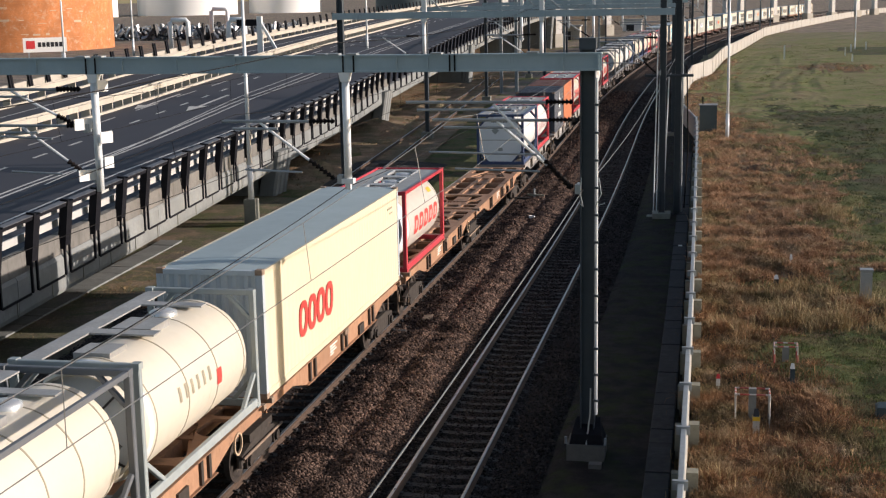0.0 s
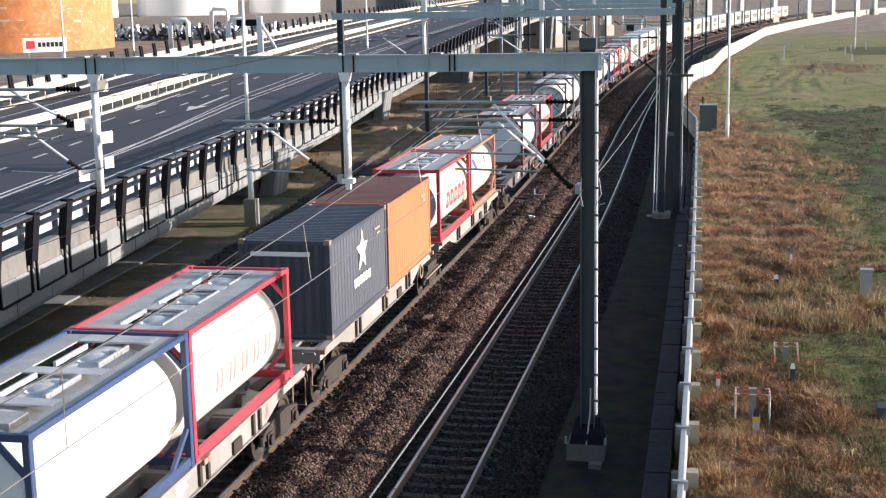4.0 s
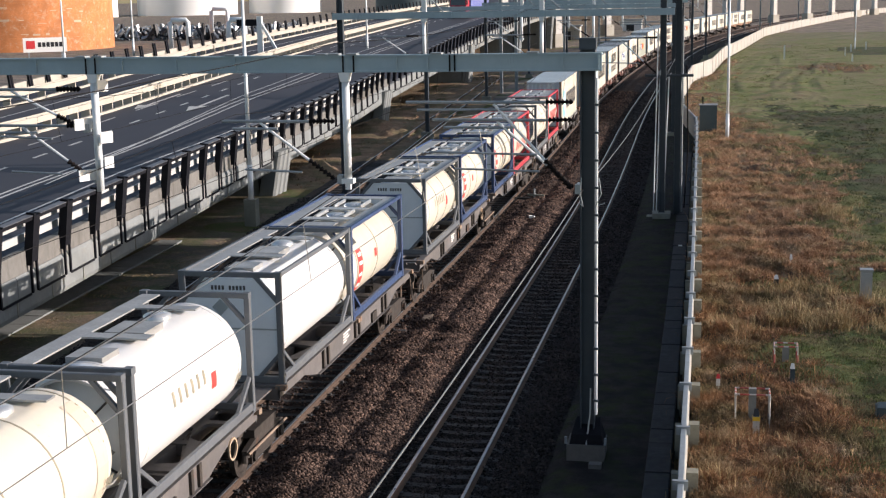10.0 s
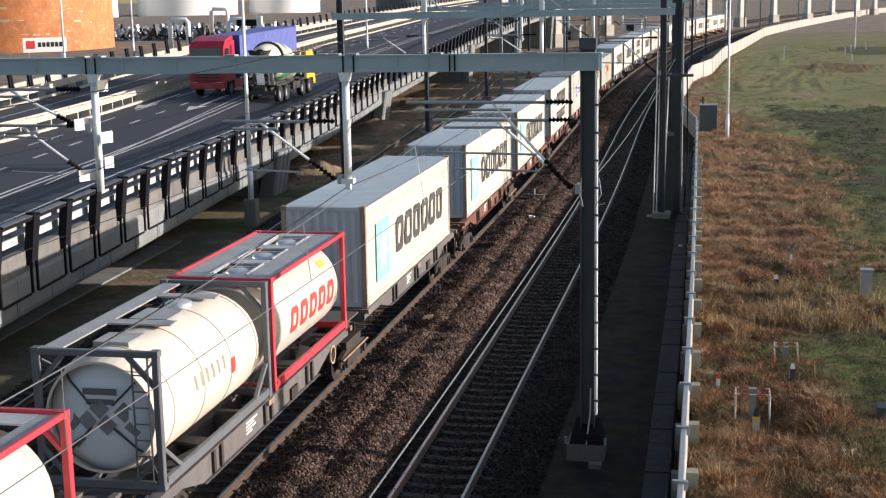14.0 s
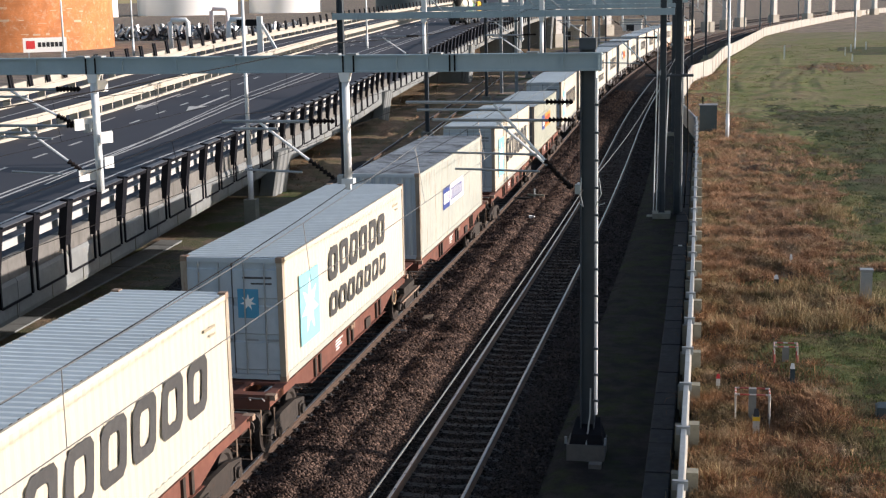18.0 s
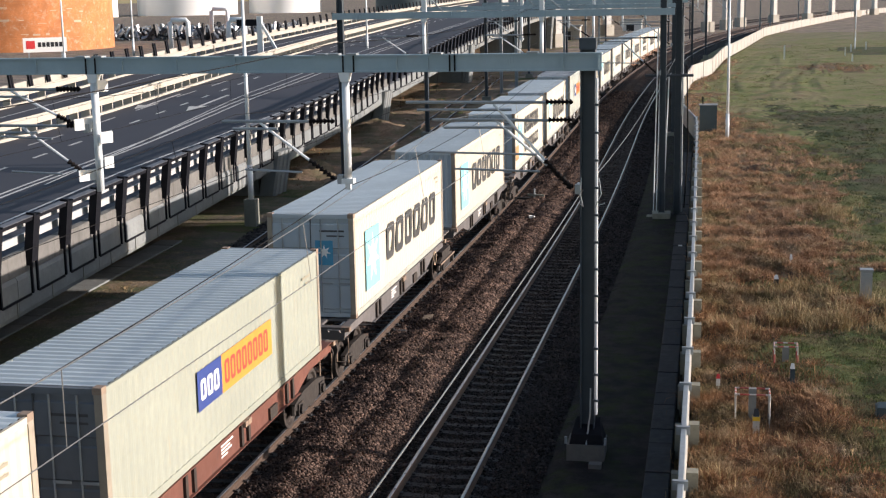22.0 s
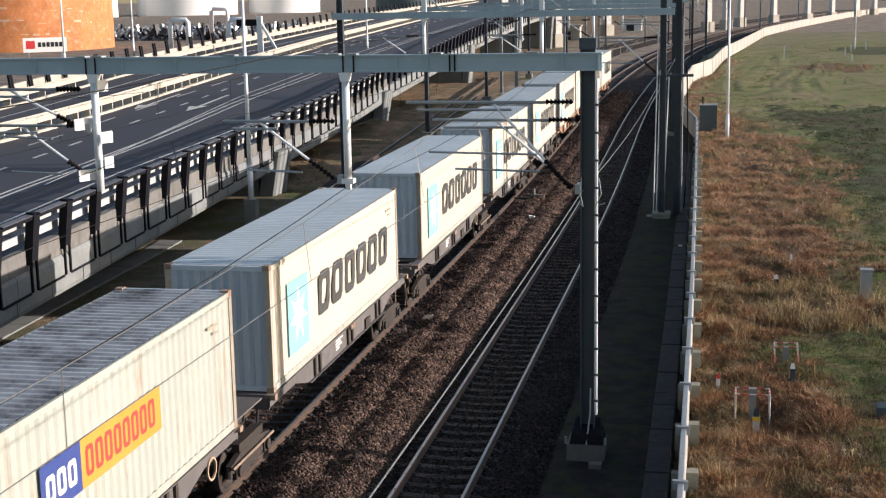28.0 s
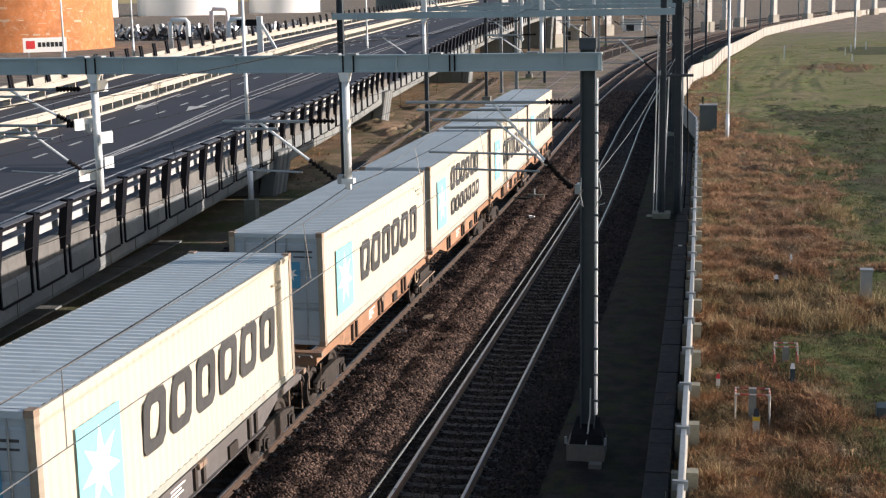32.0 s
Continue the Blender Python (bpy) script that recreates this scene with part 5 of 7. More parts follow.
red_white_frame(11.76, 10.0, 0.80, 0.66, 0.09, 0.74, False)
red_white_frame(12.78, 15.2, 0.62, 0.50, 0.09, 0.44, True)


def marker(x, y, h, w, body, top, label):
    t = thing("marker_post", label, "marker post", "cable marker posts")
    part("post", Shape().box(x - w / 2, x + w / 2, y - w / 2, y + w / 2, -0.2, h * 0.72), body, t)
    part("cap", Shape().add([(x - w / 2, y - w / 2, h * 0.72), (x + w / 2, y - w / 2, h * 0.72), (x + w / 2, y + w / 2, h * 0.72), (x - w / 2, y + w / 2, h * 0.72), (x - w * 0.3, y, h), (x + w * 0.3, y, h)],
         [(0, 1, 2, 3), (0, 4, 5, 1), (2, 5, 4, 3), (0, 3, 4), (1, 2, 5)]), top, t)
    return t


mk = marker(11.82, 8.75, 0.62, 0.15, M_POSTGREY, M_BLACK, "concrete marker post with yellow band and black pointed cap")
part("band", Shape().box(11.74, 11.90, 8.67, 8.83, 0.34, 0.44), M_YELLOW, mk)
marker(12.87, 13.3, 0.5, 0.12, M_CABINET, M_PLATE, "small dark marker post with a white slanted cap")
marker(10.95, 12.3, 0.42, 0.10, M_PLATE, M_RED, "small white marker post with a red cap")
marker(12.9, 24.8, 0.5, 0.16, M_BLACK, M_PLATE, "leaning black and white marker post")
marker(13.6, 28.9, 0.45, 0.10, M_PLATE, M_PLATE, "small white marker post in the grass")
marker(14.9, 10.6, 0.35, 0.4, M_CABINET, M_CABINET, "low dark utility box in the grass")


def pedestal(x, y, w, h, material, label, name="utility_pillar"):
    t = thing(name, label, "utility cabinet", "trackside cabinets")
    part("body", Shape().box(x - w / 2, x + w / 2, y - w * 0.4, y + w * 0.4, -0.2, h), material, t)
    part("lid", Shape().box(x - w / 2 - 0.03, x + w / 2 + 0.03, y - w * 0.4 - 0.03, y + w * 0.4 + 0.03, h, h + 0.06), M_STEEL, t)
    part("door", Shape().box(x - w / 2 + 0.04, x + w / 2 - 0.04, y - w * 0.4 - 0.015, y - w * 0.4, 0.05, h - 0.06), material, t)
    return t


pedestal(15.75, 23.6, 0.36, 0.95, M_STEEL, "grey metal utility pillar standing in the grass")
cb = pedestal(10.15, 79.0, 1.25, 1.9, M_CABINET, "dark grey-green trackside equipment cabinet", "equipment_cabinet")
part("vent_pipe", Shape().rod((9.75, 79, 1.9), (9.75, 79, 2.5), 0.05), M_DARK, cb)
for x, y, h in ((20.2, 183, 2.0), (29.5, 192, 1.2), (31.5, 205, 1.2), (33.0, 215, 1.4), (29.0, 175, 1.0), (34.5, 212, 1.2)):
    solid("fence_stake", Shape().box(x - 0.09, x + 0.09, y - 0.09, y + 0.09, -0.2, h), M_PLATE, "small weathered stake standing in the field", "stake", "field stakes")


# ---- background ----
def storage_tank(x, y, r, h, material, label, rings=8):
    t = thing("storage_tank", label, "storage tank", "storage tanks")
    part("shell", Shape().spin([(r, -0.5), (r, h)], Matrix.Translation((x, y, 0)), 72, "z"), material, t, smooth=True)
    part("roof", Shape().spin([(r, h), (r * 0.5, h + r * 0.05), (0.01, h + r * 0.08)], Matrix.Translation((x, y, 0)), 72, "z"), material, t, smooth=True)
    for i in range(1, rings):
        z = h * i / rings
        part("ring", Shape().spin([(r + 0.01, z - 0.05), (r + 0.06, z - 0.05), (r + 0.06, z + 0.05), (r + 0.01, z + 0.05)], Matrix.Translation((x, y, 0)), 72, "z"), material, t)
    return t


rust = storage_tank(-147.5, 268.0, 22.0, 20, M_RUSTTANK, "large rusty orange storage tank with patchy primer", 8)
storage_tank(-396, 800, 28, 40, M_WHITETANK, "tall white storage tank in the distance", 3)
storage_tank(-338, 850, 33, 34, M_WHITETANK, "round white storage tank in the distance", 3)
storage_tank(-286, 900, 25, 32, M_WHITETANK, "white storage tank in the distance", 3)
storage_tank(-206, 930, 22, 32, M_CABINET, "bluish storage tank in the distance", 3)


def billboard():
    t = thing("sign_board", "white sign board with a red square and dark bars", "sign", "roadside signs")
    m = Matrix.Translation((-105.0, 200, 0)) @ Matrix.Rotation(radians(32), 4, "Z")
    part("board", Shape().box(-3.7, 3.7, 0, 0.2, 1.5, 4.0, m), M_PLATE, t)
    part("red_square", Shape().box(-3.2, -1.7, -0.03, -0.004, 2.1, 3.5, m), M_RED, t)
    for i in range(6):
        part("text_bar", Shape().box(-1.2 + i * 0.72, -0.65 + i * 0.72, -0.03, -0.004, 2.4, 3.2, m), M_BLACK, t)
    for x in (-2.8, 2.8):
        part("leg", Shape().box(x - 0.1, x + 0.1, 0.201, 0.4, -0.5, 3.0, m), M_STEEL, t)


billboard()


def tank_patches(t, x, y, r, h):
    """Pale primer patches on the plates of the rusty tank."""
    rng = random.Random(4)
    for k in range(40):
        row = rng.randrange(0, 7)
        a = radians(-95 + rng.random() * 120)
        w = (0.4 + rng.random() * 1.6) / r
        z0 = h * row / 8 + rng.random() * 1.2 + 0.15
        z1 = z0 + 0.12 + rng.random() * 0.4
        q = [(x + (r + 0.03) * math.cos(a + w * i / 3), y + (r + 0.03) * math.sin(a + w * i / 3), z) for z in (z0, z1) for i in range(4)]
        part("primer_patch", Shape().add(q, [(i, i + 1, i + 5, i + 4) for i in range(3)]), M_PRIMER, t)


tank_patches(rust, -147.5, 268.0, 22.0, 20)


def scrap_heap():
    """Parked machinery and scrap beyond the highway: many small pale and dark pieces."""
    rng = random.Random(8)
    for nm, m, n in (("scrap_pile", M_GUARD, 520), ("scrap_pile", M_BLACK, 300)):
        s = Shape()
        for i in range(n):
            x, y = -150 + rng.random() * 62, 318 + rng.random() * 40
            c = Matrix.Translation((x, y, 0.2 + rng.random() * 2.2)) @ Euler((rng.random() * 3, rng.random() * 3, rng.random() * 3)).to_matrix().to_4x4()
            a, b = 0.4 + rng.random() * 1.6, 0.12 + rng.random() * 0.3
            s.box(-a, a, -b, b, -b, b, c)
        solid(nm, s, m, "heap of tangled scrap metal on a yard" if m is M_GUARD else "dark scrap metal heaped on a yard", "scrap", "scrap heaps", "stuff")


scrap_heap()


def pipe_arch(x, y, h, w):
    t = thing("pipe_arch", "white painted pipe bridge arch beyond the highway", "pipe", "pipe arches")
    part("pipe", Shape().tube([(x - w / 2, y, -0.4), (x - w / 2, y, h - 0.5), (x - w / 2 + 0.4, y, h), (x + w / 2 - 0.4, y, h), (x + w / 2, y, h - 0.5), (x + w / 2, y, -0.4)], 0.5, 10), M_WHITEPOLE, t, smooth=True)


for ax, ay, ah, aw in ((-100.3, 250, 5.9, 4.0), (-110, 300, 7.6, 4.2), (-84, 240, 6.0, 3.4), (-140, 225, 4.5, 3.0)):
    pipe_arch(ax, ay, ah, aw)


def column(x, y, h, w, base):
    t = thing("viaduct_column", "tall pale concrete column of a distant overpass", "column", "distant overpass columns")
    m = Matrix.Translation((x, y, 0)) @ Matrix.Rotation(radians(42), 4, "Z")
    part("shaft", Shape().box(-w * 0.36, w * 0.36, -w * 0.36, w * 0.36, -0.5, h, m), M_COLUMN, t)
    part("plinth", Shape().box(-w * 0.6, w * 0.6, -w * 0.6, w * 0.6, -0.5, base, m), M_BARRIER, t)


for cx, cy in ((12.6, 349), (16.7, 376), (27.0, 408), (38.0, 425), (46.5, 440), (57, 470), (8.0, 330), (66, 500), (-20.3, 246), (-15.8, 313), (-28, 300), (-33, 260)):
    column(cx, cy, 14, 2.0, 2.2)
for cx, cy in ((0.5, 268), (4.5, 285), (13, 300), (-4, 262), (17, 330), (24, 350), (33, 385), (20, 302), (-9, 210), (-11, 175), (-9.5, 140), (-13, 228), (-16, 260), (-8.8, 112), (-12.2, 124)):
    solid("signal_mast", h_mast(Shape(), cx, cy, -0.5, 11, 0.3, 0.3), M_MAST if (cx * 10) % 2 else M_STEEL, "slim steel mast beside the distant tracks", "mast", "distant masts")


def shed(x, y, w, d, h, material, label):
    t = thing("shed", label, "building", "distant buildings")
    part("wall", Shape().box(x - w / 2, x + w / 2, y - d / 2, y + d / 2, -0.6, h), material, t)
    part("roof", Shape().box(x - w / 2 - 0.3, x + w / 2 + 0.3, y - d / 2 - 0.3, y + d / 2 + 0.3, h, h + 0.3), M_STEEL, t)
    for i in range(max(1, int(w / 4))):
        part("door", Shape().box(x - w / 2 + 1 + i * 4, x - w / 2 + 3 + i * 4, y - d / 2 - 0.05, y - d / 2, -0.4, h * 0.6), M_BLACK, t)


shed(-24, 285, 9, 4, 2.6, M_BARRIER, "low cream trackside building beyond the tracks")
shed(-37, 330, 6, 4, 3.0, M_PLATE, "small white trackside hut in the distance")
shed(-12, 350, 5, 3, 2.4, M_PLATE, "small white hut beside distant tracks")


def track_device():
    t = thing("track_device", "small trackside detector box on a dark base plate", "track device")
    x, y = line_x(46) + 1.55, 46.0
    part("base_plate", Shape().box(x - 0.75, x + 0.55, y - 0.14, y + 0.14, -0.22, -0.09), M_CHASSIS, t)
    part("post", Shape().rod((x + 0.25, y, -0.1), (x + 0.25, y, 0.35), 0.05), M_STEEL, t)
    part("housing", Shape().bar((x - 0.1, y, 0.05), (x + 0.75, y, 0.0), 0.1), M_CONCD, t)


track_device()


def litter(x, y, z, size, material, label):
    rng = random.Random(int(x * 100))
    s = Shape()
    v = [(x + (a - 0.5) * size * (1 + rng.random()), y + (b - 0.5) * size * (1 + rng.random()), z + c * size * (0.4 + 0.5 * rng.random())) for c in (0, 1) for a, b in ((0, 0), (1, 0), (1, 1), (0, 1))]
    s.add(v, [(3, 2, 1, 0), (4, 5, 6, 7), (0, 1, 5, 4), (1, 2, 6, 5), (2, 3, 7, 6), (3, 0, 4, 7)])
    solid("litter", s, material, label, "litter", "litter on the ballast")


litter(1.77, 19.25, -0.12, 0.22, M_PRIMER, "crumpled pinkish scrap lying on the ballast")
litter(2.45, 39.4, -0.06, 0.16, M_PLATE, "small white scrap lying on the ballast")
litter(9.4, 33.0, -0.10, 0.12, M_PLATE, "small white scrap lying on the path")


def braced_post():
    t = thing("braced_post", "thick white steel post with a diagonal brace beside the highway", "post")
    x, y, z = -38.0, 120.0, 4.1
    part("post", Shape().box(x - 0.28, x + 0.28, y - 0.2, y + 0.2, z - 0.4, 8.2), M_WHITEPOLE, t)
    part("brace", Shape().bar((x + 0.2, y, 7.4), (x + 2.1, y, z), 0.28), M_WHITEPOLE, t)
    part("foot_beam", Shape().box(x - 0.5, x + 2.6, y - 0.25, y + 0.25, z - 0.4, z + 0.1), M_BARRIER, t)
    part("sign_back", Shape().box(x - 2.6, x - 0.3, y - 0.1, y + 0.1, 7.2, 7.9), M_POST, t, "dark back of a road sign")


braced_post()


solid("wooden_block", Shape().box(-9.0, -8.35, 20.45, 20.85, -0.45, -0.2), M_WAGONTAN, "weathered orange-brown block lying beside the siding", "block")


# ---- the freight train ----
def star(cx, cz, r, n=7, x=0.0):
    vs = [(x, cx, cz)]
    for i in range(2 * n):
        q = r if i % 2 == 0 else r * 0.42
        a = math.pi / 2 + math.pi * i / n
        vs.append((x, cx + q * math.cos(a), cz + q * math.sin(a)))
    return Shape().add(vs, [(0, 1 + i, 1 + (i + 1) % (2 * n)) for i in range(2 * n)])


def plate(x, y0, y1, z0, z1):
    return Shape().add([(x, y0, z0), (x, y1, z0), (x, y1, z1), (x, y0, z1)], [(0, 1, 2, 3)])


def block_ring(a, b, c, d, stroke, square, n=20):
    """A hollow block between a and b along, c and d up: its outer and inner outline."""
    out = []
    for k in (0.0, 1.0):
        hw, hh = (b - a) / 2 - stroke * k, (d - c) / 2 - stroke * 0.85 * k
        for i in range(n):
            t = 2 * math.pi * i / n
            u, v = math.cos(t), math.sin(t)
            q = (abs(u) ** square + abs(v) ** square) ** (-1 / square)
            out.append(((a + b) / 2 + u * q * hw, (c + d) / 2 + v * q * hh))
    return out, [(i, (i + 1) % n, n + (i + 1) % n, n + i) for i in range(n)]


def word_blocks(x, y0, y1, z0, z1, n, slant=0.0, stroke=0.26, square=7.0, wide=0.80):
    """A word as a row of n plain hollow blocks."""
    s = Shape()
    p = (y1 - y0) / n
    for i in range(n):
        a = y0 + i * p
        pts, fs = block_ring(a, a + wide * p, z0, z1, stroke * p, square)
        s.add([(x, u + slant * (v - z0) / (z1 - z0), v) for u, v in pts], fs)
    return s


def corrugated(axis_len, height, depth, pitch, plane):
    """A sheet with trapezoid waves; plane maps (along, out, up) to a point."""
    prof, y = [], 0.0
    n = max(2, int(axis_len / pitch))
    p = axis_len / n
    for i in range(n):
        prof += [(i * p, 0), (i * p + 0.30 * p, 0), (i * p + 0.5 * p, -depth), (i * p + 0.80 * p, -depth)]
    prof.append((axis_len, 0))
    s = Shape()
    k = len(prof)
    s.add([plane(a, o, u) for u in (0, height) for a, o in prof], [(i, i + 1, k + i + 1, k + i) for i in range(k - 1)])
    return s


def box_container(name, label, L, H, side, end, roof, doors, wave=0.03, logo=None, category="container", smooth_side=False):
    """Freight container: corrugated walls and roof, posts, rails, castings, doors and markings."""
    t = thing(name, label, category, "containers on the train")
    w, h2 = 1.219, L / 2
    P = 0.07
    for sx in (1, -1):
        sh = corrugated(L - 0.3, H - 0.3, 0.006 if smooth_side else wave, 0.28, lambda a, o, u, sx=sx: (sx * (w - 0.012 + o), -h2 + 0.15 + a, 0.16 + u))
        part("side_wall", sh, side, t)
        part("top_rail", Shape().box(sx * w - 0.06 * (sx > 0), sx * w + 0.06 * (sx < 0), -h2 + 0.17, h2 - 0.17, H - 0.14, H - 0.035), side, t)
        part("bottom_rail", Shape().box(sx * w - 0.07 * (sx > 0), sx * w + 0.07 * (sx < 0), -h2 + 0.17, h2 - 0.17, 0.02, 0.17), M_CREAMOLD if side is M_CREAM else side, t)
        for sy in (1, -1):
            part("corner_post", Shape().box(min(sx * w, sx * (w - 0.14)), max(sx * w, sx * (w - 0.14)), min(sy * h2, sy * (h2 - 0.16)), max(sy * h2, sy * (h2 - 0.16)), 0.12, H - 0.12), M_RUSTPOST if side in (M_CREAM, M_CREAMOLD, M_OLIVE) and not smooth_side else end, t)
            for z in (0, H - 0.118):
                part("corner_casting", Shape().box(min(sx * (w + 0.003), sx * (w - 0.16)), max(sx * (w + 0.003), sx * (w - 0.16)), min(sy * (h2 + 0.003), sy * (h2 - 0.178)), max(sy * (h2 + 0.003), sy * (h2 - 0.178)), z, z + 0.118), M_CASTING, t)
    if smooth_side:
        part("roof", Shape().add([(-w + 0.02, -h2 + 0.03, H - 0.04), (w - 0.02, -h2 + 0.03, H - 0.04), (w - 0.02, h2 - 0.03, H - 0.04), (-w + 0.02, h2 - 0.03, H - 0.04), (0, -h2 + 0.03, H + 0.0), (0, h2 - 0.03, H + 0.0)], [(0, 4, 5, 3), (4, 1, 2, 5)]), roof, t)
    else:
        part("roof", corrugated(L - 0.24, 2 * w - 0.1, 0.034, 0.24, lambda a, o, u: (-w + 0.05 + u, -h2 + 0.12 + a, H - 0.012 + o)), roof, t)
    part("roof_header", Shape().box(-w + 0.16, w - 0.16, -h2, -h2 + 0.13, H - 0.13, H - 0.02), end, t)
    part("roof_header", Shape().box(-w + 0.16, w - 0.16, h2 - 0.13, h2, H - 0.13, H - 0.02), end, t)
    part("end_wall", corrugated(2 * w - 0.28, H - 0.28, 0.045, 0.24, lambda a, o, u: (-w + 0.14 + a, h2 - 0.02 + o, 0.15 + u)), end, t)
    part("floor_frame", Shape().box(-w + 0.16, w - 0.16, -h2 + 0.02, h2 - 0.02, 0.03, 0.15), end, t)
    if doors:
        for k, (x0, x1) in enumerate(((-w + 0.14, -0.01), (0.01, w - 0.14))):
            zs, dz = [0.16], (H - 0.36) / 3
            for i in range(3):
                zs += [0.24 + i * dz, 0.27 + i * dz, 0.21 + (i + 0.82) * dz, 0.24 + (i + 0.82) * dz]
            zs.append(H - 0.14)
            ys = [-h2 + 0.05] + [-h2 + 0.05, -h2 + 0.022, -h2 + 0.022, -h2 + 0.05] * 3 + [-h2 + 0.05]
            s = Shape().extrude([(a, b) for a, b in zip(ys, zs)] + [(-h2 + 0.09, H - 0.14), (-h2 + 0.09, 0.16)], 0, x0, x1)
            dr = part("door", s, end, t)
            for xb in (x0 + 0.28, x1 - 0.3):
                part("lock_rod", Shape().rod((xb, -h2 + 0.0, 0.14), (xb, -h2 + 0.0, H - 0.13), 0.018), M_STEEL, dr)
                part("handle", Shape().box(xb - 0.02, xb + 0.3, -h2 - 0.016, -h2 + 0.006, 0.95, 1.0), M_STEEL, dr)
        part("hinge_line", Shape().box(-0.012, 0.012, -h2 + 0.012, -h2 + 0.05, 0.16, H - 0.14), M_LETTER, t)
        if logo in ("square", "two_rows"):
            part("door_square", Shape().box(0.12, 0.62, -h2 + 0.014, -h2 + 0.019, 1.48, 2.16), M_DOORBLUE, t, "small blue square on the door, coloured darker for shade")
            v = star(0, 0, 0.2).v
            part("door_star", Shape().add([(0.37 + a[1], -h2 + 0.011, 1.85 + a[2]) for a in v], [(0, 1 + i, 1 + (i + 1) % 14) for i in range(14)]), M_STARWHITE, t)
        part("code_mark", Shape().box(0.25, 0.95, -h2 + 0.016, -h2 + 0.019, H - 0.50, H - 0.45), M_LETTER, t)
        part("code_mark", Shape().box(0.45, 0.95, -h2 + 0.016, -h2 + 0.019, H - 0.63, H - 0.59), M_LETTER, t)
    else:
        part("end_wall", corrugated(2 * w - 0.28, H - 0.28, 0.045, 0.24, lambda a, o, u: (-w + 0.14 + a, -h2 + 0.02 - o, 0.15 + u)), end, t)
    part("code_mark", Shape().box(w + 0.002, w + 0.005, h2 - 1.4, h2 - 0.8, H - 0.53, H - 0.47), M_BAND, t)
    part("code_mark", Shape().box(w + 0.002, w + 0.005, h2 - 1.15, h2 - 0.8, H - 0.68, H - 0.63), M_BAND, t)
    x = w + 0.006
    y = lambda d: -h2 + d
    if logo in ("square", "two_rows"):
        part("logo_square", plate(x, y(1.22), y(2.80), 0.50, 2.22), M_SKYBLUE, t, "light blue square marking")
        part("logo_star", star(y(2.01), 1.36, 0.70, 7, x + 0.003), M_STARWHITE, t, "white star marking")
        if logo == "square":
            part("lettering", word_blocks(x, y(3.6), y(11.0), 0.90, 1.97, 6, 0.16, 0.225), M_LETTER, t, "row of dark hollow blocks")
        else:
            part("lettering", word_blocks(x, y(3.7), y(9.8), 1.55, 2.40, 6, 0.12, 0.235), M_LETTER, t, "row of dark hollow blocks")
            part("lettering", word_blocks(x, y(3.7), y(9.8), 0.62, 1.22, 7, 0.10, 0.2), M_LETTER, t, "row of dark hollow blocks")
    if logo in ("duo_white", "duo_orange"):
        a, b, c = (3.9, 5.2, 7.9) if logo == "duo_white" else (4.0, 5.3, 8.4)
        z0, z1 = (1.05, 1.82) if logo == "duo_white" else ((1.2, 2.0) if H > 2.7 else (0.93, 1.72))
        part("logo_panel", plate(x, y(a), y(b), z0, z1), M_LOGOBLUE, t, "deep blue panel")
        part("logo_panel", plate(x, y(b), y(c), z0, z1), M_STARWHITE if logo == "duo_white" else M_LOGOORANGE, t)
        part("lettering", word_blocks(x + 0.004, y(a + 0.15), y(b - 0.1), z0 + 0.18, z1 - 0.2, 3), M_STARWHITE, t)
        part("lettering", word_blocks(x + 0.004, y(b + 0.15), y(c - 0.2), z0 + 0.15, z1 - 0.15, 8), M_LOGOBLUE if logo == "duo_white" else M_LOGORED, t)
    if logo == "red_word":
        part("lettering", word_blocks(x, y(2.45), y(5.4), 0.72, 1.58, 4, 0.10, 0.27, 2.6, 0.94), M_LOGORED, t, "row of red hollow blocks")
    if logo == "white_word":
        part("logo_shape", star(y(3.2), 1.75, 0.62, 5, x), M_STARWHITE, t, "white emblem shape")
        part("lettering", word_blocks(x, y(2.3), y(4.1), 0.85, 1.1, 6), M_STARWHITE, t, "row of white hollow blocks")
        part("end_code", Shape().box(-0.9, 0.7, -h2 - 0.004, -h2 - 0.001, H - 0.42, H - 0.30), M_PLATE, t, "pale code plate")
    return t


def curved_patch(r, cz, y0, y1, a0, a1, n=6, slant=0.0):
    """A strip on the tank's skin from angle a0 to a1 (degrees above its side)."""
    s = Shape()
    vs = []
    for i in range(n + 1):
        k = i / n
        a = radians(a0 + (a1 - a0) * k)
        for yy in (y0, y1):
            vs.append((r * math.cos(a), yy + slant * k, cz + r * math.sin(a)))
    return s.add(vs, [(2 * i, 2 * i + 1, 2 * i + 3, 2 * i + 2) for i in range(n)])


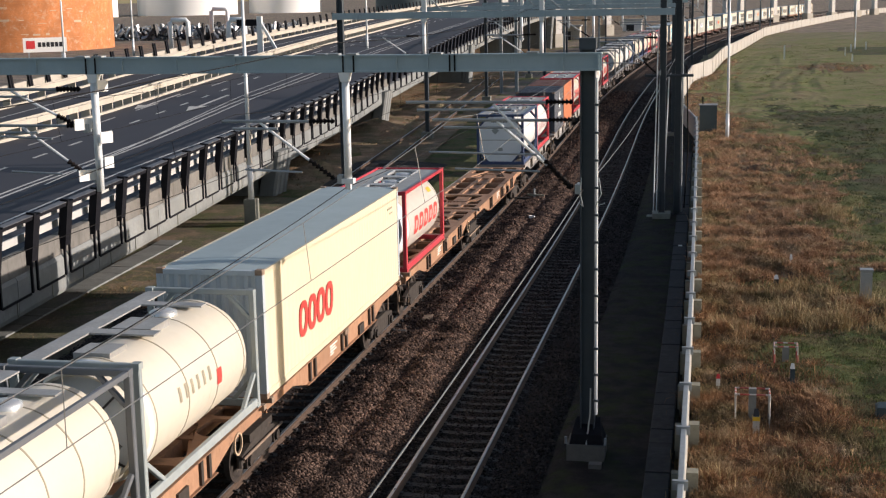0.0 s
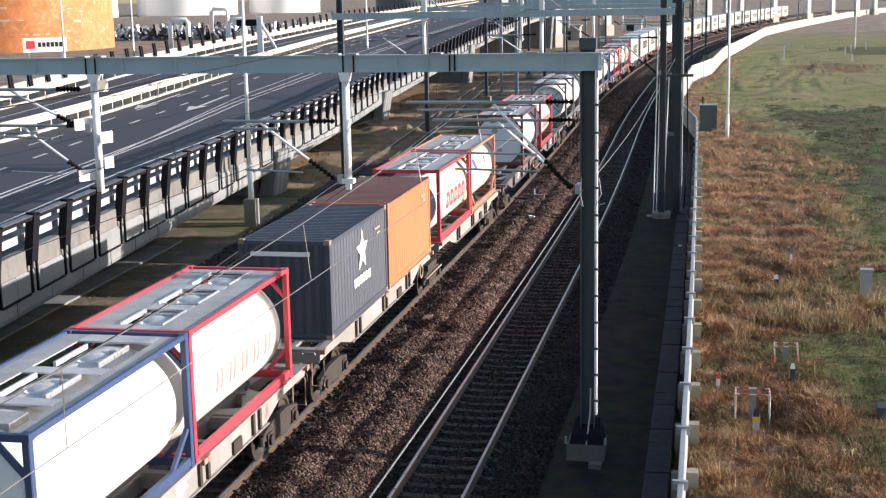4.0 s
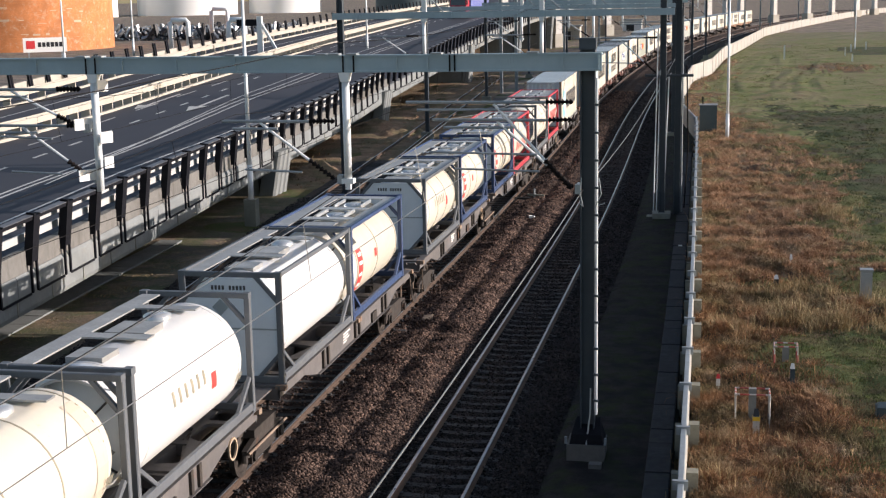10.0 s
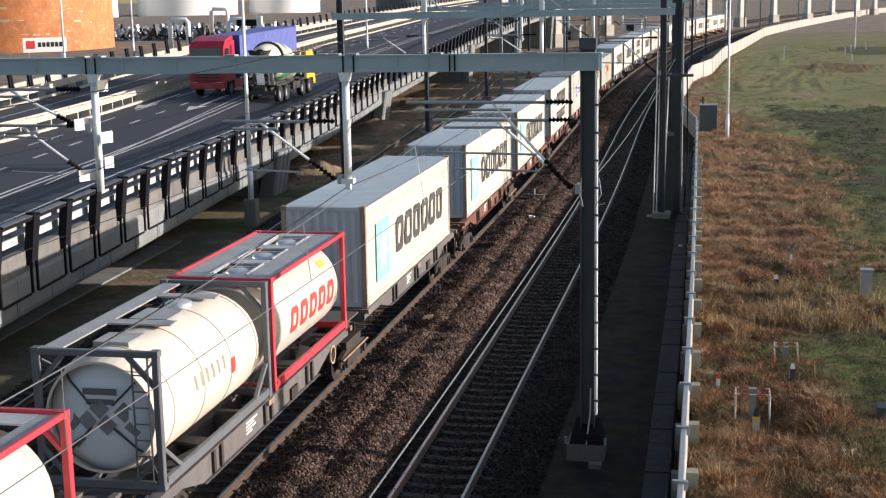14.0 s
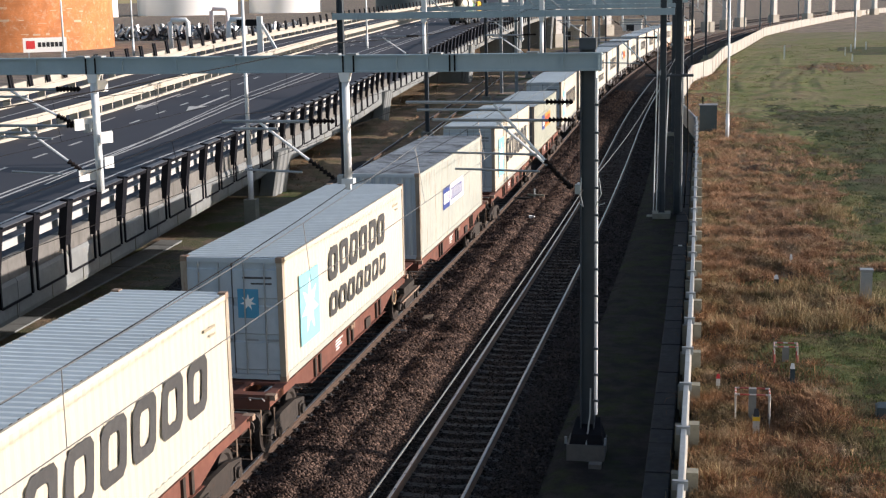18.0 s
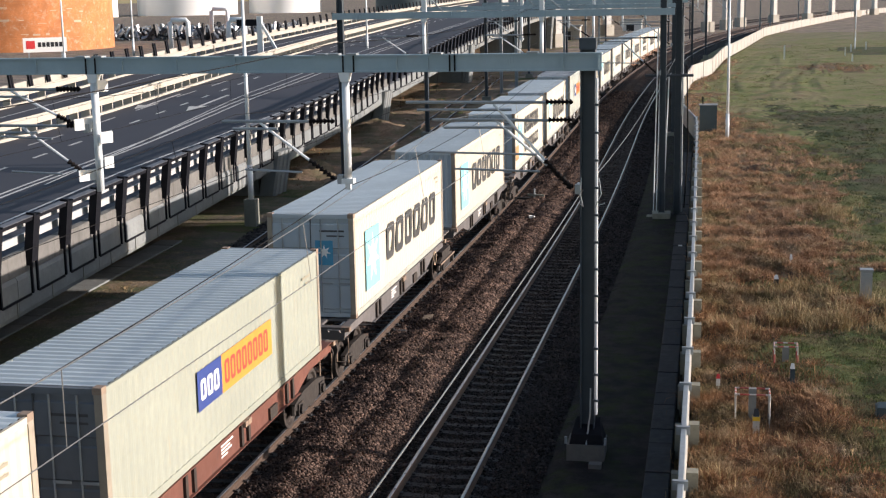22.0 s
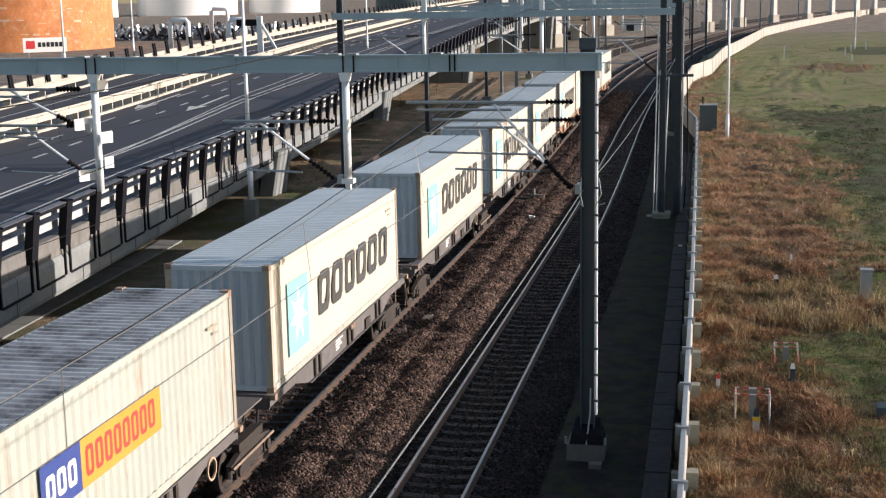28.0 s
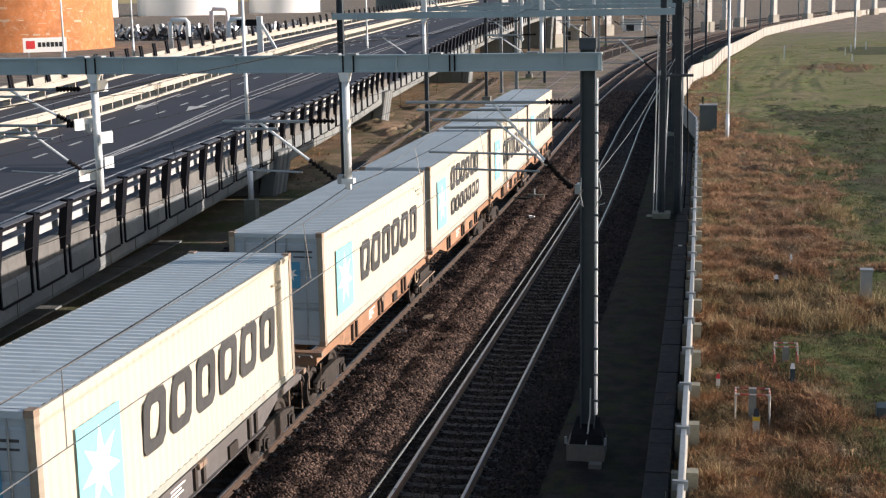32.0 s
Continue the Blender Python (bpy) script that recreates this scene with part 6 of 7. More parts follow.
def tank_container(label, frame, shell, rails=True, end=None, oct_end=False, ladder=False, word=None, bands=4, walkway="grate", stripe=None):
    t = thing("tank_container", label, "tank container", "tank containers on the train")
    L, H, w = 6.058, 2.591, 1.219
    h2, r, cz = L / 2, 1.165, 1.30
    end = end or shell
    b = 0.13
    for sx in (1, -1):
        for sy in (1, -1):
            x, y = sx * (w - b / 2), sy * (h2 - b / 2)
            part("corner_post", Shape().bar((x, y, 0.11), (x, y, H - 0.11), b), frame, t)
            for z in (0, H - 0.118):
                part("corner_casting", Shape().box(min(sx * w, sx * (w - 0.16)), max(sx * w, sx * (w - 0.16)), min(sy * h2, sy * (h2 - 0.178)), max(sy * h2, sy * (h2 - 0.178)), z, z + 0.118), frame, t)
            if word == "long" and not oct_end:
                continue
            part("gusset", Shape().bar((x, y, H - 0.72), (sx * (w - 0.62), y, H - 0.10), 0.09), frame, t)
            part("gusset", Shape().bar((x, y, 0.72), (sx * (w - 0.62), y, 0.10), 0.09), frame, t)
        part("bottom_rail", Shape().bar((sx * (w - 0.06), -h2 + 0.18, 0.12), (sx * (w - 0.06), h2 - 0.18, 0.12), 0.11, 0.18), frame, t)
        if rails:
            part("top_rail", Shape().bar((sx * (w - 0.05), -h2 + 0.18, H - 0.06), (sx * (w - 0.05), h2 - 0.18, H - 0.06), 0.09, 0.10), frame, t)
        for sy in () if frame is M_FRAMERED else (1, -1):
            part("brace", Shape().bar((sx * (w - 0.07), sy * (h2 - 0.16), 0.75), (sx * (w - 0.07), sy * (h2 - 0.95), 0.16), 0.09), frame, t)
    for sy in (1, -1):
        y = sy * (h2 - b / 2)
        for z, hh in ((0.08, 0.16), (H - 0.07, 0.12)):
            part("cross_beam", Shape().bar((-w + 0.16, y, z), (w - 0.16, y, z), 0.11, hh), frame, t)
    e = h2 - 0.20
    prof = [(0.001, -e), (r * 0.45, -e + 0.03), (r * 0.75, -e + 0.10), (r * 0.93, -e + 0.22), (r, -e + 0.42), (r, e - 0.42), (r * 0.93, e - 0.22), (r * 0.75, e - 0.10), (r * 0.45, e - 0.03), (0.001, e)]
    part("shell", Shape().spin(prof[4:], Matrix.Translation((0, 0, cz)), 40), shell, t, smooth=True)
    part("dished_end", Shape().spin(prof[:5], Matrix.Translation((0, 0, cz)), 40), end if end is not shell or frame is M_FRAMERED else M_TANKEND, t, smooth=True)
    if oct_end:
        q = w - 0.07
        k = 0.52
        o = [(-q + k, 0.16), (q - k, 0.16), (q, 0.16 + k), (q, H - 0.16 - k), (q - k, H - 0.16), (-q + k, H - 0.16), (-q, H - 0.16 - k), (-q, 0.16 + k)]
        part("end_panel", Shape().extrude(o, 1, -h2 + 0.05, -h2 + 0.09), end, t, "dull white octagonal end panel")
        part("end_seam", Shape().box(-q + 0.02, q - 0.02, -h2 + 0.044, -h2 + 0.05, 1.24, 1.28), M_FRAMELIGHT, t)
        mark = Shape()
        for k in range(10):
            if k not in (4,):
                mark.box(-0.45 + k * 0.085, -0.395 + k * 0.085, -h2 + 0.045, -h2 + 0.048, H - 0.43, H - 0.33)
        part("end_mark", mark, M_LETTER, t)
        part("end_mark", Shape().box(-0.12, 0.12, -h2 + 0.045, -h2 + 0.048, 0.7, 0.86), M_FRAMELIGHT, t)
        part("hazard_plate", Shape().box(-0.14, 0.14, -h2 + 0.043, -h2 + 0.047, -0.14, 0.14, Matrix.Translation((-0.25, 0, 1.75)) @ Matrix.Rotation(radians(45), 4, "Y")), M_FRAMELIGHT, t)
    else:
        part("end_label", Shape().box(-0.35, 0.3, -e - 0.012, -e - 0.004, cz + 0.40, cz + 0.52).box(-0.3, 0.25, -e - 0.012, -e - 0.004, cz + 0.22, cz + 0.32), M_FRAMEGREY, t)
        if frame is not M_FRAMERED:
            for x, z in ((-0.62, -0.12), (-0.30, -0.10), (-0.05, 0.14), (0.08, -0.16), (0.42, 0.08), (0.60, -0.20), (-0.55, -0.45)):
                part("end_plate", Shape().box(-0.14, 0.14, -0.004, 0.004, -0.14, 0.14, Matrix.Translation((x, -e - 0.012 + 0.17 * (x * x + z * z), cz + z)) @ Matrix.Rotation(0.42 * x, 4, "Z") @ Matrix.Rotation(radians(45), 4, "Y")), M_PLACARD, t)
        part("end_ring", Shape().spin([(r * 0.86, -h2 + 0.10), (r * 0.9, -h2 + 0.10), (r * 0.97, -e + 0.3), (r * 0.93, -e + 0.3)], Matrix.Translation((0, 0, cz)), 40), end, t)
        for a in () if frame is M_FRAMERED else (45, 135, 225, 315):
            ca, sa = math.cos(radians(a)), math.sin(radians(a))
            part("end_strap", Shape().tube([(ca * 0.3, -e - 0.02, cz + sa * 0.3), (ca * r * 0.76, -e + 0.075, cz + sa * r * 0.76), (ca * r * 0.92, -e + 0.19, cz + sa * r * 0.92), (ca * 1.5, -h2 + 0.1, cz + sa * 1.5)], 0.022), M_LETTER, t)
    for i in range(bands):
        y = -e + 0.55 + (2 * e - 1.1) * i / max(1, bands - 1)
        part("cladding_band", Shape().spin([(r + 0.001, y - 0.02), (r + 0.007, y - 0.02), (r + 0.007, y + 0.02), (r + 0.001, y + 0.02)], Matrix.Translation((0, 0, cz)), 40), M_BAND if bands > 2 else shell, t)
    # top walkway and fittings
    z = H - 0.05
    if walkway == "grate":
        for x0, x1 in ((-1.10, -0.46), (0.46, 1.10)):
            part("walkway", Shape().box(x0, x1, -h2 + 0.2, h2 - 0.2, z - 0.03, z), M_GRATE, t, "grey grated top walkway")
        for y0, y1 in ((-h2 + 0.2, -2.5), (-1.15, -0.75), (0.75, 1.15), (2.5, h2 - 0.2)):
            part("walkway_plate", Shape().box(-0.455, 0.455, y0, y1, z - 0.028, z + 0.004), M_CHEQUER, t, "bright chequered cross plate")
        for yy in (-1.85, 0.0, 1.85):
            for sx in (-1, 1):
                part("hatch_frame", Shape().bar((sx * 0.43, yy - 0.62, z - 0.02), (sx * 0.43, yy + 0.62, z - 0.02), 0.05, 0.1), M_ALU, t)
            for e in (-0.47, 0.47):
                part("spill_plate", Shape().box(-0.4, 0.4, yy + e - 0.03, yy + e + 0.03, cz + r - 0.05, z - 0.03), M_CHEQUER, t)
            mh = part("manhole", Shape().spin([(0.27, 0), (0.27, 0.07), (0.2, 0.1), (0.01, 0.11)], Matrix.Translation((0, yy, cz + r - 0.03)), 16, "z"), M_ALU, t, smooth=True)
            part("valve", Shape().rod((0.3, yy + 0.3, cz + r - 0.06), (0.3, yy + 0.3, cz + r + 0.09), 0.06, 10), M_STEEL, mh)
    elif walkway == "open":
        for x0, x1 in ((-1.12, -0.66), (0.80, 1.12)):
            part("walkway", Shape().box(x0, x1, -h2 + 0.2, h2 - 0.2, z - 0.03, z), M_GRATE, t, "grey grated top walkway")
        for y0, y1 in ((-1.5, -1.15), (0.25, 0.6), (2.35, h2 - 0.2)):
            part("walkway_plate", Shape().box(-0.655, 0.795, y0, y1, z - 0.028, z + 0.004), M_CHEQUER, t, "bright chequered cross plate")
        for yy in (-0.45, 1.45):
            for sx in (-1, 1):
                part("hatch_frame", Shape().bar((0.05 + sx * 0.4, yy - 0.62, z - 0.02), (0.05 + sx * 0.4, yy + 0.62, z - 0.02), 0.05, 0.1), M_ALU, t)
            mh = part("manhole", Shape().spin([(0.27, 0), (0.27, 0.07), (0.2, 0.1), (0.01, 0.11)], Matrix.Translation((0.05, yy, cz + r - 0.03)), 16, "z"), M_ALU, t, smooth=True)
            part("valve", Shape().rod((0.3, yy + 0.3, cz + r - 0.06), (0.3, yy + 0.3, cz + r + 0.09), 0.06, 10), M_STEEL, mh)
        part("spill_tray", Shape().box(-0.4, 0.5, -2.3, -1.7, cz + r - 0.10, z - 0.05), M_GRATE, t)
    else:
        part("walkway", Shape().box(-1.12, -0.72, -h2 + 0.25, h2 - 0.25, z - 0.03, z), M_GRATE, t, "narrow grey side walkway")
        for y0, y1 in ((-0.9, -0.55), (1.5, 1.8)):
            part("walkway_plate", Shape().box(-0.718, 0.58, y0, y1, z - 0.03, z + 0.004), M_GRATE, t)
        part("spill_box", Shape().box(-0.45, 0.35, -0.5, 0.4, cz + r - 0.08, z + 0.01), M_GRATE, t)
        part("manhole", Shape().spin([(0.28, 0), (0.28, 0.08), (0.2, 0.12), (0.01, 0.13)], Matrix.Translation((-0.05, 1.05, cz + r - 0.02)), 16, "z"), M_ALU, t, smooth=True)
        part("spill_box", Shape().box(-0.4, 0.3, -2.2, -1.5, cz + r - 0.12, z - 0.02), M_GRATE, t)
    if ladder:
        for x in (0.72, 1.02):
            part("ladder_rail", Shape().rod((x, -h2 - 0.01, 0.2), (x, -h2 - 0.01, H - 0.1), 0.02), frame, t)
        for i in range(7):
            part("rung", Shape().rod((0.72, -h2 - 0.01, 0.35 + i * 0.3), (1.02, -h2 - 0.01, 0.35 + i * 0.3), 0.015), frame, t)
    rr = r + 0.009
    if word == "long":
        s = Shape()
        for i in range(5):
            y = -1.6 + i * 0.76
            pts, fs = block_ring(y, y + 0.55, -17, 12, 0.15, 7.0)
            n = len(pts) // 2
            pts = pts[:n] + [(y + 0.15 + (u - y) / 0.55 * 0.25, -17 + 29 * (0.25 + 0.5 * (v + 17) / 29)) for u, v in pts[:n]]
            s.add([(rr * math.cos(radians(v)), u + 0.08 * (v + 17) / 29, cz + rr * math.sin(radians(v))) for u, v in pts], fs)
        part("lettering", s, M_LOGORED, t, "row of red hollow blocks")
        part("label_patch", curved_patch(rr, cz, 1.45, 1.9, 32, 41), M_YELLOW, t)
    if word == "tall":
        part("logo_panel", curved_patch(rr, cz, -2.15, -1.68, -38, 24, 10), M_LOGORED, t, "red upright panel with pale bars")
        for a0 in (-30, -14, 2, 14):
            part("panel_bar", curved_patch(rr + 0.004, cz, -2.08, -1.76, a0, a0 + 5, 2), M_STARWHITE, t)
        part("label_patch", curved_patch(rr, cz, -2.2, -1.7, 32, 42), M_LETTER, t, "dark square label")
        part("hazard_plate", curved_patch(rr, cz, -0.35, -0.1, -2, 10, 3), M_LOGORED, t)
    if word == "thin":
        s = Shape()
        for i in range(5):
            for u, v, a0, a1 in ((0, 0.12, -16, 6), (0.24, 0.36, -16, 6)):
                q = curved_patch(rr, cz, -1.6 + i * 0.74 + u, -1.6 + i * 0.74 + v, a0, a1, 4)
                s.add(q.v, q.f)
        part("lettering", s, M_FAINTRED if shell is M_TANKWHITE else M_LOGORED, t, "faded row of red hollow blocks")
    if word == "patches":
        part("label_patch", curved_patch(rr, cz, -1.9, -1.0, 2, 46), M_STARWHITE, t)
        part("label_patch", curved_patch(rr + 0.004, cz, -1.75, -1.1, 14, 36), M_LOGOBLUE, t)
        part("label_patch", curved_patch(rr, cz, 0.5, 1.3, 10, 36), M_STARWHITE, t)
        part("label_patch", curved_patch(rr + 0.004, cz, 0.65, 1.0, 14, 28), M_LOGORED, t)
    if word == "faint":
        s = Shape()
        for i in range(6):
            q = curved_patch(rr, cz, -1.2 + i * 0.3, -1.1 + i * 0.3, 2, 16)
            s.add(q.v, q.f)
        part("lettering", s, M_BAND, t, "faded plain bars")
        part("hazard_plate", curved_patch(rr, cz, 0.7, 0.95, -8, 8), M_LOGORED, t)
    if stripe:
        part("stripe", curved_patch(rr, cz, 1.9, 2.3, -40, 60, 10), stripe, t)
    for i in range(5):
        part("code_mark", curved_patch(rr, cz, 2.2 + i * 0.07, 2.24 + i * 0.07, -24, -14, 2), M_BAND, t)
    return t


SPRING = Shape().rod((0, 0, 0), (0, 0, 0.22), 0.07, 8).mesh("spring", M_BOGIE)


def bogie(wagon, y, mat_b=None):
    g = part("bogie", Shape().box(-0.9, 0.9, y - 0.22, y + 0.22, 0.50, 0.72), M_BOGIE, wagon)
    for sx in (1, -1):
        x = sx * 1.0
        sec = [(y - 1.25, 0.52), (y - 0.55, 0.30), (y + 0.55, 0.30), (y + 1.25, 0.52), (y + 1.25, 0.66), (y + 0.5, 0.80), (y - 0.5, 0.80), (y - 1.25, 0.66)]
        part("side_frame", Shape().extrude(sec, 0, x - 0.06, x + 0.06), M_BOGIE, g)
        for dy in (-0.9, 0.9):
            part("axle_box", Shape().box(x - 0.02 * sx - 0.1, x + 0.1, y + dy - 0.16, y + dy + 0.16, 0.32, 0.62).rod((x + sx * 0.08, y + dy, 0.46), (x + sx * 0.16, y + dy, 0.46), 0.12, 10), M_BOGIE, g)
            for e in (-0.32, 0.32):
                part("spring", SPRING, None, g, at=pose(x, y + dy + e, 0.40))
    for dy in (-0.9, 0.9):
        for sx in (1, -1):
            m = Matrix.Translation((sx * 0.75, y + dy, 0.46))
            part("wheel", Shape().spin([(0.06, -0.07), (0.36, -0.02), (0.40, -0.065), (0.46, -0.065), (0.46, 0.05), (0.49, 0.07), (0.40, 0.07), (0.36, 0.02), (0.06, 0.07)], m, 24, "x"), M_WHEEL, g)
        part("axle", Shape().rod((-0.75, y + dy, 0.46), (0.75, y + dy, 0.46), 0.09), M_WHEEL, g)
    return g


def round_loop(pts, r=0.12, n=4):
    """A closed outline with rounded corners."""
    out, m = [], len(pts)
    for i in range(m):
        p, a, b = Vector(pts[i]), Vector(pts[i - 1]), Vector(pts[(i + 1) % m])
        q = min(r, (a - p).length * 0.45, (b - p).length * 0.45)
        s, e = p + (a - p).normalized() * q, p + (b - p).normalized() * q
        for k in range(n + 1):
            t = k / n
            out.append(s * (1 - t) ** 2 + p * (2 * t * (1 - t)) + e * t * t)
    return out


def holed_plate(name, outer, holes, z, thick, material):
    bm = bmesh.new()
    for loop in [outer] + holes:
        vs = [bm.verts.new((p[0], p[1], z)) for p in loop]
        for a, b in zip(vs, vs[1:] + vs[:1]):
            bm.edges.new((a, b))
    bmesh.ops.triangle_fill(bm, use_beauty=True, edges=bm.edges[:])
    got = bmesh.ops.extrude_face_region(bm, geom=bm.faces[:])
    for v in got["geom"]:
        if isinstance(v, bmesh.types.BMVert):
            v.co.z -= thick
    bmesh.ops.recalc_face_normals(bm, faces=bm.faces[:])
    me = bpy.data.meshes.new(name)
    bm.to_mesh(me)
    bm.free()
    me.materials.append(material)
    return me


def deck_holes(L):
    """Openings of one platform, from its near end at 0 to L."""
    ends = [[(-1.0, 0.28), (-0.42, 0.28), (-0.42, 1.0), (-1.0, 1.0)], [(-0.28, 0.28), (0.28, 0.28), (0.28, 1.0), (-0.28, 1.0)], [(0.42, 0.28), (1.0, 0.28), (1.0, 1.0), (0.42, 1.0)],
            [(-1.0, 1.2), (-0.5, 1.2), (-0.42, 2.1), (-0.98, 2.5)], [(0.5, 1.2), (1.0, 1.2), (0.98, 2.5), (0.42, 2.1)],
            [(-0.32, 1.5), (0.32, 1.5), (0.86, 3.6), (0.3, 3.75), (-0.3, 3.75), (-0.86, 3.6)]]
    holes = ends + [[(x, L - y) for x, y in h][::-1] for h in ends]
    a, b, n = 4.0, L - 4.0, 3
    p = (b - a) / n
    for k in range(n):
        y0, y1 = a + k * p + 0.09, a + (k + 1) * p - 0.09
        holes += [[(-1.0, y0), (-0.36, y0), (-0.36, y1), (-1.0, y1)], [(-0.2, y0), (0.2, y0), (0.2, y1), (-0.2, y1)], [(0.36, y0), (1.0, y0), (1.0, y1), (0.36, y1)]]
    return [round_loop(h) for h in holes]


def wagon(platforms, paint, label, joint_gap=True):
    """Low container wagon; platforms are (near, far) stretches in its own space, with a bogie at each end and one shared."""
    t = thing("container_wagon", label, "freight wagon", "container wagons of the train")
    zt = CONTAINER_Z - 0.02
    rib = Shape().box(0, 0.06, -0.06, 0.06, -0.50, -0.03).mesh("stake", M_BOGIE)
    for a, b in platforms:
        L = b - a
        for sx in (1, -1):
            x = sx * 1.14
            d, e = 0.52, 0.26
            sec = [(a, zt), (b, zt), (b, zt - e), (b - 1.9, zt - e), (b - 2.9, zt - d), (a + 2.9, zt - d), (a + 1.9, zt - e), (a, zt - e)]
            part("side_sill", Shape().extrude(sec, 0, x - 0.025, x + 0.025), paint, t)
            part("top_flange", Shape().box(x - 0.10, x + 0.10, a, b, zt, zt + 0.018), paint, t)
            part("bottom_flange", Shape().box(x - 0.10, x + 0.10, a + 2.9, b - 2.9, zt - d - 0.018, zt - d), paint, t)
            for u in (0.27, 0.5, 0.73):
                for e in (-0.21, 0.21):
                    m = pose(x + sx * 0.025, a + L * u + e, zt) if sx > 0 else pose(x - 0.085, a + L * u + e, zt)
                    part("stake", rib, None, t, at=m)
            for e in range(4):
                part("text_bar", plate(x + sx * 0.029, a + L * 0.40, a + L * 0.40 + (0.7, 0.5, 0.6, 0.35)[e], zt - 0.16 - e * 0.075, zt - 0.12 - e * 0.075), M_PLATE, t)
            for y in (a + 0.1, a + L * 0.5 - 0.1, a + L * 0.5 + 0.1, b - 0.1):
                part("twist_lock", Shape().box(x - 0.09, x + 0.15, y - 0.09, y + 0.09, zt - 0.10, zt + 0.02), M_CASTING, t)
            part("brake_gear", Shape().box(x + sx * 0.03 - 0.04, x + sx * 0.03 + 0.05, a + L * 0.62, a + L * 0.62 + 0.5, zt - 0.55, zt - 0.25), M_BOGIE, t)
        part("centre_sill", Shape().extrude([(-0.30, zt - 0.40), (-0.22, zt - 0.40), (-0.22, zt - 0.075), (0.22, zt - 0.075), (0.22, zt - 0.40), (0.30, zt - 0.40), (0.30, zt - 0.062), (-0.30, zt - 0.062)], 1, a, b), paint, t)
        for k in range(6):
            y = a + 2.3 + (L - 4.6) * k / 5
            part("cross_beam", Shape().box(-1.11, 1.11, y - 0.11, y + 0.11, zt - 0.30, zt - 0.035), paint, t)
        part("deck_plate", holed_plate("deck_plate", [(-1.10, 0.03), (1.10, 0.03), (1.10, L - 0.03), (-1.10, L - 0.03)], deck_holes(L), zt + 0.012, 0.07, paint), None, t, at=pose(0, a, 0))
        for y in (a, b - 0.04):
            part("end_beam", Shape().box(-1.15, 1.15, y, y + 0.04, zt - 0.32, zt - 0.06), paint, t)
        for y0, y1 in ((a + 1.9, a + 4.0), (b - 1.9, b - 4.0)):
            for sx in (1, -1):
                part("diagonal_web", Shape().bar((sx * 0.30, y0, zt - 0.22), (sx * 1.02, y1, zt - 0.22), 0.07, 0.3), paint, t)
    first, last = platforms[0][0], platforms[-1][1]
    bogie(t, first + 1.6)
    bogie(t, last - 1.6)
    for (a, b), (c, d2) in zip(platforms, platforms[1:]):
        bogie(t, (b + c) / 2)
        part("joint_casting", Shape().box(-0.35, 0.35, b - 0.4, c + 0.4, 0.75, 1.05).box(-0.9, 0.9, (b + c) / 2 - 0.15, (b + c) / 2 + 0.15, 0.74, 0.95), M_BOGIE, t)
        for x in (-0.8, -0.5, 0.5, 0.8):
            part("air_hose", Shape().tube([(x, b - 0.2, 1.15), (x * 1.1, b + 0.1, 0.9), (x * 1.1, c - 0.1, 0.9), (x, c + 0.2, 1.15)], 0.03), M_RUBBER, t)
        for sx in (1, -1):
            part("side_bearer", Shape().box(sx * 0.95 - 0.12, sx * 0.95 + 0.12, (b + c) / 2 - 0.75, (b + c) / 2 + 0.75, 0.80, 0.98), M_BOGIE, t)
            part("brake_rod", Shape().rod((sx * 1.12, (b + c) / 2 - 1.3, 0.62), (sx * 1.12, (b + c) / 2 + 1.3, 0.62), 0.03), M_CASTING, t)
            part("hand_wheel", Shape().spin([(0.2, -0.02), (0.24, -0.02), (0.24, 0.02), (0.2, 0.02), (0.2, -0.02)], Matrix.Translation((sx * 1.186, b - 1.6, zt - 0.38)), 18, "x"), M_PRIMER, t)
        part("joint_cover", Shape().box(-1.0, 1.0, b + 0.06, c - 0.06, zt - 0.06, zt - 0.02), paint, t)
    for y, s in ((first, -1), (last, 1)):
        for x in (-0.87, 0.87):
            part("buffer", Shape().rod((x, y, 1.05), (x, y + s * 0.42, 1.05), 0.09, 10).rod((x, y + s * 0.42, 1.05), (x, y + s * 0.48, 1.05), 0.22, 14), M_BOGIE, t)
        for x in (-0.45, 0.45):
            part("air_hose", Shape().tube([(x, y, 0.95), (x, y + s * 0.15, 0.78), (x * 0.8, y + s * 0.32, 0.62), (x * 0.5, y + s * 0.45, 0.72)], 0.028), M_RUBBER, t)
        for x in (-1.05, 1.05):
            part("step", Shape().tube([(x - 0.16, y - s * 0.15, zt - 0.3), (x - 0.16, y - s * 0.15, 0.55), (x + 0.16, y - s * 0.15, 0.55), (x + 0.16, y - s * 0.15, zt - 0.3)], 0.022), M_CASTING, t)
            part("hand_rail", Shape().tube([(x, y + s * 0.03, zt - 0.1), (x, y + s * 0.14, zt - 0.02), (x * 0.7, y + s * 0.14, zt - 0.02), (x * 0.7, y + s * 0.03, zt - 0.1)], 0.02), M_WAGONPALE, t)
        part("coupling", Shape().bar((0, y, 0.98), (0, y + s * 0.7, 0.92), 0.1), M_BOGIE, t)
    return t


TRAIN = []          # (object, distance of its middle along the line at the start, height)


def load(ob, near, length):
    TRAIN.append((ob, near + length / 2, CONTAINER_Z))


WAGONS = []         # (platform stretches, paint, label)


def add_wagon(pl, paint, label):
    WAGONS.append((pl, paint, label))


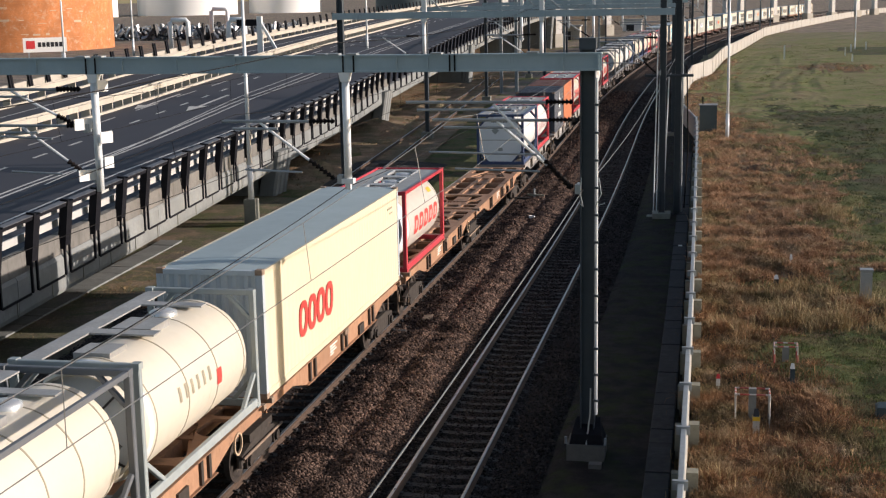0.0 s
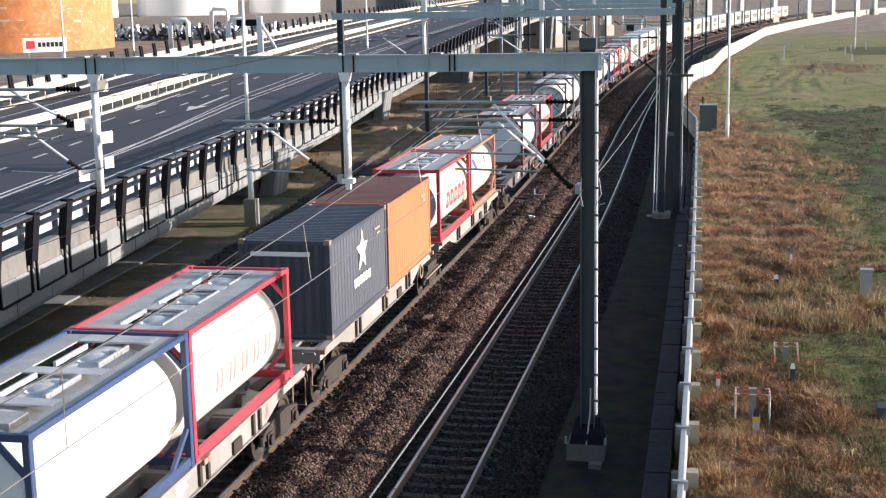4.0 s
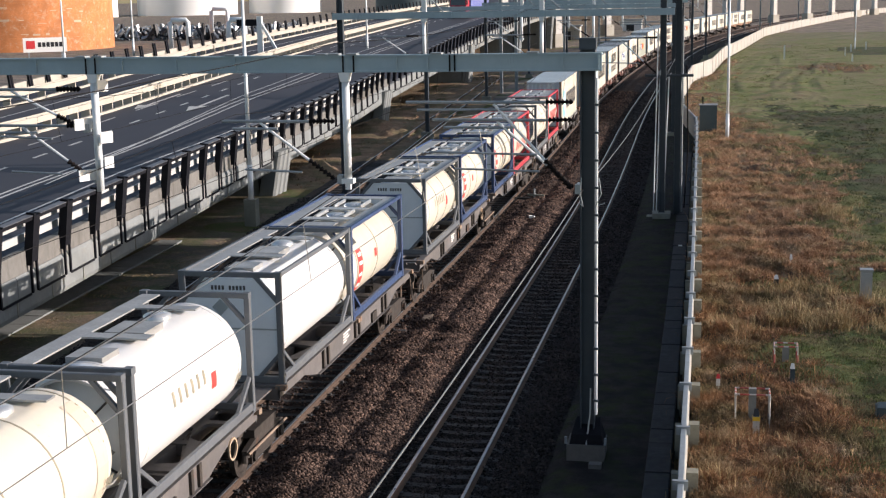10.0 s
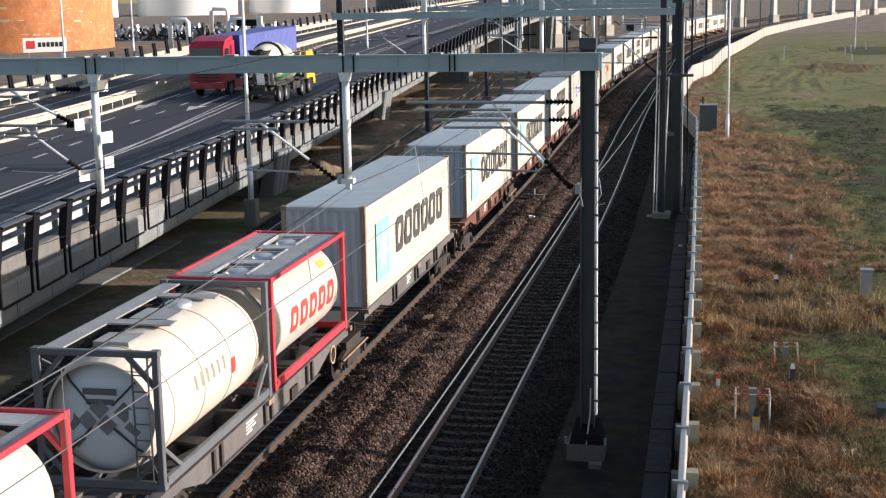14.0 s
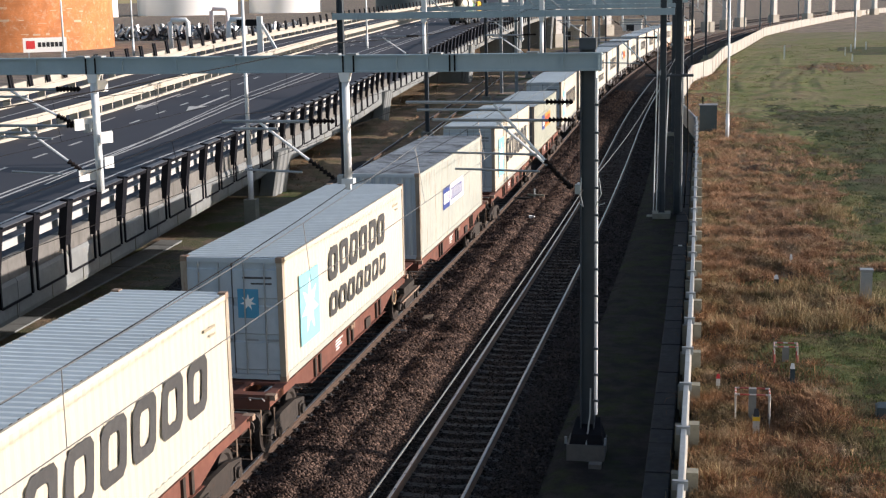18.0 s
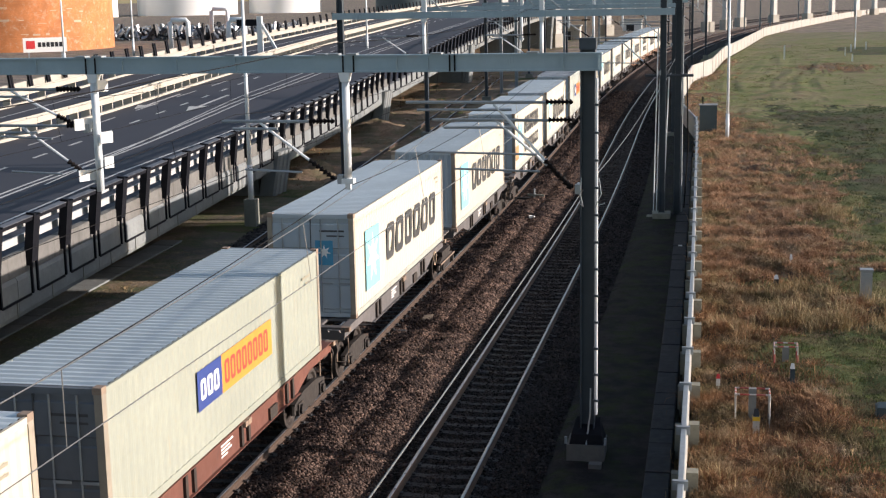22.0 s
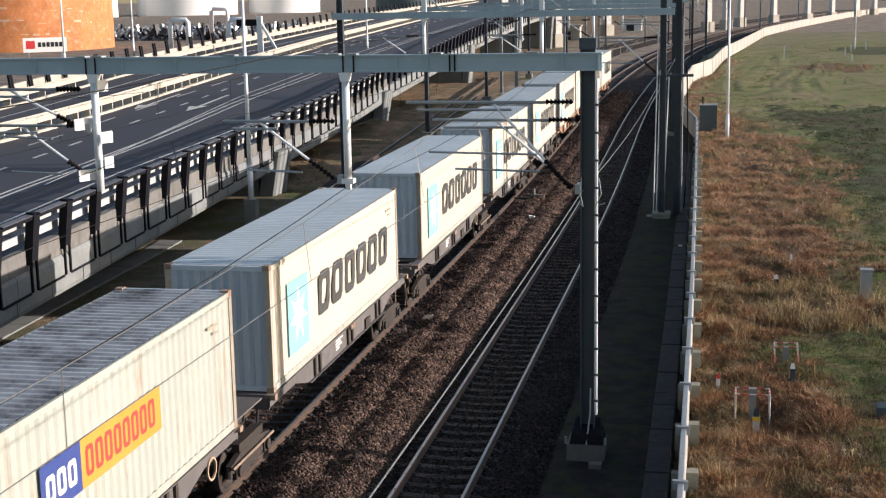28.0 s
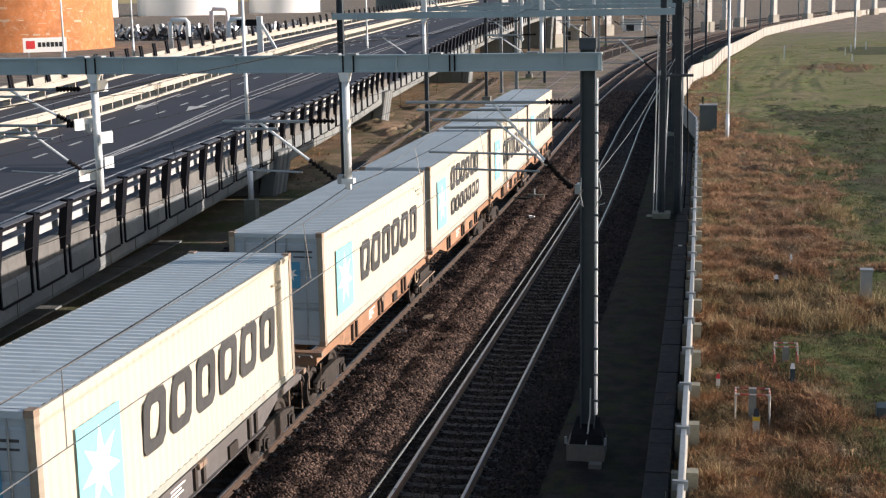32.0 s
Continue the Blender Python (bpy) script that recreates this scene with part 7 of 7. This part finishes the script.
def build_wagons():
    """Wagons stretch towards their neighbours until the buffers nearly meet."""
    WAGONS.sort(key=lambda w: w[0][0][0])
    for k, (pl, paint, label) in enumerate(WAGONS):
        before = pl[0][0] - WAGONS[k - 1][0][-1][1] if k else 1.45
        after = WAGONS[k + 1][0][0][0] - pl[-1][1] if k + 1 < len(WAGONS) else 1.45
        ends = [list(p) for p in pl]
        ends[0][0] -= max(0.0, (before - 1.3) / 2)
        ends[-1][1] += max(0.0, (after - 1.3) / 2)
        mid = (ends[0][0] + ends[-1][1]) / 2
        TRAIN.append((wagon([(a - mid, b - mid) for a, b in ends], paint, label), mid, 0.0))


RED_L = "cream tank container with red word bars in a red frame"
TAN_W, BROWN_W, GREY_W = "faded orange low container wagon", "red-brown low container wagon", "sooty dark grey low container wagon"
load(tank_container("cream tank container in a dark grey frame", M_FRAMEGREY, M_TANKSHELL, True, bands=5, walkway="side"), -7.8, 6.06)
load(tank_container("cream tank container in a pale grey frame", M_FRAMELIGHT, M_TANKSHELL, False, bands=4, walkway="side", word="faint"), -1.5, 6.06)
load(box_container("curtain_container", "cream curtain-sided container with red word bars", 12.87, 2.896, M_CURTAIN, M_ENDGREY, M_ROOFTARP, False, logo="red_word", smooth_side=True), 5.0, 12.87)
add_wagon([(-8.0, 4.75), (5.1, 17.7)], M_WAGONTAN, TAN_W)
load(tank_container(RED_L, M_FRAMERED, M_TANKDULL, True, end=M_TANKEND, word="long", bands=2), 18.9, 6.06)
add_wagon([(18.8, 31.5), (32.0, 45.4)], M_WAGONTAN, TAN_W + ", partly empty")
load(tank_container("white tank container with octagonal end in a navy frame", M_FRAMEBLUE, M_TANKWHITE, True, end=M_TANKEND, oct_end=True, bands=2, walkway="open"), 46.38, 6.06)
load(tank_container("white tank container with faint red bars in a red frame", M_FRAMERED, M_TANKWHITE, True, word="thin", bands=2), 52.5, 6.06)
add_wagon([(46.2, 58.8)], M_WAGONPALE, "light grey low container wagon")
load(box_container("container", "navy blue steel container with white word bars", 6.058, 2.591, M_NAVYBOX, M_NAVYBOX, M_NAVYBOX, False, logo="white_word"), 61.93, 6.06)
load(box_container("container", "faded orange steel container with rusty roof", 6.058, 2.591, M_ORANGEBOX, M_ORANGEBOX, M_ORANGEROOF, False, wave=0.012), 68.2, 6.06)
load(tank_container("cream tank container with red bars, red frame and grey end", M_FRAMERED, M_TANKDULL, True, end=M_TANKEND, word="long", bands=2), 76.0, 6.06)
load(tank_container("tan tank container with label patches in an orange frame", M_FRAMEORANGE, M_TANKTAN, True, word="patches", bands=4), 82.35, 6.06)
add_wagon([(61.8, 74.4), (75.9, 88.6)], M_WAGONPALE, "light grey low container wagon")
load(tank_container("white tank container with octagonal end in a brown frame", M_FRAMEBROWN, M_TANKWHITE, True, end=M_TANKEND, oct_end=True, bands=2, word="faint"), 97.85, 6.06)
load(tank_container(RED_L, M_FRAMERED, M_TANKDULL, True, end=M_TANKEND, oct_end=True, word="long", bands=2, walkway="open"), 106.05, 6.06)
add_wagon([(91.4, 104.0), (106.0, 118.7)], M_WAGONGREY, GREY_W + ", partly empty")
load(tank_container("stained cream tank container in a dark frame", M_FRAMEGREY, M_TANKSHELL, False, bands=4, walkway="side", stripe=M_TANKTAN), 121.87, 6.06)
load(tank_container("white tank container in a dark grey frame", M_FRAMEGREY, M_TANKWHITE, False, bands=2, walkway="side", word="faint"), 128.16, 6.06)
load(tank_container("white tank container with grey octagonal end in a dark frame", M_FRAMEGREY, M_TANKWHITE, True, end=M_TANKEND, oct_end=True, bands=2, walkway="side"), 136.17, 6.06)
load(tank_container("cream tank container with red bars in a navy frame", M_FRAMEBLUE, M_TANKSHELL, True, word="tall", bands=3, walkway="open"), 142.3, 6.06)
add_wagon([(121.7, 134.4), (136.0, 148.5)], M_WAGONGREY, GREY_W)
load(tank_container("cream tank container in a dark grey frame", M_FRAMEGREY, M_TANKSHELL, True, end=M_TANKEND, oct_end=True, word="faint", bands=4, walkway="open"), 151.87, 6.06)
load(tank_container("cream tank container with red bars in a navy frame", M_FRAMEBLUE, M_TANKSHELL, True, word="tall", bands=4, walkway="open"), 158.4, 6.06)
load(tank_container("cream tank container with grey octagonal end in a navy frame", M_FRAMEBLUE, M_TANKSHELL, True, end=M_TANKEND, oct_end=True, word="tall", bands=4, walkway="open"), 166.36, 6.06)
load(tank_container(RED_L, M_FRAMERED, M_TANKSHELL, True, word="thin", bands=2, walkway="open"), 172.6, 6.06)
add_wagon([(151.7, 164.7), (166.2, 178.9)], M_WAGONGREY, GREY_W)
load(tank_container("cream tank container with end ladder in a dark frame", M_FRAMEGREY, M_TANKSHELL, False, ladder=True, bands=4, walkway="side", word="faint"), 182.0, 6.06)
load(tank_container(RED_L, M_FRAMERED, M_TANKDULL, True, word="long", bands=2), 188.3, 6.06)
CREAM_L, TWO_L = "cream steel container with blue square, white star and dark word bars", "cream steel container with blue square and two rows of dark bars"
A40 = lambda doors, old=False: box_container("container", CREAM_L, 12.192, 2.896, M_CREAM, M_ENDGREY, M_ROOF, doors, logo="square")
m_plain = A40(False)
m_door = A40(True)
s_door = box_container("container", TWO_L, 12.192, 2.896, M_CREAM, M_ENDGREY, M_ROOF, True, logo="two_rows")
used = set()


def forty(proto, near):
    ob = proto if proto not in used else copy_thing(proto, Matrix())
    used.add(proto)
    load(ob, near, 12.192)
    return ob


for proto, near in ((m_plain, 196.52), (m_plain, 212.12), (m_plain, 226.69), (s_door, 242.36), (m_door, 272.5), (m_door, 302.42), (m_plain, 316.98), (m_plain, 347.13), (m_plain, 377.37), (m_plain, 392.98),
                    (m_plain, 407.8), (m_door, 422.42), (m_door, 437.15), (m_door, 463.0), (m_plain, 475.8)):
    forty(proto, near)
forty(s_door, 450.2)
s_patch = forty(s_door, 332.88)
part("orange_patch", plate(1.219 + 0.008, -6.096 + 0.35, -6.096 + 1.45, 0.55, 1.25), M_PATCH, s_patch, "tan repair patch")
load(box_container("container", "aged cream container with blue and white panels", 12.192, 2.896, M_CREAMOLD, M_ENDGREY, M_ROOFOLD, False, logo="duo_white", wave=0.034), 256.9, 12.192)
load(box_container("container", "aged olive-cream container with blue and orange panels", 12.192, 2.591, M_OLIVE, M_FRAMEGREY, M_ROOF, True, logo="duo_orange", wave=0.02), 286.88, 12.192)
load(box_container("container", "rust-streaked cream container with mottled roof and orange panel", 12.192, 2.896, M_CREAMOLD, M_ENDGREY, M_ROOFOLD, True, logo="duo_orange", wave=0.036), 362.8, 12.192)
P40 = lambda n: (n - 0.15, n + 12.34)
for pr, paint, lab in (((181.8,), M_WAGONGREY, GREY_W), ((212.12, 226.69), M_WAGONBROWN, BROWN_W), ((242.36, 256.9), M_WAGONBROWN, BROWN_W), ((272.5, 286.88), M_WAGONBROWN, BROWN_W), ((302.42, 316.98), M_WAGONGREY, GREY_W),
                       ((332.88, 347.13), M_WAGONGREY, GREY_W), ((362.8, 377.37), M_WAGONGREY, GREY_W), ((392.98, 407.8), M_WAGONGREY, GREY_W), ((422.42,), M_WAGONGREY, GREY_W), ((437.15, 450.2), M_WAGONTAN, TAN_W), ((463.0, 475.8), M_WAGONTAN, TAN_W)):
    pl = [P40(n) for n in pr] if pr[0] != 181.8 else [(181.8, 194.6), P40(196.52)]
    add_wagon(pl, paint, lab)


build_wagons()


# ---- road vehicles ----
def wheel_set(t, axles, half, r=0.5, w=0.32):
    for y in axles:
        for sx in (1, -1):
            wh = part("wheel", Shape().spin([(r * 0.62, -w / 2), (r * 0.95, -w / 2), (r, -w / 2 + 0.05), (r, w / 2 - 0.05), (r * 0.95, w / 2), (r * 0.62, w / 2)], Matrix.Translation((sx * (half - w / 2), y, r)), 22, "x"), M_RUBBER, t)
            part("rim", Shape().spin([(0.02, 0.06), (r * 0.3, 0.10), (r * 0.35, 0.02), (r * 0.62, 0.05), (r * 0.64, w / 2)], Matrix.Translation((sx * (half - w / 2), y, r)) @ Matrix.Rotation(0 if sx > 0 else math.pi, 4, "Z"), 22, "x"), M_STEEL, wh)


def cab(t, y0, y1, z0, z1, paint, half=1.2):
    """A flat-fronted truck cab; y1 is its front."""
    sec = [(y0, z0), (y1 - 0.05, z0), (y1, z0 + 0.9), (y1 - 0.18, z1 - 0.35), (y1 - 0.5, z1), (y0, z1)]
    c = part("cab", Shape().extrude(sec, 0, -half, half), paint, t)
    part("windscreen", Shape().add([(-half + 0.1, y1 + 0.006, z0 + 1.0), (half - 0.1, y1 + 0.006, z0 + 1.0), (half - 0.16, y1 - 0.16, z1 - 0.45), (-half + 0.16, y1 - 0.16, z1 - 0.45)], [(0, 1, 2, 3)]), M_GLASS, c)
    for sx in (1, -1):
        x = sx * (half + 0.006)
        part("side_window", Shape().add([(x, y1 - 0.25, z0 + 1.05), (x, y1 - 1.1, z0 + 1.05), (x, y1 - 1.1, z1 - 0.5), (x, y1 - 0.4, z1 - 0.5)], [(0, 1, 2, 3)]), M_GLASS, c)
        part("mirror", Shape().box(sx * (half + 0.12) - 0.06, sx * (half + 0.12) + 0.06, y1 - 0.15, y1 - 0.02, z0 + 1.1, z0 + 1.8), M_BLACK, c)
        part("headlight", Shape().box(sx * (half - 0.35) - 0.2, sx * (half - 0.35) + 0.2, y1 - 0.04, y1 + 0.02, z0 - 0.2, z0), M_ALU, c)
    part("bumper", Shape().box(-half, half, y1 - 0.5, y1 + 0.03, z0 - 0.45, z0 - 0.02), paint, c)
    for i in range(4):
        part("grille_slat", Shape().box(-half + 0.3, half - 0.3, y1 - 0.02, y1 + 0.03 + 0.01 * (i == 3), z0 + 0.1 + i * 0.2, z0 + 0.18 + i * 0.2), M_BLACK, c)
    return c


def mixer_truck():
    t = thing("concrete_mixer_truck", "concrete mixer truck with yellow cab and green-striped cream drum", "truck", "trucks on the highway")
    part("chassis", Shape().box(-0.45, 0.45, -4.3, 4.0, 0.75, 1.05), M_CHASSIS, t)
    part("fender", Shape().box(-1.22, -0.55, -4.0, -1.4, 1.09, 1.18).box(0.55, 1.22, -4.0, -1.4, 1.09, 1.18).box(-1.22, -0.55, 0.8, 2.1, 1.09, 1.18).box(0.55, 1.22, 0.8, 2.1, 1.09, 1.18), M_CHASSIS, t)
    part("side_guard", Shape().box(1.0, 1.2, -0.6, 1.3, 0.6, 1.05).box(-1.2, -1.0, -0.6, 1.3, 0.6, 1.05), M_CHASSIS, t)
    part("tail_bar", Shape().box(-1.2, 1.2, -4.5, -4.3, 0.55, 0.8), M_CHASSIS, t)
    wheel_set(t, (-3.4, -2.05, 1.45, 3.1), 1.25, 0.54, 0.34)
    cab(t, 2.55, 4.55, 1.05, 2.95, M_YELLOW)
    part("cab_back", Shape().box(-1.15, 1.15, 2.2, 2.53, 1.1, 2.75), M_CHASSIS, t)
    part("exhaust", Shape().rod((0.9, 2.1, 1.4), (0.9, 2.1, 3.0), 0.08), M_STEEL, t)
    prof = [(0.46, -3.5), (0.66, -3.4), (1.26, -1.3), (1.32, -0.4), (1.27, 0.6), (1.0, 1.75), (0.64, 2.15), (0.01, 2.2)]
    m = Matrix.Translation((0, -0.25, 2.38)) @ Matrix.Rotation(radians(-11), 4, "X")
    dr = part("drum", Shape().spin(prof, m, 40), M_DRUM, t, "cream drum with green spiral stripes", smooth=True)
    hs, rs = [p[1] for p in prof][1:-1], [p[0] for p in prof][1:-1]
    for k in range(3):
        s = Shape()
        vs = []
        for i in range(25):
            h = -1.3 + 2.9 * i / 24
            a = k * 2.094 + h * 0.95
            r = float(np.interp(h, hs, rs)) + 0.012
            for da in np.linspace(-0.42, 0.42, 6):
                vs.append(m @ Vector((r * math.cos(a + da), h, r * math.sin(a + da))))
        s.add(vs, [(i * 6 + j, i * 6 + j + 1, (i + 1) * 6 + j + 1, (i + 1) * 6 + j) for i in range(24) for j in range(5)])
        part("stripe", s, M_GREEN, dr, "green spiral stripe", smooth=True)
    part("drum_ring", Shape().spin([(1.04, -2.12), (1.17, -2.12), (1.19, -1.9), (1.10, -1.9)], m, 40), M_CHASSIS, dr)
    part("hopper", Shape().spin([(0.25, 0), (0.75, 0.9), (0.8, 0.9), (0.3, 0)], Matrix.Translation((0, -3.75, 2.55)), 16, "z"), M_CHASSIS, t)
    part("chute", Shape().bar((0, -3.9, 2.0), (0.3, -4.6, 1.2), 0.5, 0.12), M_STEEL, t)
    part("ladder", Shape().bar((1.0, -3.9, 1.1), (0.7, -3.7, 3.0), 0.06).bar((0.7, -3.95, 1.1), (0.45, -3.75, 3.0), 0.06), M_STEEL, t)
    part("drum_frame", Shape().bar((0.7, -3.6, 1.05), (0.5, -3.2, 2.3), 0.16).bar((-0.7, -3.6, 1.05), (-0.5, -3.2, 2.3), 0.16).box(-0.8, 0.8, -3.6, 1.9, 1.05, 1.25), M_CHASSIS, t)
    return t


def red_truck():
    t = thing("articulated_truck", "articulated truck with red cab and blue container trailer", "truck", "trucks on the highway")
    cab(t, 6.0, 8.2, 1.0, 3.75, M_TRUCKRED, 1.25)
    part("roof_fairing", Shape().extrude([(6.0, 3.76), (7.7, 3.76), (6.4, 4.05), (6.0, 4.05)], 0, -1.15, 1.15), M_TRUCKRED, t)
    part("side_skirt", Shape().box(1.05, 1.22, 3.4, 6.2, 0.45, 1.0).box(-1.22, -1.05, 3.4, 6.2, 0.45, 1.0), M_TRUCKRED, t)
    part("door_mark", plate(1.26, 6.5, 7.9, 1.25, 1.95), M_PLATE, t)
    part("chassis", Shape().box(-0.45, 0.45, -7.6, 7.0, 0.7, 1.1), M_CHASSIS, t)
    wheel_set(t, (6.9, 3.6, -3.6, -4.9, -6.2), 1.25)
    h = Shape()
    part("container_box", corrugated(12.1, 2.75, 0.035, 0.28, lambda a, o, u: (1.22 + o, -7.2 + a, 1.2 + u)), M_TRUCKBLUE, t)
    part("container_box", corrugated(12.1, 2.75, 0.035, 0.28, lambda a, o, u: (-1.22 - o, -7.2 + a, 1.2 + u)), M_TRUCKBLUE, t)
    part("container_end", Shape().box(-1.2, 1.2, -7.2, -7.12, 1.2, 4.0).box(-1.2, 1.2, 4.82, 4.9, 1.2, 4.0), M_TRUCKBLUE, t)
    part("container_roof", Shape().box(-1.22, 1.22, -7.2, 4.9, 3.93, 4.0), M_TRUCKBLUE, t)
    part("container_base", Shape().box(-1.22, 1.22, -7.2, 4.9, 1.1, 1.2), M_CHASSIS, t)
    part("side_board", plate(1.24, -1.0, 1.2, 0.65, 1.05), M_PLATE, t)
    part("marking_bars", Shape().box(1.225, 1.23, 3.6, 4.2, 3.0, 3.25), M_PLATE, t)
    return t


MIXER, RED = mixer_truck(), red_truck()
RED.scale = (1.08,) * 3
MIXER.scale = (1.07,) * 3


def lane_pose(fx, y, turn=0.0):
    x = fx(y)
    a = heading(fx, y)
    z = deck_z(x, y)
    g = math.degrees(math.atan2(deck_z(fx(y + 4), y + 4) - deck_z(fx(y - 4), y - 4), 8.0))
    return pose(x, y, z, 0, 0, math.degrees(a)) @ pose(0, 0, 0, g, 0, 0) @ pose(0, 0, 0, 0, 0, turn)


def mixer_lane(y):
    return float(np.interp(y, [-600, 0, 27, 48, 53, 76, 110, 160, 300, 640], [-12, -13.6, -16.2, -18.5, -19.0, -21.2, -23.8, -26.3, -29.5, -33]))


def red_lane(y):
    return float(np.interp(y, [-600, 0, 30, 57, 74.5, 103, 133, 300, 640], [-17.5, -17.8, -20.6, -23.6, -25.6, -27.2, -28.6, -33, -39]))


# ---- what moves ----
def run(t):
    """How far the train has come after t seconds."""
    return 12.8865 * t + 0.00924 * t * t + 0.000175 * t ** 3


def motions():
    times = [float(i) for i in range(33)]
    for ob, mid, z in TRAIN:
        walk(ob, [(t, on_line(mid - run(t), z)) for t in times])
    steps = [0.5 * i for i in range(65)]
    my = lambda t: float(np.interp(t, [0, 12, 13, 14, 14.5, 32], [-274, 23.8, 48.7, 74.4, 88.0, 560]))
    ry = lambda t: float(np.interp(t, [0, 12, 13, 14, 14.5, 32], [510, 148, 113.5, 82.3, 67.0, -468]))
    walk(MIXER, [(t, lane_pose(mixer_lane, my(t), -6.0)) for t in steps])
    walk(RED, [(t, lane_pose(red_lane, ry(t), 175.0)) for t in steps])


motions()
